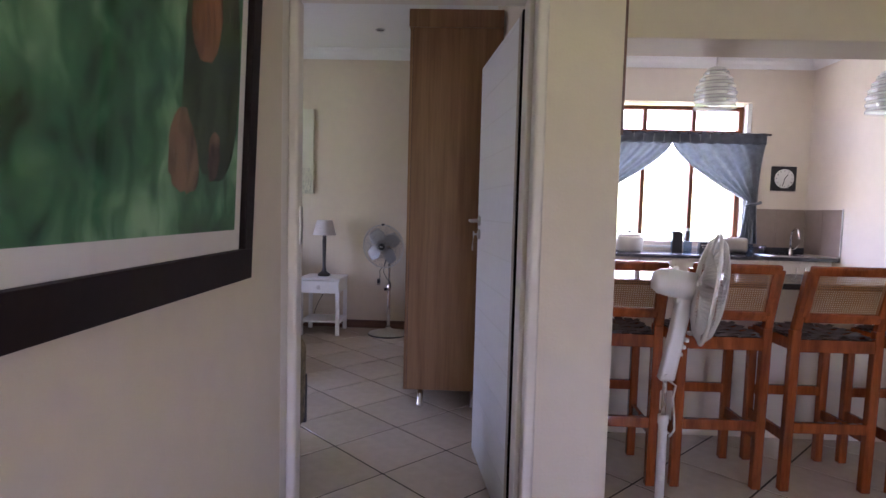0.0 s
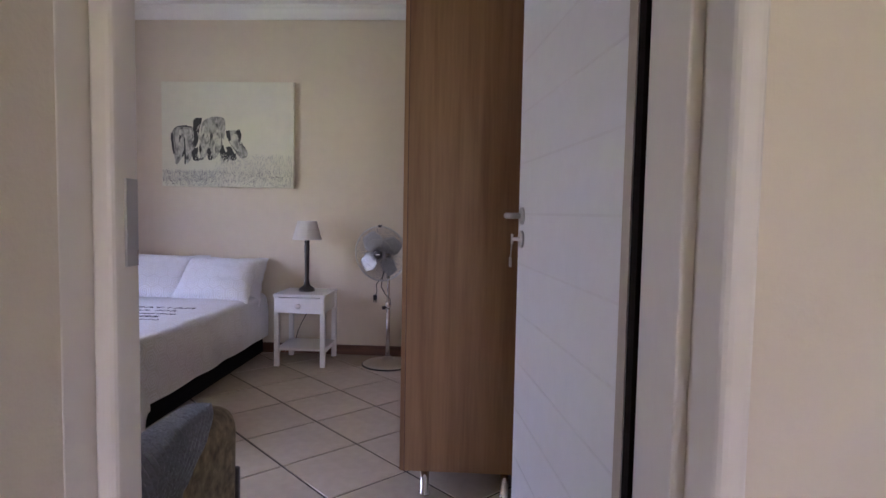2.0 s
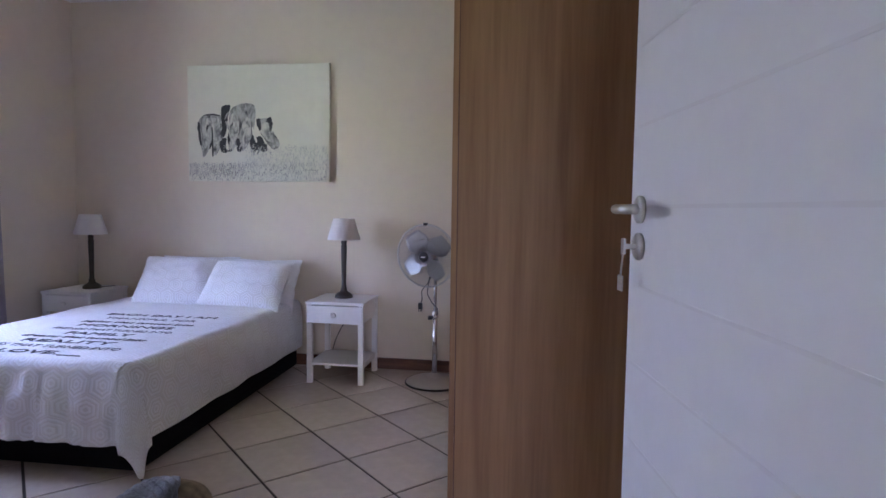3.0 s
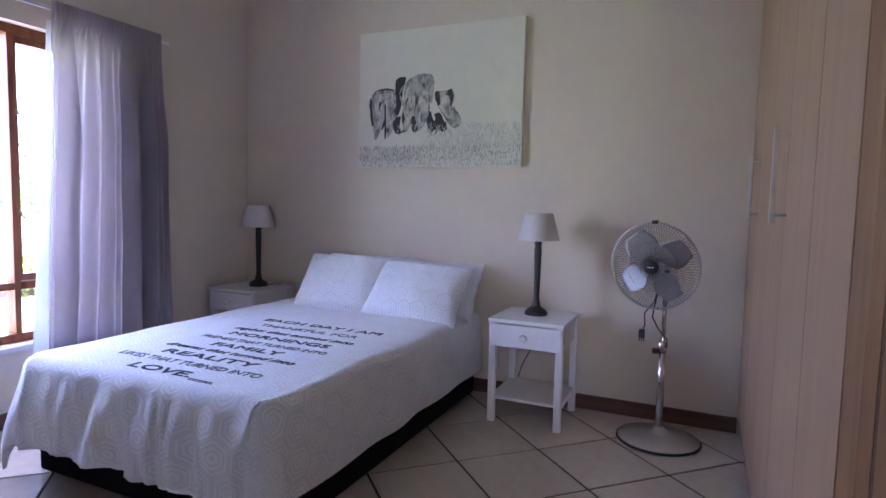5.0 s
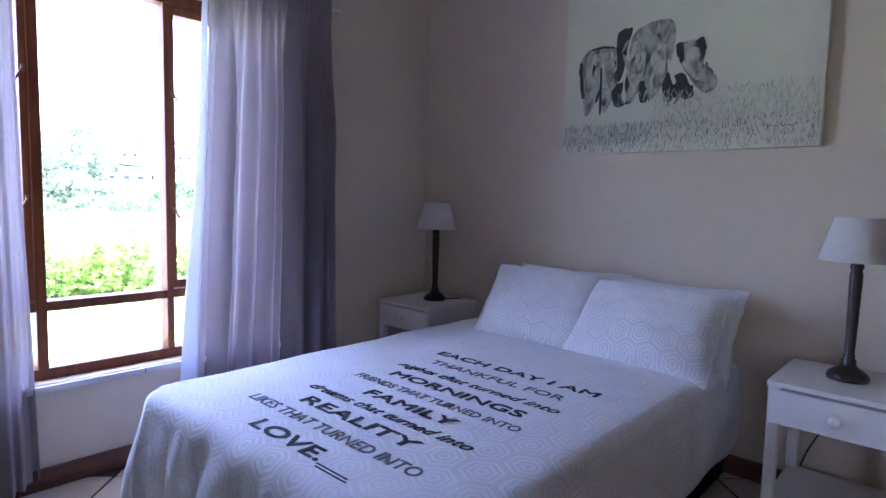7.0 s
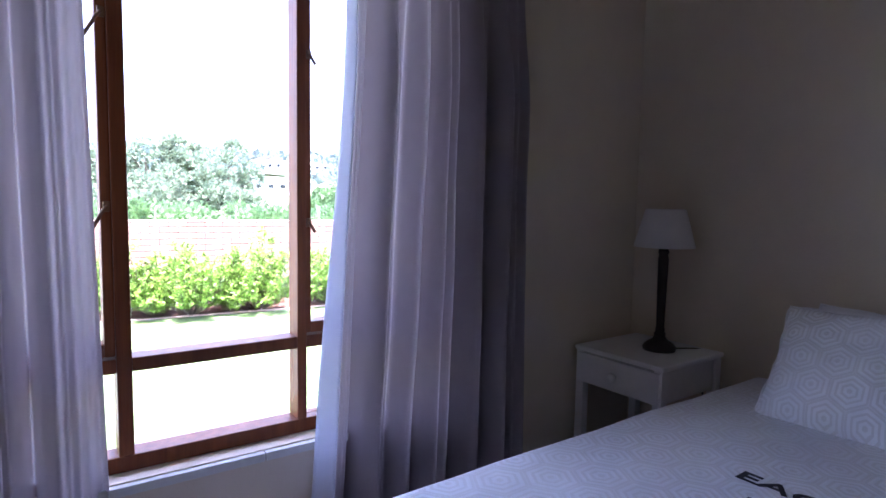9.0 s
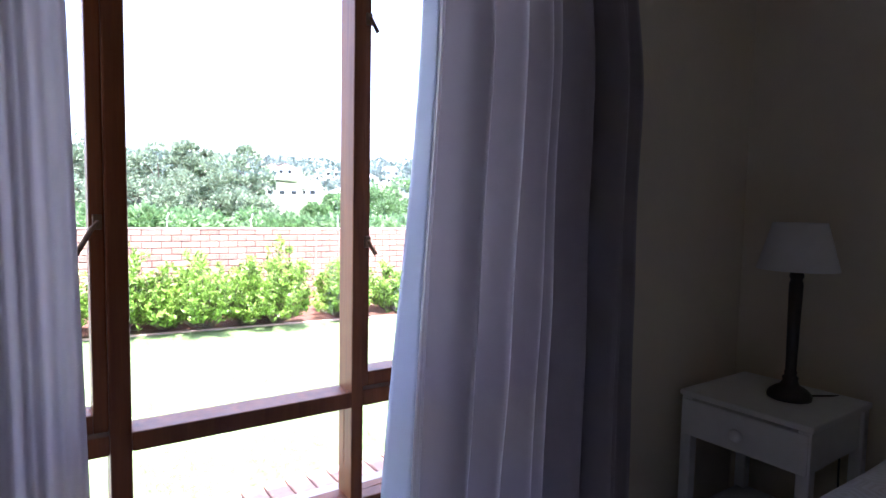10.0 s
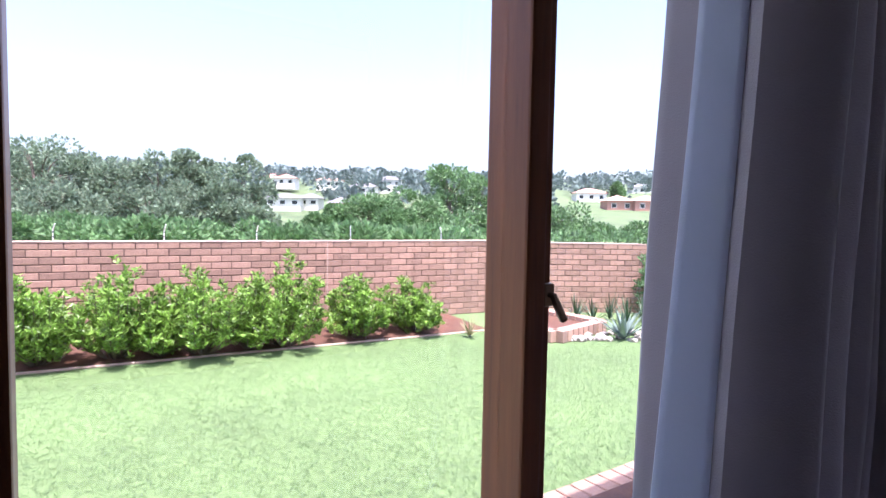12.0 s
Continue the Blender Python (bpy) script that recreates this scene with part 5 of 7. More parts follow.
def base_units():
    for k in range(5):
        x = 0.5 + k * 0.62
        t = thing("kitchen_cupboard", x + 0.31, 5.98, 0, "cream kitchen base cupboard with steel handles", "cupboard", "kitchen base cupboards")
        part("body", box(-0.308, 0.308, -0.26, 0.28, 0.1, 0.88), CUPBOARD, t)
        part("plinth", box(-0.308, 0.308, -0.2, 0.28, 0, 0.1), BLACK, t)
        for s in (-1, 1):
            d = part("door", box(min(0, s * 0.304) + 0.002, max(0, s * 0.304) - 0.002, -0.28, -0.262, 0.11, 0.87, 0.002), CUPBOARD, t)
            part("handle", box(s * 0.04 - 0.006, s * 0.04 + 0.006, -0.305, -0.282, 0.68, 0.82, 0.003), CHROME, d)


base_units()
tagged(part("kitchen_worktop", box(0.48, 3.638, 5.66, KNORTH - 0.001, 0.885, 0.92, 0.004), GRANITE), "polished dark granite kitchen worktop along the window wall", "worktop")


tagged(part("worktop_upstand", box(3.03, 3.627, KNORTH - 0.03, KNORTH - 0.0105, 0.9205, 0.985, 0.003), GRANITE), "low dark granite upstand behind the sink", "worktop")


def sink_tap():
    t = thing("sink_tap", 3.42, 6.12, 0.92, "tall curved chrome kitchen mixer tap", "tap")
    part("base", lathe([(0.026, 0), (0.026, 0.01), (0.02, 0.03), (0.018, 0.06), (0, 0.06)], 20), CHROME, t, smooth=True)
    pts = [(0, 0, 0.05), (0, 0, 0.2)] + [(0, -0.07 + 0.07 * math.cos(a), 0.2 + 0.07 * math.sin(a)) for a in (math.pi * k / 10 for k in range(1, 11))] + [(0, -0.14, 0.17)]
    part("spout", tube(pts, 0.011, 10), CHROME, t, smooth=True)
    part("lever", tube([(0.02, 0, 0.05), (0.05, 0, 0.065), (0.075, -0.01, 0.1)], 0.006, 8), CHROME, t, smooth=True)
    s = thing("kitchen_sink", 3.33, 5.95, 0.92, "stainless steel inset sink in the dark worktop", "sink")
    part("rim", box(-0.3, 0.28, -0.2, 0.12, 0.001, 0.006, 0.002), STEEL, s)
    part("bowl", box(-0.26, 0.06, -0.17, 0.09, 0.006, 0.009, 0.001), CHROME, s)


sink_tap()


def small_kitchen_things():
    z = 0.92
    t = thing("rice_cooker", 1.72, 5.98, z, "round white rice cooker with a dark lid knob on the worktop", "appliance")
    part("body", lathe([(0.11, 0), (0.13, 0.02), (0.135, 0.14), (0.13, 0.16), (0, 0.16)], 32), WHITE_PLASTIC, t, smooth=True)
    part("lid", lathe([(0.13, 0.16), (0.12, 0.175), (0.05, 0.19), (0, 0.192)], 32), WHITE_PLASTIC, t, smooth=True)
    part("knob", lathe([(0.02, 0.19), (0.02, 0.21), (0, 0.215)], 14), BLACK, t)
    t = thing("house_plant", 1.66, 6.17, z, "small dark-leaved pot plant on the window sill", "plant")
    part("pot", lathe([(0.04, 0), (0.055, 0.1), (0.05, 0.1), (0, 0.09)], 18), BLACK, t)
    rng = random.Random(2)
    for k in range(14):
        a, r = rng.uniform(0, 6.28), rng.uniform(0.04, 0.1)
        h = rng.uniform(0.2, 0.42)
        part("stem", tube([(0, 0, 0.08), (r * 0.4 * math.cos(a), r * 0.4 * math.sin(a), h * 0.7), (r * math.cos(a), r * math.sin(a), h)], 0.003, 5), LEAF_DARK, t)
        lf = sheet(4, 3, lambda u, v: Vector((r * math.cos(a) + (u - 0.2) * 0.06 * math.cos(a) - (v - 0.5) * 0.035 * math.sin(math.pi * u) * math.sin(a), r * math.sin(a) + (u - 0.2) * 0.06 * math.sin(a) + (v - 0.5) * 0.035 * math.sin(math.pi * u) * math.cos(a), h - 0.02 * u)), 0.001)
        part("leaf", lf, LEAF_DARK, t)
    t = thing("coffee_plunger", 2.24, 6.13, z, "glass and black plastic coffee plunger on the worktop", "coffee plunger")
    part("jar", lathe([(0.045, 0.01), (0.048, 0.02), (0.048, 0.19), (0, 0.19)], 20), GLASS_BLUE, t)
    part("cage", box(-0.052, 0.052, -0.052, -0.044, 0, 0.2, 0.002), BLACK, t)
    part("lid", lathe([(0.05, 0.19), (0.045, 0.215), (0, 0.225)], 20), BLACK, t)
    t = thing("soap_bottle", 2.36, 6.12, z, "pale blue plastic bottle beside the plunger", "bottle")
    part("body", lathe([(0.04, 0), (0.042, 0.03), (0.042, 0.16), (0.03, 0.2), (0.014, 0.22), (0, 0.22)], 18), GLASS_BLUE, t, smooth=True)
    part("cap", lathe([(0.014, 0.22), (0.014, 0.25), (0, 0.25)], 12), WHITE_PLASTIC, t)
    t = thing("tea_box", 2.53, 6.12, z, "small dark printed box on the worktop", "box")
    part("carton", box(-0.055, 0.055, -0.03, 0.03, 0, 0.11, 0.002), BLACK, t)
    part("print_bar", box(-0.04, 0.04, -0.0315, -0.0302, 0.07, 0.08), WHITE_PLASTIC, t)
    part("print_bar", box(-0.03, 0.03, -0.0315, -0.0302, 0.045, 0.052), WHITE_PLASTIC, t)
    t = thing("toaster", 2.78, 6.02, z, "rounded steel toaster on the worktop", "toaster")
    bm = box(-0.13, 0.13, -0.08, 0.08, 0.01, 0.17, 0.05, segments=5)
    part("body", bm, STEEL, t, smooth=True)
    part("slot", box(-0.1, 0.1, -0.035, -0.015, 0.168, 0.1725), BLACK, t)
    part("slot", box(-0.1, 0.1, 0.015, 0.035, 0.168, 0.1725), BLACK, t)
    part("foot_frame", box(-0.11, 0.11, -0.06, 0.06, 0, 0.012), BLACK, t)
    t = thing("drinking_glass", 2.98, 6.08, z, "blue-tinted drinking glass upside down on the worktop", "glass")
    part("glass_body", lathe([(0.036, 0.0), (0.03, 0.1), (0, 0.102)], 18), GLASS_BLUE, t, smooth=True)
    t = thing("drinking_glass", 3.08, 6.02, z, "blue-tinted drinking glass on the worktop", "glass")
    part("glass_body", lathe([(0.03, 0.0), (0.036, 0.09), (0.034, 0.09), (0.028, 0.005), (0, 0.005)], 18), GLASS_BLUE, t, smooth=True)


LEAF_DARK = paint("dark_houseplant_leaf", (0.02, 0.035, 0.018), 0.5, vary=0.3, scale=30)
GLASS_BLUE = clear("blue_tinted_glass", (0.55, 0.7, 0.85), 0.05)
small_kitchen_things()


def breakfast_bar():
    t = thing("breakfast_bar", 1.7, 3.45, 0, "cream breakfast bar wall under a dark granite top", "counter")
    part("bar_wall", box(-1.22, 1.3, -0.06, 0.06, 0, 0.905), KITCHEN_WALL, t)
    part("bar_top", box(-1.22, 1.34, -0.27, 0.3, 0.906, 0.94, 0.005), GRANITE, t, "polished granite top")


breakfast_bar()


def pendant(x, y):
    t = thing("pendant_lamp", x, y, 1.88, "ribbed clear and opal glass pendant lamp", "pendant lamp", "pendants over the breakfast bar")
    outer = []
    for k in range(41):
        q = k / 40
        r = 0.112 - 0.058 * max(0, (q - 0.35) / 0.65) ** 1.7 + 0.005 * math.sin(q * 5.5 * 2 * math.pi) - 0.006 * (1 - q)
        outer.append((r, 0.21 * q))
    bm = lathe(outer, 40)
    bmesh.ops.delete(bm, geom=[f for f in bm.faces if len(f.verts) > 4], context="FACES")
    part("outer_glass", bm, RIBBED, t, "clear ribbed outer glass", True)
    part("inner_glass", lathe([(0.03, 0.02), (0.052, 0.04), (0.062, 0.09), (0.06, 0.15), (0.045, 0.195), (0.03, 0.21), (0, 0.21)], 32), OPAL, t, "opal white inner glass", True)
    part("cap", lathe([(0.05, 0.205), (0.048, 0.222), (0.02, 0.235), (0, 0.236)], 24), STEEL, t, smooth=True)
    part("cord", tube([(0, 0, 0.23), (0, 0, CEIL - 1.88)], 0.004, 8), STEEL, t)
    part("ceiling_rose", lathe([(0.05, CEIL - 1.88), (0.048, CEIL - 1.9), (0, CEIL - 1.91)], 20), WHITE_PLASTIC, t)
    return t


def ribbed():
    m = clear("ribbed_lamp_glass", (0.93, 0.95, 0.96), 0.08)
    mx = [n for n in m.node_tree.nodes if n.type == "MIX_SHADER"][0]
    wv = m.node_tree.nodes.new("ShaderNodeTexWave")
    wv.bands_direction = "Z"
    wv.inputs["Scale"].default_value = 8.0
    tc = m.node_tree.nodes.new("ShaderNodeTexCoord")
    m.node_tree.links.new(tc.outputs["Object"], wv.inputs["Vector"])
    mr = m.node_tree.nodes.new("ShaderNodeMapRange")
    mr.inputs["To Min"].default_value, mr.inputs["To Max"].default_value = 0.08, 0.6
    m.node_tree.links.new(wv.outputs["Fac"], mr.inputs[0])
    m.node_tree.links.new(mr.outputs[0], mx.inputs[0])
    df = m.node_tree.nodes.new("ShaderNodeBsdfTranslucent")
    df.inputs[0].default_value = (0.8, 0.82, 0.82, 1)
    m.node_tree.links.new(df.outputs[0], mx.inputs[2])
    return m


RIBBED = ribbed()
lamp_a = pendant(1.372, 3.28)
copy_thing(lamp_a, pose(2.31, 3.28, 1.88, 0, 0, 20))


def bar_stool():
    """A bar stool seen from its back: cane back panel, woven strap seat; origin on the floor under its middle."""
    t = thing("bar_stool", 1.236, 2.88, 0, "orange pine bar stool with cane back and woven leather seat", "bar stool", "stools at the breakfast bar")
    w = 0.192

    def post(x, y0, y1, z0, z1, s=0.02):
        bm = box(-s, s, -s * 0.9, s * 0.9, 0, 1, 0.0)
        for v in bm.verts:
            k = v.co.z
            v.co = Vector((x + v.co.x, y0 + (y1 - y0) * k + v.co.y, z0 + (z1 - z0) * k))
        bmesh.ops.bevel(bm, geom=bm.edges[:], offset=0.004, segments=1, affect="EDGES")
        return bm
    for s in (-1, 1):
        part("back_leg", post(s * w, -0.15, -0.17, 0, 0.78, 0.022), STOOL_WOOD, t)
        part("back_post", post(s * w, -0.172, -0.255, 0.779, 1.06, 0.02), STOOL_WOOD, t)
        part("front_leg", post(s * w, 0.2, 0.19, 0, 0.72, 0.021), STOOL_WOOD, t)
        part("side_rail", box(s * w - 0.012, s * w + 0.012, -0.15, 0.18, 0.68, 0.735, 0.003), STOOL_WOOD, t)
        part("side_stretcher", box(s * w - 0.01, s * w + 0.01, -0.14, 0.185, 0.235, 0.285, 0.003), STOOL_WOOD, t)
    part("seat_rail", box(-w + 0.02, w - 0.02, -0.185, -0.155, 0.675, 0.735, 0.003), STOOL_WOOD, t)
    part("seat_rail", box(-w + 0.02, w - 0.02, 0.175, 0.205, 0.675, 0.735, 0.003), STOOL_WOOD, t)
    part("stretcher", box(-w + 0.02, w - 0.02, -0.172, -0.142, 0.285, 0.335, 0.004), STOOL_WOOD, t)
    part("stretcher", box(-w + 0.02, w - 0.02, 0.182, 0.21, 0.36, 0.41, 0.004), STOOL_WOOD, t)
    tilt = Matrix.Translation((0, -0.19, 0.82)) @ Matrix.Rotation(radians(16.5), 4, "X")
    H = 0.275
    fr = [box(-w - 0.005, w + 0.005, -0.014, 0.014, H - 0.045, H, 0.012), box(-w + 0.02, w - 0.02, -0.012, 0.012, 0, 0.045, 0.003), box(-w + 0.004, -w + 0.034, -0.013, 0.013, 0.03, H - 0.03, 0.003), box(w - 0.034, w - 0.004, -0.013, 0.013, 0.03, H - 0.03, 0.003)]
    for k, bm in enumerate(fr):
        bm.transform(tilt)
        part("back_rail" if k < 2 else "back_stile", bm, STOOL_WOOD, t)
    cane = bmesh.new()
    x = -w + 0.035
    while x < w - 0.033:
        box(x - 0.0018, x + 0.0018, -0.0015, 0.0005, 0.04, H - 0.04, bm=cane)
        x += 0.0105
    z = 0.045
    while z < H - 0.042:
        box(-w + 0.03, w - 0.03, -0.0005, 0.0015, z - 0.0018, z + 0.0018, bm=cane)
        z += 0.0105
    cane.transform(tilt)
    tagged(part("cane_panel", cane, CANE, t, "woven cane panel"), kind="stuff")
    straps = []
    for k in range(7):
        x = -w + 0.045 + k * (2 * w - 0.09) / 6
        straps.append(sheet(3, 14, lambda u, v: Vector((x + (u - 0.5) * 0.042, -0.19 + v * 0.4, 0.745 - 0.025 * math.sin(math.pi * v) + 0.003 * (-1) ** (k + int(v * 7)))), 0.003))
    for k in range(7):
        y = -0.145 + k * 0.05
        straps.append(sheet(14, 3, lambda u, v: Vector((-w + u * 2 * w, y + (v - 0.5) * 0.042, 0.745 - 0.025 * math.sin(math.pi * u) - 0.003 * (-1) ** (k + int(u * 7)))), 0.003))
    for bm in straps:
        part("strap", bm, LEATHER, t)
    return t


CANE = paint("honey_cane", (0.34, 0.17, 0.06), 0.5, vary=0.2, scale=40)
LEATHER = paint("dark_brown_leather", (0.045, 0.02, 0.013), 0.55, vary=0.3, scale=20, bump=0.2)
stool = bar_stool()
for x in (0.74, 1.745, 2.25):
    copy_thing(stool, pose(x, 2.88, 0, 0, 0, -1.5 if x < 1 else 1.5))


def white_fan():
    """A white plastic pedestal fan beside the stools, head turned towards the living room."""
    t = thing("pedestal_fan", 0.82, 2.28, 0, "white plastic pedestal fan with a wire guard", "fan")
    part("foot", lathe([(0.2, 0), (0.2, 0.012), (0.12, 0.03), (0.035, 0.05), (0.03, 0.07), (0, 0.07)], 36), WHITE_PLASTIC, t, smooth=True)
    part("pole", lathe([(0.0175, 0.06), (0.0175, 0.46), (0.021, 0.465), (0.021, 0.5), (0, 0.5)], 18), WHITE_PLASTIC, t, smooth=True)
    part("inner_pole", lathe([(0.009, 0.5), (0.009, 0.66), (0, 0.66)], 14), CHROME, t, smooth=True)
    bm = box(-0.028, 0.03, -0.026, 0.026, 0.64, 0.98, 0.014, segments=3)
    for v in bm.verts:
        v.co.x += (v.co.z - 0.64) * 0.18
    part("control_column", bm, WHITE_PLASTIC, t, smooth=True)
    for k in range(4):
        part("button", box(0.045 + 0.011 * k, 0.06 + 0.011 * k, -0.012, 0.012, 0.74 + 0.028 * k, 0.755 + 0.028 * k, 0.003), WHITE_PLASTIC, t)
    part("knob", lathe([(0.012, 0), (0.013, 0.008), (0, 0.012)], 14, m=pose(-0.005, -0.028, 0.66, 90)), WHITE_PLASTIC, t)
    head = Matrix.Translation((0.03, 0, 1.025)) @ pose(0, 0, 0, 0, 0, -18) @ pose(0, 0, 0, 0, 97, 0)
    part("motor", lathe([(0, -0.1), (0.03, -0.098), (0.05, -0.07), (0.056, -0.02), (0.055, 0.06), (0.03, 0.075), (0.01, 0.075), (0.01, 0.1), (0, 0.1)], 28, m=head), WHITE_PLASTIC, t, smooth=True)
    part("tilt_joint", box(0.02, 0.07, -0.022, 0.022, 0.95, 1.0, 0.008), WHITE_PLASTIC, t)
    part("swing_knob", lathe([(0.01, 0), (0.01, 0.016), (0, 0.018)], 12, m=Matrix.Translation((0.02, 0, 1.078))), WHITE_PLASTIC, t)
    hub = part("hub", lathe([(0.035, 0.085), (0.04, 0.11), (0.03, 0.135), (0, 0.14)], 24, m=head), WHITE_PLASTIC, t, smooth=True)
    for k in range(3):
        def f(u, v, a0=radians(120 * k)):
            r = 0.035 + 0.15 * u
            a = a0 + (v - 0.5) * 2 * (0.4 + 0.35 * math.sin(math.pi * u * 0.9))
            return head @ Vector((r * math.cos(a), r * math.sin(a), 0.112 + 0.03 * (v - 0.5) * 2))
        part("blade", sheet(7, 7, f, 0.002), WHITE_PLASTIC, t, smooth=True)
    part("cage_rim", tube([head @ Vector(p) for p in ring_points(0.215, 60, 0.115)], 0.007, 8, closed=True), WHITE_PLASTIC, t, smooth=True)
    wires = bmesh.new()
    for k in range(90):
        a = 2 * math.pi * k / 90
        for s, zc in ((1, 0.17), (-1, 0.06)):
            pts = [(0.045, zc), (0.12, zc - s * 0.006), (0.185, zc - s * 0.025), (0.21, zc - s * 0.05), (0.215, 0.115 + s * 0.008)]
            tube([head @ Vector((r * math.cos(a), r * math.sin(a), z)) for r, z in pts], 0.0013, 4, bm=wires)
    tagged(part("cage_guard", wires, WHITE_PLASTIC, t, "white guard wires", True), kind="stuff")
    part("cage_cap", lathe([(0.046, 0.167), (0.046, 0.175), (0, 0.177)], 24, m=head), WHITE_PLASTIC, t, smooth=True)
    part("cable", tube([(0.0, -0.03, 0.65), (0.03, -0.035, 0.63), (0.02, -0.04, 0.58), (0.03, -0.035, 0.5), (0.035, -0.03, 0.45), (0.02, -0.022, 0.42)], 0.004, 6), WHITE_PLASTIC, t, smooth=True)
    return t


white_fan()
# ---- garden and distance ----
LAWN_Z = -0.26
EYE_END, RIGHT, AHEAD = Vector((-3.29, 4.07, 0)), Vector((0.567, 0.824, 0)), Vector((-0.824, 0.567, 0))


def out(px, depth, z=LAWN_Z):
    """A place outside, by how far it lies across (in lens widths of 1021 from 784) and ahead of the window."""
    p = EYE_END + RIGHT * ((px - 784) / 1021 * depth) + AHEAD * depth
    return Vector((p.x, p.y, z))


GRASS = paint("sunlit_lawn", (0.115, 0.172, 0.06), 0.9, vary=0.25, scale=3.0, bump=0.3, bump_scale=260)
BLADE = paint("grass_blade", (0.135, 0.22, 0.08), 0.7, vary=0.3, scale=1.5, island=0.4)
SOIL = paint("red_brown_soil", (0.10, 0.042, 0.024), 0.95, vary=0.5, scale=14, bump=0.9, bump_scale=50)
BRICK = paint("red_face_brick", (0.31, 0.185, 0.133), 0.85, vary=0.3, scale=14, bump=0.5, bump_scale=120, island=0.22)
# Dark brown: the shadow in the raked joints is put into the mortar.
MORTAR = paint("shadowed_joint_mortar", (0.13, 0.08, 0.06), 0.95, vary=0.2, scale=30, bump=0.4)
COPING = paint("pale_coping", (0.42, 0.30, 0.24), 0.9, vary=0.2, scale=10)
LEAF = paint("bright_shrub_leaf", (0.19, 0.32, 0.05), 0.4, vary=0.35, scale=7, island=0.6)
LEAF_TREE = paint("grey_green_tree_leaf", (0.18, 0.24, 0.15), 0.7, vary=0.4, scale=0.6, island=0.4)
LEAF_BUSH = paint("dark_green_bush_leaf", (0.12, 0.215, 0.08), 0.7, vary=0.45, scale=0.7, island=0.4)
BARK = paint("grey_brown_bark", (0.12, 0.09, 0.07), 0.95, vary=0.4, scale=14, bump=0.6)
STONE = paint("pale_garden_stone", (0.36, 0.31, 0.27), 0.9, vary=0.25, scale=8, bump=0.4, island=0.35)
PAVING = paint("brick_paving", (0.36, 0.22, 0.16), 0.9, vary=0.25, scale=10, bump=0.4, island=0.2)
# Distance haze is put into this leaf colour as a blue-grey tint.
LEAF_FAR = paint("haze_tinted_far_leaf", (0.125, 0.165, 0.145), 0.8, vary=0.35, scale=0.12, island=0.4)
FIELD = paint("hazy_green_hillside", (0.10, 0.14, 0.055), 0.95, vary=0.5, scale=0.06)
for m in (LEAF, LEAF_TREE, LEAF_BUSH, LEAF_FAR, BLADE):
    nt = m.node_tree
    b = nt.nodes["Principled BSDF"]
    tl, mx = nt.nodes.new("ShaderNodeBsdfTranslucent"), nt.nodes.new("ShaderNodeMixShader")
    mx.inputs[0].default_value = 0.5 if m is BLADE else 0.35
    nt.links.new(b.inputs["Base Color"].links[0].from_socket, tl.inputs[0])
    nt.links.new(b.outputs[0], mx.inputs[1])
    nt.links.new(tl.outputs[0], mx.inputs[2])
    nt.links.new(mx.outputs[0], nt.nodes["Material Output"].inputs[0])


def height(d):
    """The land's height by distance from the house: a shallow valley, then a long slope."""
    pts = [(0, -0.30), (11, -0.30), (14, -0.9), (40, -3.4), (85, -3.0), (150, 2.6), (250, 12), (400, 25), (700, 27), (4500, 20)]
    for (a, za), (b_, zb) in zip(pts, pts[1:]):
        if d <= b_:
            return za + (zb - za) * smoothstep((d - a) / (b_ - a))
    return 20


def ground():
    bm = bmesh.new()
    rings = [0.5, 4, 8, 11, 12.5, 14, 18, 25, 40, 60, 85, 110, 150, 200, 250, 320, 400, 520, 700, 1500, 4500]
    n = 72
    rows = []
    for r in rings:
        row = []
        for k in range(n):
            a = 2 * math.pi * k / n
            z = height(r) + (noise.noise(Vector((r * 0.013 * math.cos(a), r * 0.013 * math.sin(a), 3))) * min(r * 0.012, 5) if r > 14 else 0)
            row.append(bm.verts.new((-4 + r * math.cos(a), 4 + r * math.sin(a), z)))
        rows.append(row)
    for a, b in zip(rows, rows[1:]):
        for k in range(n):
            bm.faces.new((a[k], a[(k + 1) % n], b[(k + 1) % n], b[k]))
    bm.faces.new(rows[0])
    structure("ground", bm, FIELD, "hazy green land sloping across a valley", "ground")


ground()
structure("lawn", sheet(30, 40, lambda u, v: Vector((-10.2 + u * 6.1, -3 + v * 16.0, LAWN_Z - 0.004 + 0.003 * noise.noise(Vector((u * 9, v * 14, 0)))))), GRASS, "bright sunlit green lawn", "lawn")


def lawn_blades():
    rng = random.Random(11)
    vs, fs = [], []
    for _ in range(130000):
        x, y = rng.uniform(-9.5, -5.42), rng.uniform(3.0, 11.5)
        if x < -9.5 + (y - 3.87) * 0.107:
            continue
        h, a, w = rng.uniform(0.01, 0.026), rng.uniform(0, 6.28), rng.uniform(0.0012, 0.0028)
        dx, dy = math.cos(a), math.sin(a)
        k = len(vs)
        z = LAWN_Z
        vs += [(x - dy * w, y + dx * w, z), (x + dy * w, y - dx * w, z), (x + dx * h * 1.4, y + dy * h * 1.4, z + 0.006 + h * 0.3)]
        fs.append((k, k + 1, k + 2))
    me = bpy.data.meshes.new("grass")
    me.from_pydata(vs, [], fs)
    tagged(part("grass", me, BLADE), "short bright green grass blades of the lawn", "grass", kind="stuff")


lawn_blades()
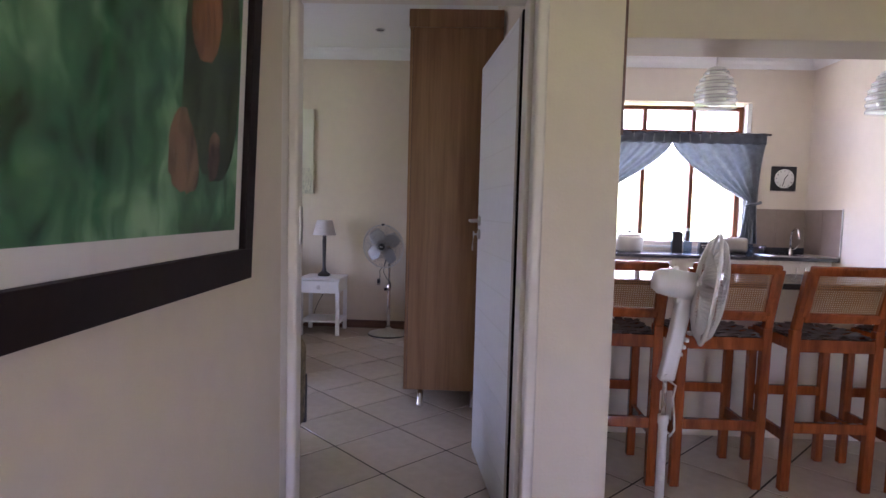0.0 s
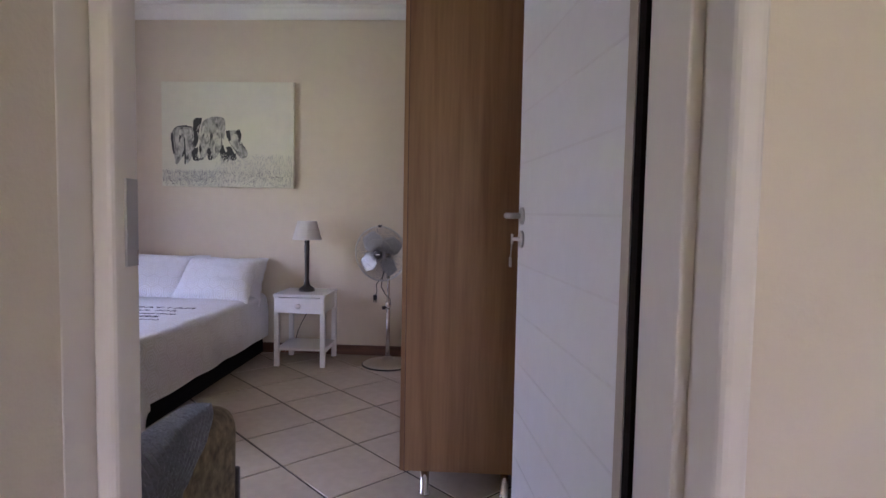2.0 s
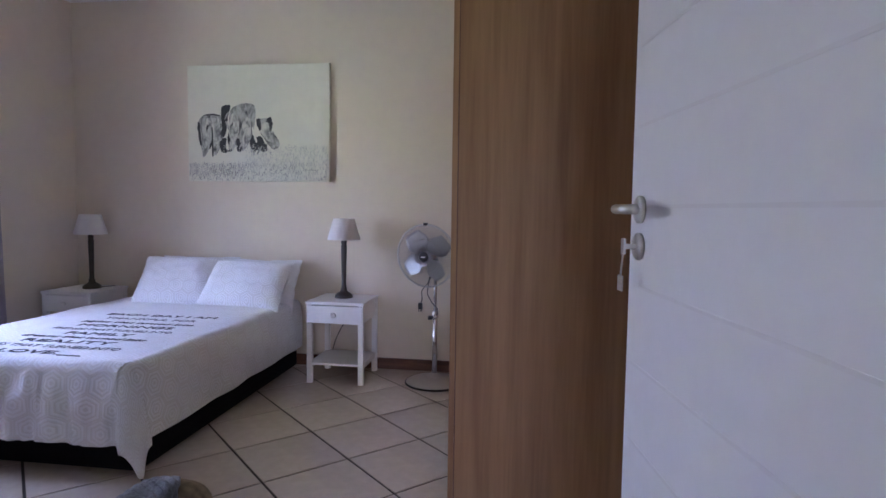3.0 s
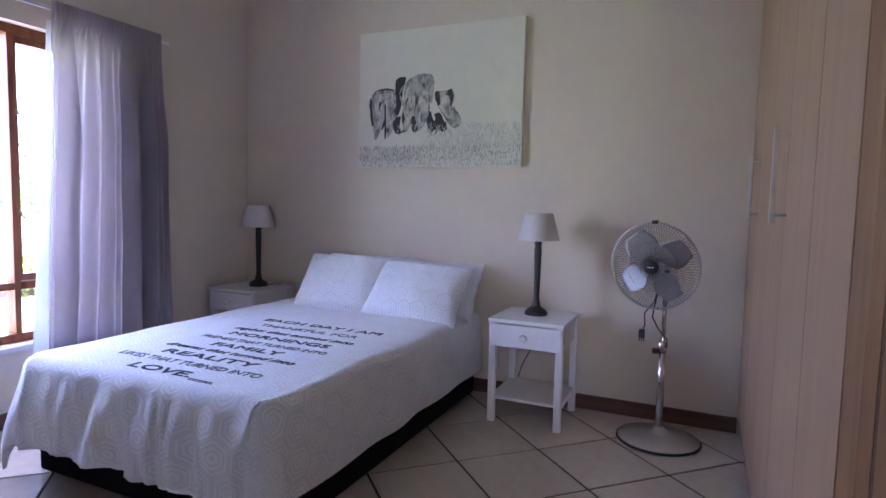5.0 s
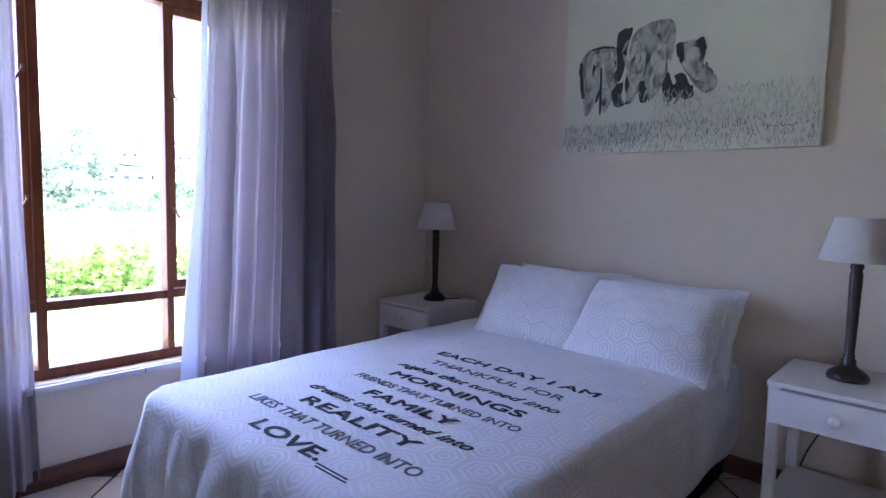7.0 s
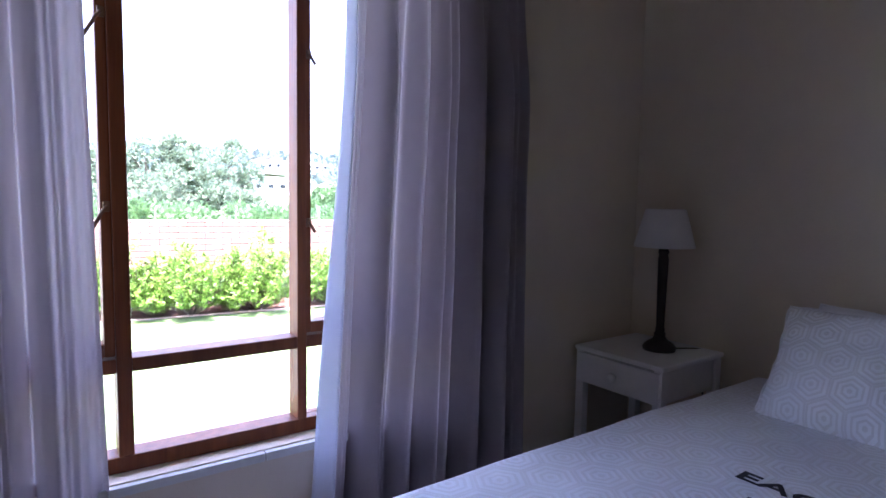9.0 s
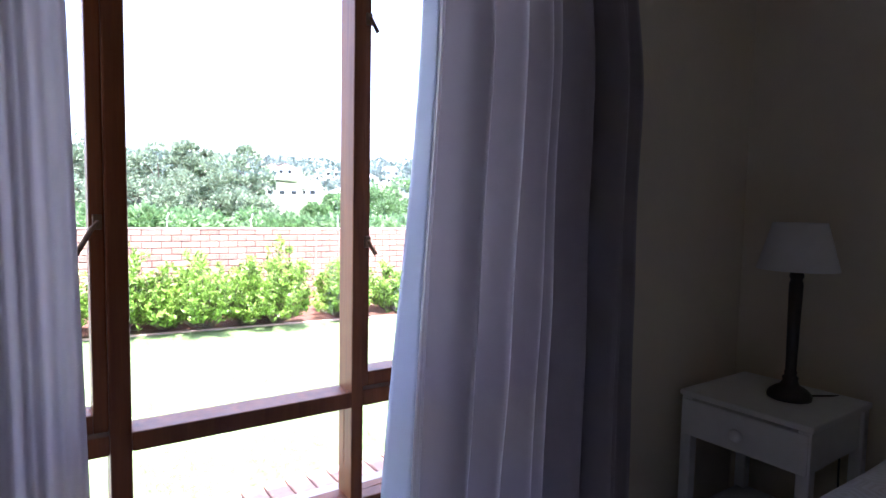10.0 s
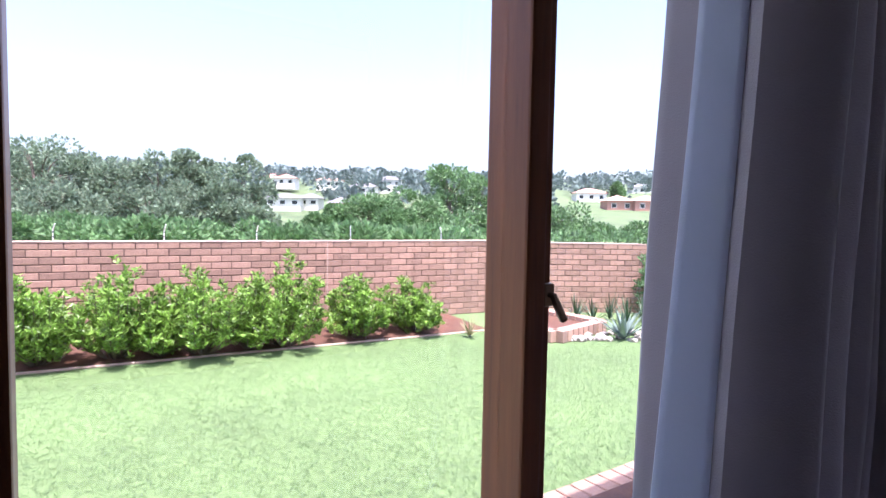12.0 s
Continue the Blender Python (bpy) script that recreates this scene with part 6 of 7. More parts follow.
# planting bed along the wall
bed_bm = bmesh.new()
edge_pts = [(-9.95, 0.0), (-9.53, 3.87), (-9.29, 6.14), (-9.1, 7.88), (-9.02, 8.7)]
wall_pts = [(-11.7, 0.0), (-11.1, 3.9), (-10.75, 6.2), (-10.49, 7.9), (-10.35, 8.8)]
fr, bk = [], []
for (ax, ay), (bx_, by_) in zip(edge_pts, wall_pts):
    fr.append(bed_bm.verts.new((ax, ay, LAWN_Z + 0.025)))
    bk.append(bed_bm.verts.new((bx_, by_, LAWN_Z + 0.07)))
for k in range(len(fr) - 1):
    bed_bm.faces.new((fr[k], fr[k + 1], bk[k + 1], bk[k]))
structure("planting_bed", bed_bm, SOIL, "red-brown soil bed in front of the wall", "flower bed")
structure("bed_edging", tube([(x + 0.01, y, LAWN_Z + 0.004) for x, y in edge_pts], 0.016, 8), COPING, "narrow pale concrete lawn edging", "edging")


def brick_wall(name, x0, y0, x1, y1, top, single, label):
    """A face-brick wall from one end to the other; the first bricks are pieces of their own."""
    d = Vector((x1 - x0, y1 - y0, 0))
    length = d.length
    a = math.atan2(d.y, d.x)
    t = tagged(new(name), label, "wall", kind="structure")
    t.matrix_world = Matrix.Translation((x0, y0, LAWN_Z - 0.1)) @ Matrix.Rotation(a, 4, "Z")
    h = top - LAWN_Z + 0.1
    part("core", box(0, length, -0.1, 0.1, 0, h - 0.012), MORTAR, t)
    bl, bh, p = 0.222, 0.073, 0.0105
    me = bpy.data.meshes.new("brick")
    bm = box(-bl / 2, bl / 2, -0.108, 0.108, -bh / 2, bh / 2, 0.004, segments=1)
    bm.to_mesh(me)
    bm.free()
    me.materials.append(BRICK)
    spots, ends = [], []
    row, z = 0, h - bh / 2 - 0.004
    while z > 0.02:
        x = bl / 2 if row % 2 else -p / 2
        while x - bl / 2 < length:
            if x - bl / 2 >= 0 and x + bl / 2 <= length:
                spots.append((x, z))
            else:
                ends.append((max(x - bl / 2, 0.0), min(x + bl / 2, length), z))
            x += bl + p
        row += 1
        z -= bh + p
    rng = random.Random(5)
    first = [s for s in spots if single[0] < s[0] < single[1]][:300]
    chosen = set(first)
    for x, z in first:
        ob = new("brick", me)
        ob.parent = t
        ob.location = (x, rng.uniform(-0.002, 0.002), z)
    vs, fs = [], []
    for a0, a1, z in [(x - bl / 2, x + bl / 2, z) for x, z in spots if (x, z) not in chosen] + ends:
        k = len(vs)
        squeeze = (a1 - a0) / bl
        vs += [((a0 + a1) / 2 + v.co.x * squeeze, v.co.y, z + v.co.z) for v in me.vertices]
        fs += [tuple(k + i for i in pl.vertices) for pl in me.polygons]
    m2 = bpy.data.meshes.new("bricks")
    m2.from_pydata(vs, [], fs)
    tagged(part("bricks", m2, BRICK, t), kind="stuff")
    part("coping", box(-0.01, length + 0.01, -0.112, 0.112, h - 0.003, h + 0.008, 0.003), COPING, t)
    return t


wd = Vector((0.152, 0.988, 0))
A0 = Vector((-11.07, 4.106, 0))
p0, p1 = A0 - wd * 4.6, A0 + wd * 5.92
garden_wall = brick_wall("garden_wall", p0.x, p0.y, p1.x, p1.y, 0.822, (4.3, 9.6), "red face-brick garden wall behind the shrubs")
brick_wall("garden_wall_back", p1.x + 0.02, p1.y - 0.02, -7.4, 14.35, 0.80, (0.0, 4.2), "red face-brick garden wall at the back corner")
q = A0 + wd * 3.105
tagged(part("wall_joint", box(-0.006, 0.006, -0.004, 0.004, -0.05, 1.07), COPING), "pale vertical movement joint in the brick wall", "joint", kind="structure").matrix_world = Matrix.Translation((q.x + 0.109, q.y - 0.017, LAWN_Z)) @ Matrix.Rotation(math.atan2(wd.y, wd.x), 4, "Z")


def fence_post(x, y, z, lean):
    t = thing("fence_post", x, y, z, "thin pale electric fence post on the wall", "fence post", "fence posts on the garden wall")
    part("rod", tube([(0, 0, 0), (0, 0, 0.12), (lean, lean * 0.4, 0.2)], 0.007, 8), WHITE_PLASTIC, t)
    for k in range(3):
        part("insulator", lathe([(0.011, 0), (0.014, 0.006), (0.011, 0.012), (0, 0.012)], 8, m=Matrix.Translation((0, 0, 0.05 + 0.05 * k))), BLACK, t)
    return t


for s, ln in ((0.05, 0.05), (1.16, 0.04), (2.22, 0.03), (3.45, 0.0), (4.82, -0.02), (-1.2, 0.03)):
    q = A0 + wd * s
    fence_post(q.x, q.y, 0.826, ln)

def leaf_cloud(points, size, rng, stretch=2.2, up=0.5):
    """Pointed leaves at points with outward directions: a mesh of folded diamonds."""
    vs, fs = [], []
    for p, d in points:
        s = size * rng.uniform(0.6, 1.3)
        d = (d + Vector((rng.uniform(-1, 1), rng.uniform(-1, 1), rng.uniform(-0.6, 1))) * 0.7 + Vector((0, 0, up))).normalized()
        side = d.cross(Vector((rng.uniform(-1, 1), rng.uniform(-1, 1), rng.uniform(-1, 1))))
        if side.length < 1e-3:
            continue
        side.normalize()
        k = len(vs)
        w = s / stretch
        n = d.cross(side) * s * 0.08
        vs += [tuple(p), tuple(p + d * s * 0.5 + side * w * 0.5 + n), tuple(p + d * s), tuple(p + d * s * 0.5 - side * w * 0.5 + n)]
        fs += [(k, k + 1, k + 2), (k, k + 2, k + 3)]
    me = bpy.data.meshes.new("leaves")
    me.from_pydata(vs, [], fs)
    return me


def shrub(x, y, h, w, seed, label="bright green leafy hedge shrub in front of the brick wall", material=None, leaf=0.058, count=6300):
    rng = random.Random(seed)
    t = thing("shrub", x, y, LAWN_Z + 0.03, label, "shrub", "shrubs along the wall")
    shoots = []
    stems = bmesh.new()
    for k in range(46):
        a, r = rng.uniform(0, 6.28), rng.uniform(0.02, 1.0) ** 0.6
        tall = rng.uniform(1.05, 1.28) if k % 6 == 0 else rng.uniform(0.5, 1.05)
        top = Vector((math.cos(a) * r * w * 0.52, math.sin(a) * r * w * 0.42, h * (0.98 - 0.40 * r ** 1.8) * tall))
        mid = Vector((top.x * 0.8, top.y * 0.8, top.z * 0.45))
        base = Vector((top.x * 0.2, top.y * 0.2, 0))
        tube([base, mid, top], 0.006, 5, bm=stems, taper=0.4)
        shoots.append((base, mid, top))
    part("stems", stems, BARK, t)
    pts = []
    whorls = count // 7
    for _ in range(whorls):
        base, mid, top = rng.choice(shoots)
        q = rng.uniform(0.12, 1.0) ** 0.75
        p = base.lerp(mid, q * 2) if q < 0.5 else mid.lerp(top, q * 2 - 1)
        a0, lift = rng.uniform(0, 6.28), rng.uniform(0.1, 0.9)
        off = Vector((rng.gauss(0, 0.035), rng.gauss(0, 0.035), rng.gauss(0, 0.02)))
        for k in range(7):
            a = a0 + k * 2.4
            pts.append((p + off + Vector((0, 0, 0.006 * k)), Vector((math.cos(a), math.sin(a), lift))))
    part("leaves", leaf_cloud(pts, leaf, rng, 2.3, 0.15), material or LEAF, t)
    return t


for n, (x, y, h, w) in enumerate(((-9.72, 4.0, 0.92, 0.75), (-9.64, 4.62, 0.93, 0.8), (-9.44, 5.38, 0.95, 0.85), (-9.55, 5.0, 0.7, 0.6), (-9.38, 6.2, 1.02, 0.85), (-9.42, 5.82, 0.7, 0.6), (-9.36, 7.02, 0.8, 0.66), (-9.32, 7.75, 0.66, 0.62), (-9.85, 3.3, 0.9, 0.8), (-9.95, 2.6, 0.85, 0.8), (-10.1, 1.8, 0.9, 0.8))):
    shrub(x, y, h * 0.84, w * 1.34, 20 + n)

# back corner: planter, stones, agave, strappy plants, round bush
PX, PY = -8.06, 8.96


def planter():
    t = thing("planter", PX, PY, LAWN_Z, "low square planter edged with red bricks, filled with soil", "planter")
    far = Vector((-0.22, 1.04, 0))
    left = Vector((-0.95, -0.05, 0))
    for start, run, n in ((Vector((0, 0, 0)), far, 9), (Vector((0, 0, 0)), left, 8), (far, left, 8), (left, far, 9)):
        ang = math.atan2(run.y, run.x)
        for k in range(n):
            bm = box(-0.05, 0.05, -0.085, 0.085, 0, 0.14, 0.006, segments=1)
            p = start + run * ((k + 0.5) / n)
            bm.transform(Matrix.Translation(p) @ Matrix.Rotation(ang, 4, "Z"))
            part("brick", bm, PAVING, t)
    bm = bmesh.new()
    bm.faces.new([bm.verts.new(p + Vector((0, 0, 0.08))) for p in (Vector((0, 0, 0)), far, far + left, left)])
    part("soil", bm, SOIL, t)


planter()
rng = random.Random(31)
for k in range(46):
    p = out(rng.uniform(1010, 1175), rng.uniform(6.75, 7.35))
    r = rng.uniform(0.035, 0.075)
    bm = bmesh.new()
    bmesh.ops.create_icosphere(bm, subdivisions=1, radius=r)
    for v in bm.verts:
        v.co *= 1 + 0.35 * noise.noise(v.co * 14 + Vector((k, 0, 0)))
        v.co.z *= 0.65
    ob = tagged(part("garden_stone", bm, STONE), "pale rounded garden stone beside the planter", "stone", "stones beside the planter")
    ob.location = (p.x, p.y, LAWN_Z + r * 0.4)


def spiky(name, x, y, n, h, w, material, seed, label, cat):
    """A rosette of pointed blades."""
    rng = random.Random(seed)
    t = thing(name, x, y, LAWN_Z, label, cat)
    for k in range(n):
        a, tilt = rng.uniform(0, 6.28), rng.uniform(0.15, 1.05)
        hh = h * rng.uniform(0.7, 1.1)

        def f(u, v):
            r = math.sin(tilt) * hh * u
            z = math.cos(tilt) * hh * u - 0.1 * hh * u * u * tilt
            wd_ = w * (1 - u) ** 0.7 * (0.6 + u * (1 - u) * 2)
            s = (v - 0.5) * 2 * wd_
            return Vector((math.cos(a) * r - math.sin(a) * s, math.sin(a) * r + math.cos(a) * s, max(z, 0) + abs(v - 0.5) * w * 0.5 + 0.01))
        part("blade", sheet(6, 2, f), material, t)
    return t


AGAVE = paint("grey_green_agave", (0.17, 0.23, 0.19), 0.6, vary=0.2, scale=8)
STRAP = paint("dark_strappy_leaf", (0.05, 0.10, 0.045), 0.6, vary=0.3, scale=8)
p = out(1105, 6.9)
spiky("agave", p.x, p.y, 30, 0.42, 0.035, AGAVE, 1, "grey-green agave rosette among the stones", "plant")
for k, (px, d) in enumerate(((1020, 8.2), (1050, 8.0), (1080, 8.3), (1112, 8.0), (1140, 8.2), (1165, 7.9), (1195, 8.1), (1225, 7.8))):
    p = out(px, d)
    spiky("strappy_plant", p.x, p.y, 26, 0.42, 0.012, STRAP, 40 + k, "dark green strappy garden plant by the wall", "plant")
p = out(832, 6.9)
spiky("grass_tuft", p.x, p.y, 50, 0.28, 0.006, paint("dry_pale_grass", (0.30, 0.27, 0.14), 0.8, vary=0.2), 3, "pale dry ornamental grass tuft at the bed's end", "plant")
p = out(1175, 8.6)
shrub(p.x, p.y, 1.15, 1.1, 77, "rounded dark green bush against the back wall", LEAF_BUSH, 0.08, 2200)

# brick edging near the house
edging = tagged(new("paving_edge"), "row of red brick pavers edging the lawn", "paving", kind="structure")
pm = bpy.data.meshes.new("paver")
bm = box(-0.11, 0.11, -0.051, 0.051, -0.05, 0.03, 0.005, segments=1)
bm.to_mesh(pm)
bm.free()
pm.materials.append(PAVING)
for k in range(80):
    ob = new("paver", pm)
    ob.parent, ob.location = edging, (-5.27 - 0.004 * k * 0.3, 1.5 + k * 0.112, LAWN_Z)
structure("paving", box(-5.155, WEST - 0.25, -3, 11, LAWN_Z - 0.03, LAWN_Z + 0.02), PAVING, "plain brick-coloured paving along the house", "paving")


def tree(px, depth, top, width, seed, label="tall grey-green gum tree beyond the garden wall", material=None, leaf=0.30, count=6500, low=0.25):
    """A tapered trunk with limbs and a ragged crown of leaf sprays."""
    rng = random.Random(seed)
    d = math.hypot((px - 784) / 1021 * depth, depth)
    ground_z = height(d) - 0.4
    b = out(px, depth, ground_z)
    t = thing("tree", b.x, b.y, b.z, label, "tree", "trees beyond the wall")
    H = 1.19 + (382 - top) / 1021 * depth - ground_z
    W = width / 1021 * depth
    trunk = tube([(0, 0, 0), (rng.uniform(-0.2, 0.2), 0.1, H * 0.35), (rng.uniform(-0.4, 0.4), 0, H * 0.7)], 0.028 * H, 8, taper=0.35)
    pts, limbs = [], []
    for k in range(34):
        a, q = rng.uniform(0, 6.28), rng.uniform(0.0, 1.0) ** 0.8
        z = H * (low + (0.93 - low) * q)
        r = W * 0.5 * math.sqrt(max(1 - ((q - 0.42) / 0.64) ** 2, 0.05)) * rng.uniform(0.3, 1.0) ** 0.6
        c = Vector((math.cos(a) * r, math.sin(a) * r, z - H * 0.04))
        tube([(0, 0, z * 0.55), (c.x * 0.5, c.y * 0.5, z * 0.85), tuple(c)], 0.007 * H, 5, bm=trunk, taper=0.3)
        limbs.append((c, W * rng.uniform(0.09, 0.19)))
    part("trunk", trunk, BARK, t)
    for _ in range(count):
        c, r = rng.choice(limbs)
        v = Vector((rng.gauss(0, 1), rng.gauss(0, 1), abs(rng.gauss(0, 0.9)) - 0.35))
        v = v.normalized() * r * rng.uniform(0.5, 1.0) ** 0.5
        pts.append((c + v, v.normalized()))
    part("crown", leaf_cloud(pts, leaf * 1.05 * depth / 45, rng, 1.6, 0.1), material or LEAF_TREE, t)
    return t


for n, (px, d, top, w) in enumerate(((70, 46, 248, 150), (20, 50, 262, 120), (140, 52, 268, 110), (210, 48, 288, 110), (285, 50, 272, 105), (345, 54, 264, 85), (425, 47, 259, 95), (390, 42, 320, 90), (260, 40, 325, 110), (110, 40, 330, 120), (-60, 48, 255, 150), (-160, 50, 262, 150), (445, 40, 345, 70))):
    tree(px, d, top + 4, w * 1.25, 100 + n, low=0.12)
for n, (px, d, top, w) in enumerate(((650, 70, 348, 105), (720, 78, 336, 120), (795, 85, 290, 120), (845, 90, 305, 90), (600, 95, 362, 60), (930, 85, 340, 110), (1000, 75, 358, 110), (565, 62, 378, 60), (1060, 80, 396, 70), (1135, 85, 394, 80), (1200, 75, 376, 90), (1300, 75, 350, 140), (700, 60, 372, 90), (820, 62, 370, 110), (1090, 190, 320, 18))):
    tree(px, d, top, w, 140 + n, "rounded green tree across the valley", LEAF_BUSH, 0.26, 4500, 0.08)


def thicket():
    """The low bush that fills the valley behind the wall."""
    rng = random.Random(8)
    pts = []

    def clump(c, r, n, squash=0.8):
        """Leaves over the upper side of one rounded bush."""
        for _ in range(n):
            v = Vector((rng.gauss(0, 1), rng.gauss(0, 1), abs(rng.gauss(0, 1)) - 0.25)).normalized()
            bump = 1 + 0.35 * noise.noise(v * 2.6 + c)
            pts.append((c + Vector((v.x, v.y, v.z * squash)) * r * bump * rng.uniform(0.8, 1.0), v))
    for _ in range(250):
        px = rng.uniform(-350, 1450)
        d = rng.uniform(19, 56) if px < 470 or px > 900 else rng.uniform(19, 36)
        g = height(math.hypot((px - 784) / 1021 * d, d))
        crest = 1.19 + (382 - (398 + 20 * noise.noise(Vector((px * 0.013, d * 0.1, 0))) + (0 if px < 470 else 10))) / 1021 * d
        r = rng.uniform(0.028, 0.05) * d
        b = out(px, d, max(crest - r * 0.8, g + 0.2))
        clump(b, r, 330)
        for z in (b.z - r, b.z - 2 * r):
            if z > g:
                clump(Vector((b.x, b.y, z)), r, 90)
    tagged(part("thicket", leaf_cloud(pts, 0.23, rng, 1.6, 0.1), LEAF_BUSH), "dense green bush filling the valley behind the wall", "bushes", kind="stuff")
    pts = []
    for _ in range(1500):
        px, d = rng.uniform(-400, 1500), rng.uniform(130, 520)
        b = out(px, d)
        ground_z = height(math.hypot((px - 784) / 1021 * d, d))
        gap = noise.noise(Vector((px * 0.03, d * 0.02, 5)))
        if (960 < px < 1260 and d < 200) or (470 < px < 700 and d < 235 and gap < 0.15) or (gap < -0.15 and d < 330):
            continue
        r = rng.uniform(2.2, 4.6)
        clump(Vector((b.x, b.y, ground_z + r * 0.5)), r, 46, 1.0)
    tagged(part("far_woods", leaf_cloud(pts, 2.0, rng, 1.3, -0.1), LEAF_FAR), "far blue-green woods on the hillside, haze tinted into the leaf colour", "woods", kind="stuff")


thicket()
HOUSE_WHITE = paint("white_house_wall", (0.72, 0.68, 0.62), 0.8, vary=0.08, scale=0.5)
HOUSE_BRICK = paint("pink_brick_house_wall", (0.42, 0.22, 0.17), 0.85, vary=0.15, scale=0.5)
ROOF_GREY = paint("grey_tile_roof", (0.17, 0.16, 0.165), 0.8, vary=0.15, scale=0.8)
ROOF_RED = paint("terracotta_roof", (0.46, 0.24, 0.18), 0.8, vary=0.15, scale=0.8)
DARK_PANE = paint("dark_far_window", (0.03, 0.035, 0.04), 0.2)


def house(px, depth, base_y, width, storeys, wall, roof, label, seed, storey=2.8, rise=2.0):
    """A far house: walls with windows and a hipped roof, facing the garden."""
    rng = random.Random(seed)
    b = out(px, depth, 1.19 + (382 - base_y) / 1021 * depth)
    b.z = min(b.z, height(math.hypot((px - 784) / 1021 * depth, depth)) + 1.0)
    t = thing("house", b.x, b.y, b.z, label, "house", "houses across the valley", rz=math.degrees(math.atan2(RIGHT.y, RIGHT.x)))
    W, D, H = width / 1021 * depth, 7.0, storey * storeys
    part("wall", box(-W / 2, W / 2, -D / 2, D / 2, -1.5, H), wall, t)
    bm = bmesh.new()
    o = 0.5
    low = [bm.verts.new(v) for v in ((-W / 2 - o, -D / 2 - o, H), (W / 2 + o, -D / 2 - o, H), (W / 2 + o, D / 2 + o, H), (-W / 2 - o, D / 2 + o, H))]
    k = max(W / 2 - D / 2, 0.3)
    up = [bm.verts.new((-k, 0, H + rise)), bm.verts.new((k, 0, H + rise))]
    for fc in ((low[0], low[1], up[1], up[0]), (low[2], low[3], up[0], up[1]), (low[1], low[2], up[1]), (low[3], low[0], up[0])):
        bm.faces.new(fc)
    bm.faces.new(low[::-1])
    part("roof", bm, roof, t)
    n = max(int(W / 2.6), 2)
    for s in range(storeys):
        for i in range(n):
            x = -W / 2 + (i + 0.5) * W / n
            w = part("window", box(x - 0.7, x + 0.7, -D / 2 - 0.06, -D / 2 + 0.02, s * storey + 0.25 * storey, s * storey + 0.75 * storey), WHITE, t)
            part("pane", box(x - 0.6, x + 0.6, -D / 2 - 0.08, -D / 2 - 0.055, s * storey + 0.29 * storey, s * storey + 0.71 * storey), DARK_PANE, w)


for n, (px, d, by, w, st, wl, rf, lb) in enumerate((
        (508, 140, 371, 62, 1, HOUSE_WHITE, ROOF_GREY, "white single-storey house with a grey tiled roof"), (552, 143, 370, 34, 1, HOUSE_WHITE, ROOF_GREY, "white single-storey house wing with a grey roof"),
        (496, 215, 334, 60, 1, HOUSE_WHITE, ROOF_RED, "white house with a red tiled roof"), (585, 225, 336, 42, 1, HOUSE_WHITE, ROOF_RED, "pale house with a terracotta roof"),
        (645, 210, 347, 50, 1, HOUSE_WHITE, ROOF_GREY, "pale house with a grey tiled roof"), (690, 225, 345, 40, 2, HOUSE_WHITE, ROOF_GREY, "pale two-storey house with a grey roof"),
        (604, 120, 377, 34, 1, HOUSE_BRICK, ROOF_GREY, "small brick house with a grey roof"), (780, 230, 350, 40, 1, HOUSE_WHITE, ROOF_RED, "pale house with a terracotta roof"),
        (1040, 190, 366, 52, 2, HOUSE_WHITE, ROOF_RED, "pale two-storey house with a red roof"), (1090, 160, 384, 46, 2, HOUSE_BRICK, ROOF_RED, "pink brick townhouse with a terracotta roof"),
        (1140, 158, 384, 50, 2, HOUSE_BRICK, ROOF_RED, "pink brick townhouse with a terracotta roof"), (1145, 250, 348, 66, 2, HOUSE_WHITE, ROOF_GREY, "large pale house with a flat grey roof"),
        (1085, 230, 360, 40, 1, HOUSE_WHITE, ROOF_RED, "pale house with a terracotta roof"), (1215, 170, 380, 60, 2, HOUSE_BRICK, ROOF_RED, "pink brick townhouse with a red roof"))):
    house(px, d, by, w, st, wl, rf, lb, n, 2.0 if d < 150 else 2.6, 1.25 if d < 150 else 1.6)
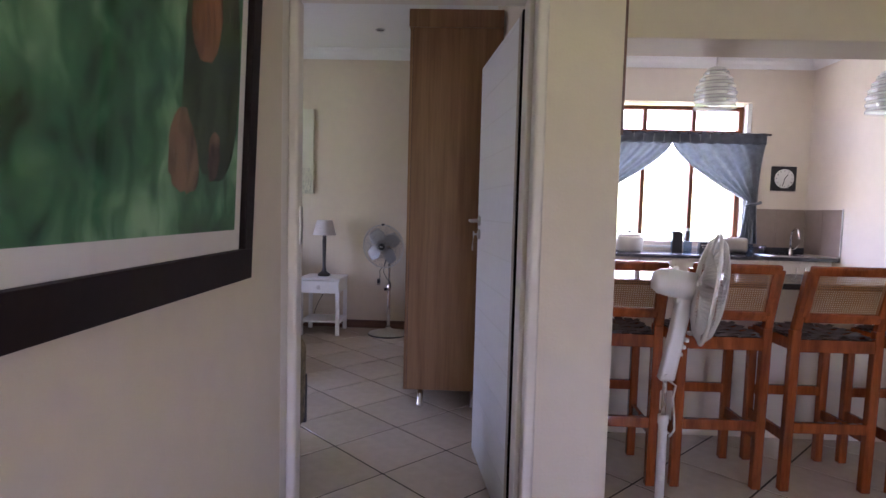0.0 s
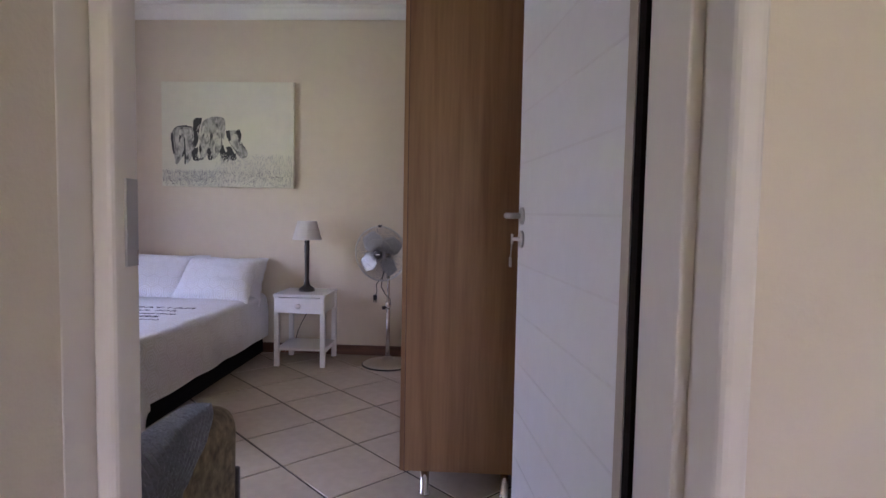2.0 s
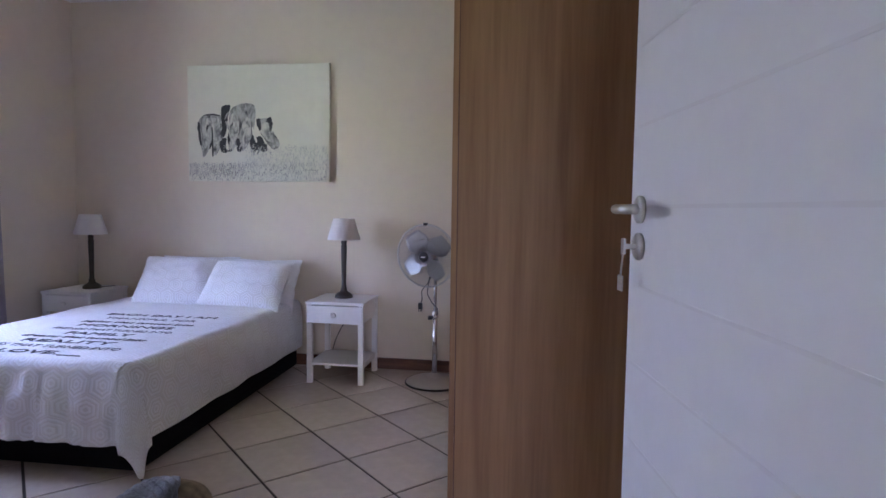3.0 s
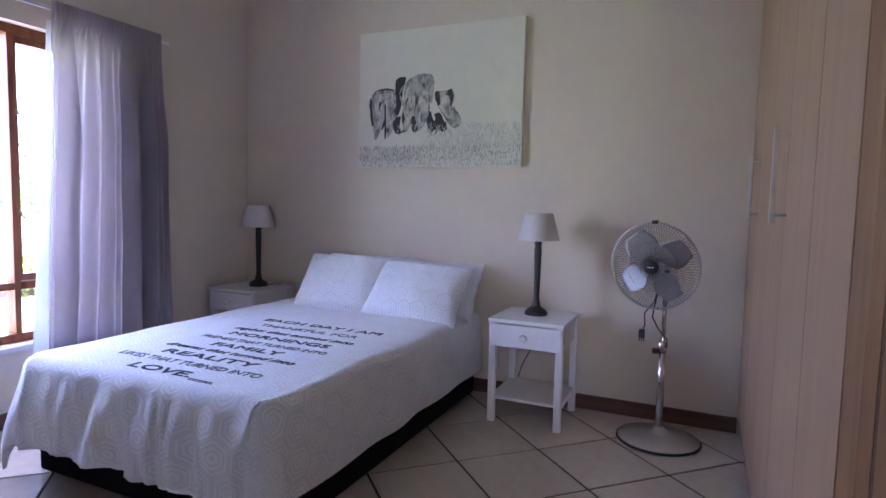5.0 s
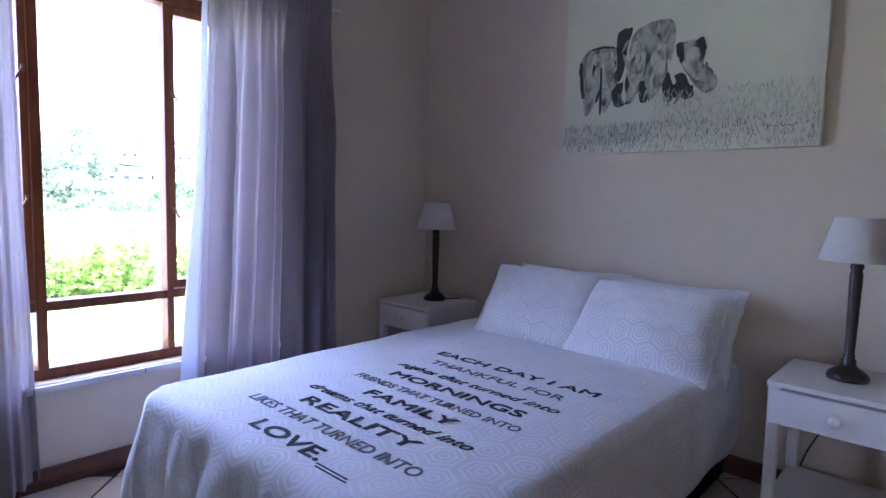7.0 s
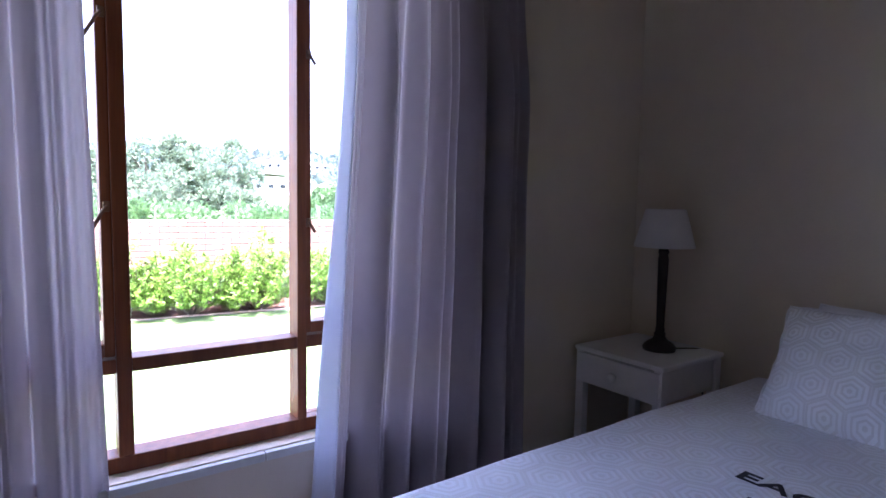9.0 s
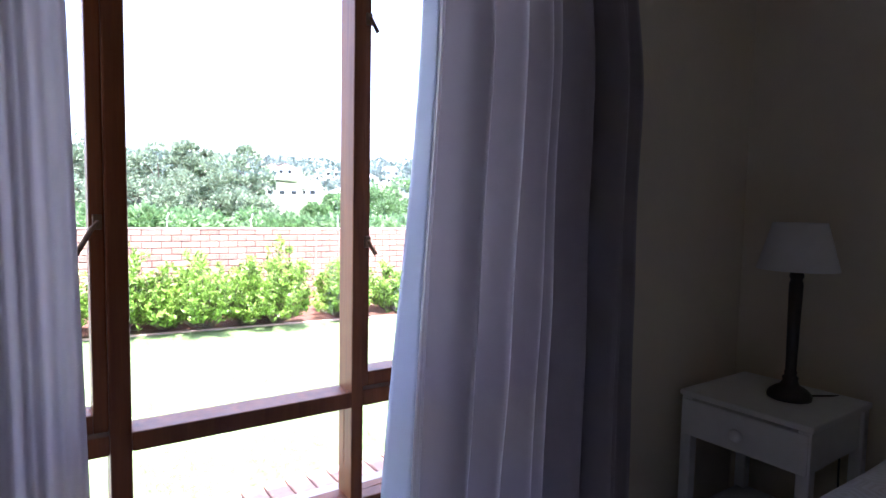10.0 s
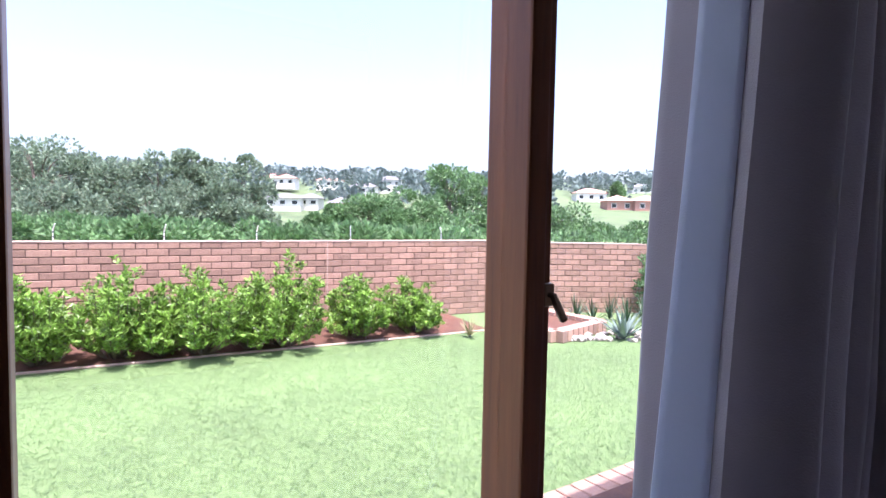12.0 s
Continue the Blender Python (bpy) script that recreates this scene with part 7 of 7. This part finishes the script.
# ---- floor tiles ----
def floor_tiles():
    """Ceramic tiles laid at 45 degrees; those along the walk are pieces of their own."""
    floor = tagged(new("floor"), "glossy beige ceramic floor tiles laid diagonally with dark grout", "floor", kind="structure")
    h = 0.303
    s = h * math.sqrt(2) - 0.0115
    bm = box(-s / 2, s / 2, -s / 2, s / 2, -0.008, 0.0, 0.0015, segments=1)
    bm.transform(Matrix.Rotation(radians(45), 4, "Z"))
    me = bpy.data.meshes.new("tile")
    bm.to_mesh(me)
    bm.free()
    me.materials.append(TILE)
    spots = []
    for i in range(-40, 41):
        for j in range(-40, 41):
            x, y = -0.66 + (i - j) * h, 3.945 + (i + j) * h
            if WEST - 0.1 < x < EAST + 0.1 and -2.6 < y < KNORTH + 0.1:
                spots.append((x, y))
    def cut(x, y):
        """The planes (point, kept side) that trim a tile at the walls."""
        planes = []
        for v, far, n in ((x, WEST - 0.1, (1, 0, 0)), (-x, -EAST - 0.1, (-1, 0, 0)), (y, -2.7, (0, 1, 0)), (-y, -KNORTH - 0.1, (0, -1, 0))):
            if v - h < far:
                planes.append((Vector(n) * far, Vector(n)))
        if y < 2.05 and x - h < -0.75 and y - h < 1.95:
            planes.append((Vector((-0.75, 0, 0)), Vector((1, 0, 0))))
        elif x < -0.75 and y - h < 2.05:
            planes.append((Vector((0, 2.05, 0)), Vector((0, 1, 0))))
        return planes

    whole = [p for p in spots if not cut(*p)]
    near = [p for p in whole if p[1] > 0.8 and p[0] < 3.0]
    near.sort(key=lambda p: (p[0] > 0.5, p[1]))
    for x, y in near[:300]:
        ob = new("tile", me)
        ob.parent, ob.location = floor, (x, y, 0)
    vs, fs = [], []
    single = set(near[:300])
    for x, y in spots:
        if (x, y) in single:
            continue
        t2 = bmesh.new()
        t2.from_mesh(me)
        t2.transform(Matrix.Translation((x, y, 0)))
        for co, no in cut(x, y):
            bmesh.ops.bisect_plane(t2, geom=t2.verts[:] + t2.edges[:] + t2.faces[:], plane_co=co, plane_no=no, clear_inner=True)
        t2.verts.index_update()
        k = len(vs)
        vs += [tuple(v.co) for v in t2.verts]
        fs += [tuple(k + v.index for v in f.verts) for f in t2.faces]
        t2.free()
    rest = bpy.data.meshes.new("tiles")
    rest.from_pydata(vs, [], fs)
    tagged(part("tiles", rest, TILE, floor), kind="stuff")


floor_tiles()
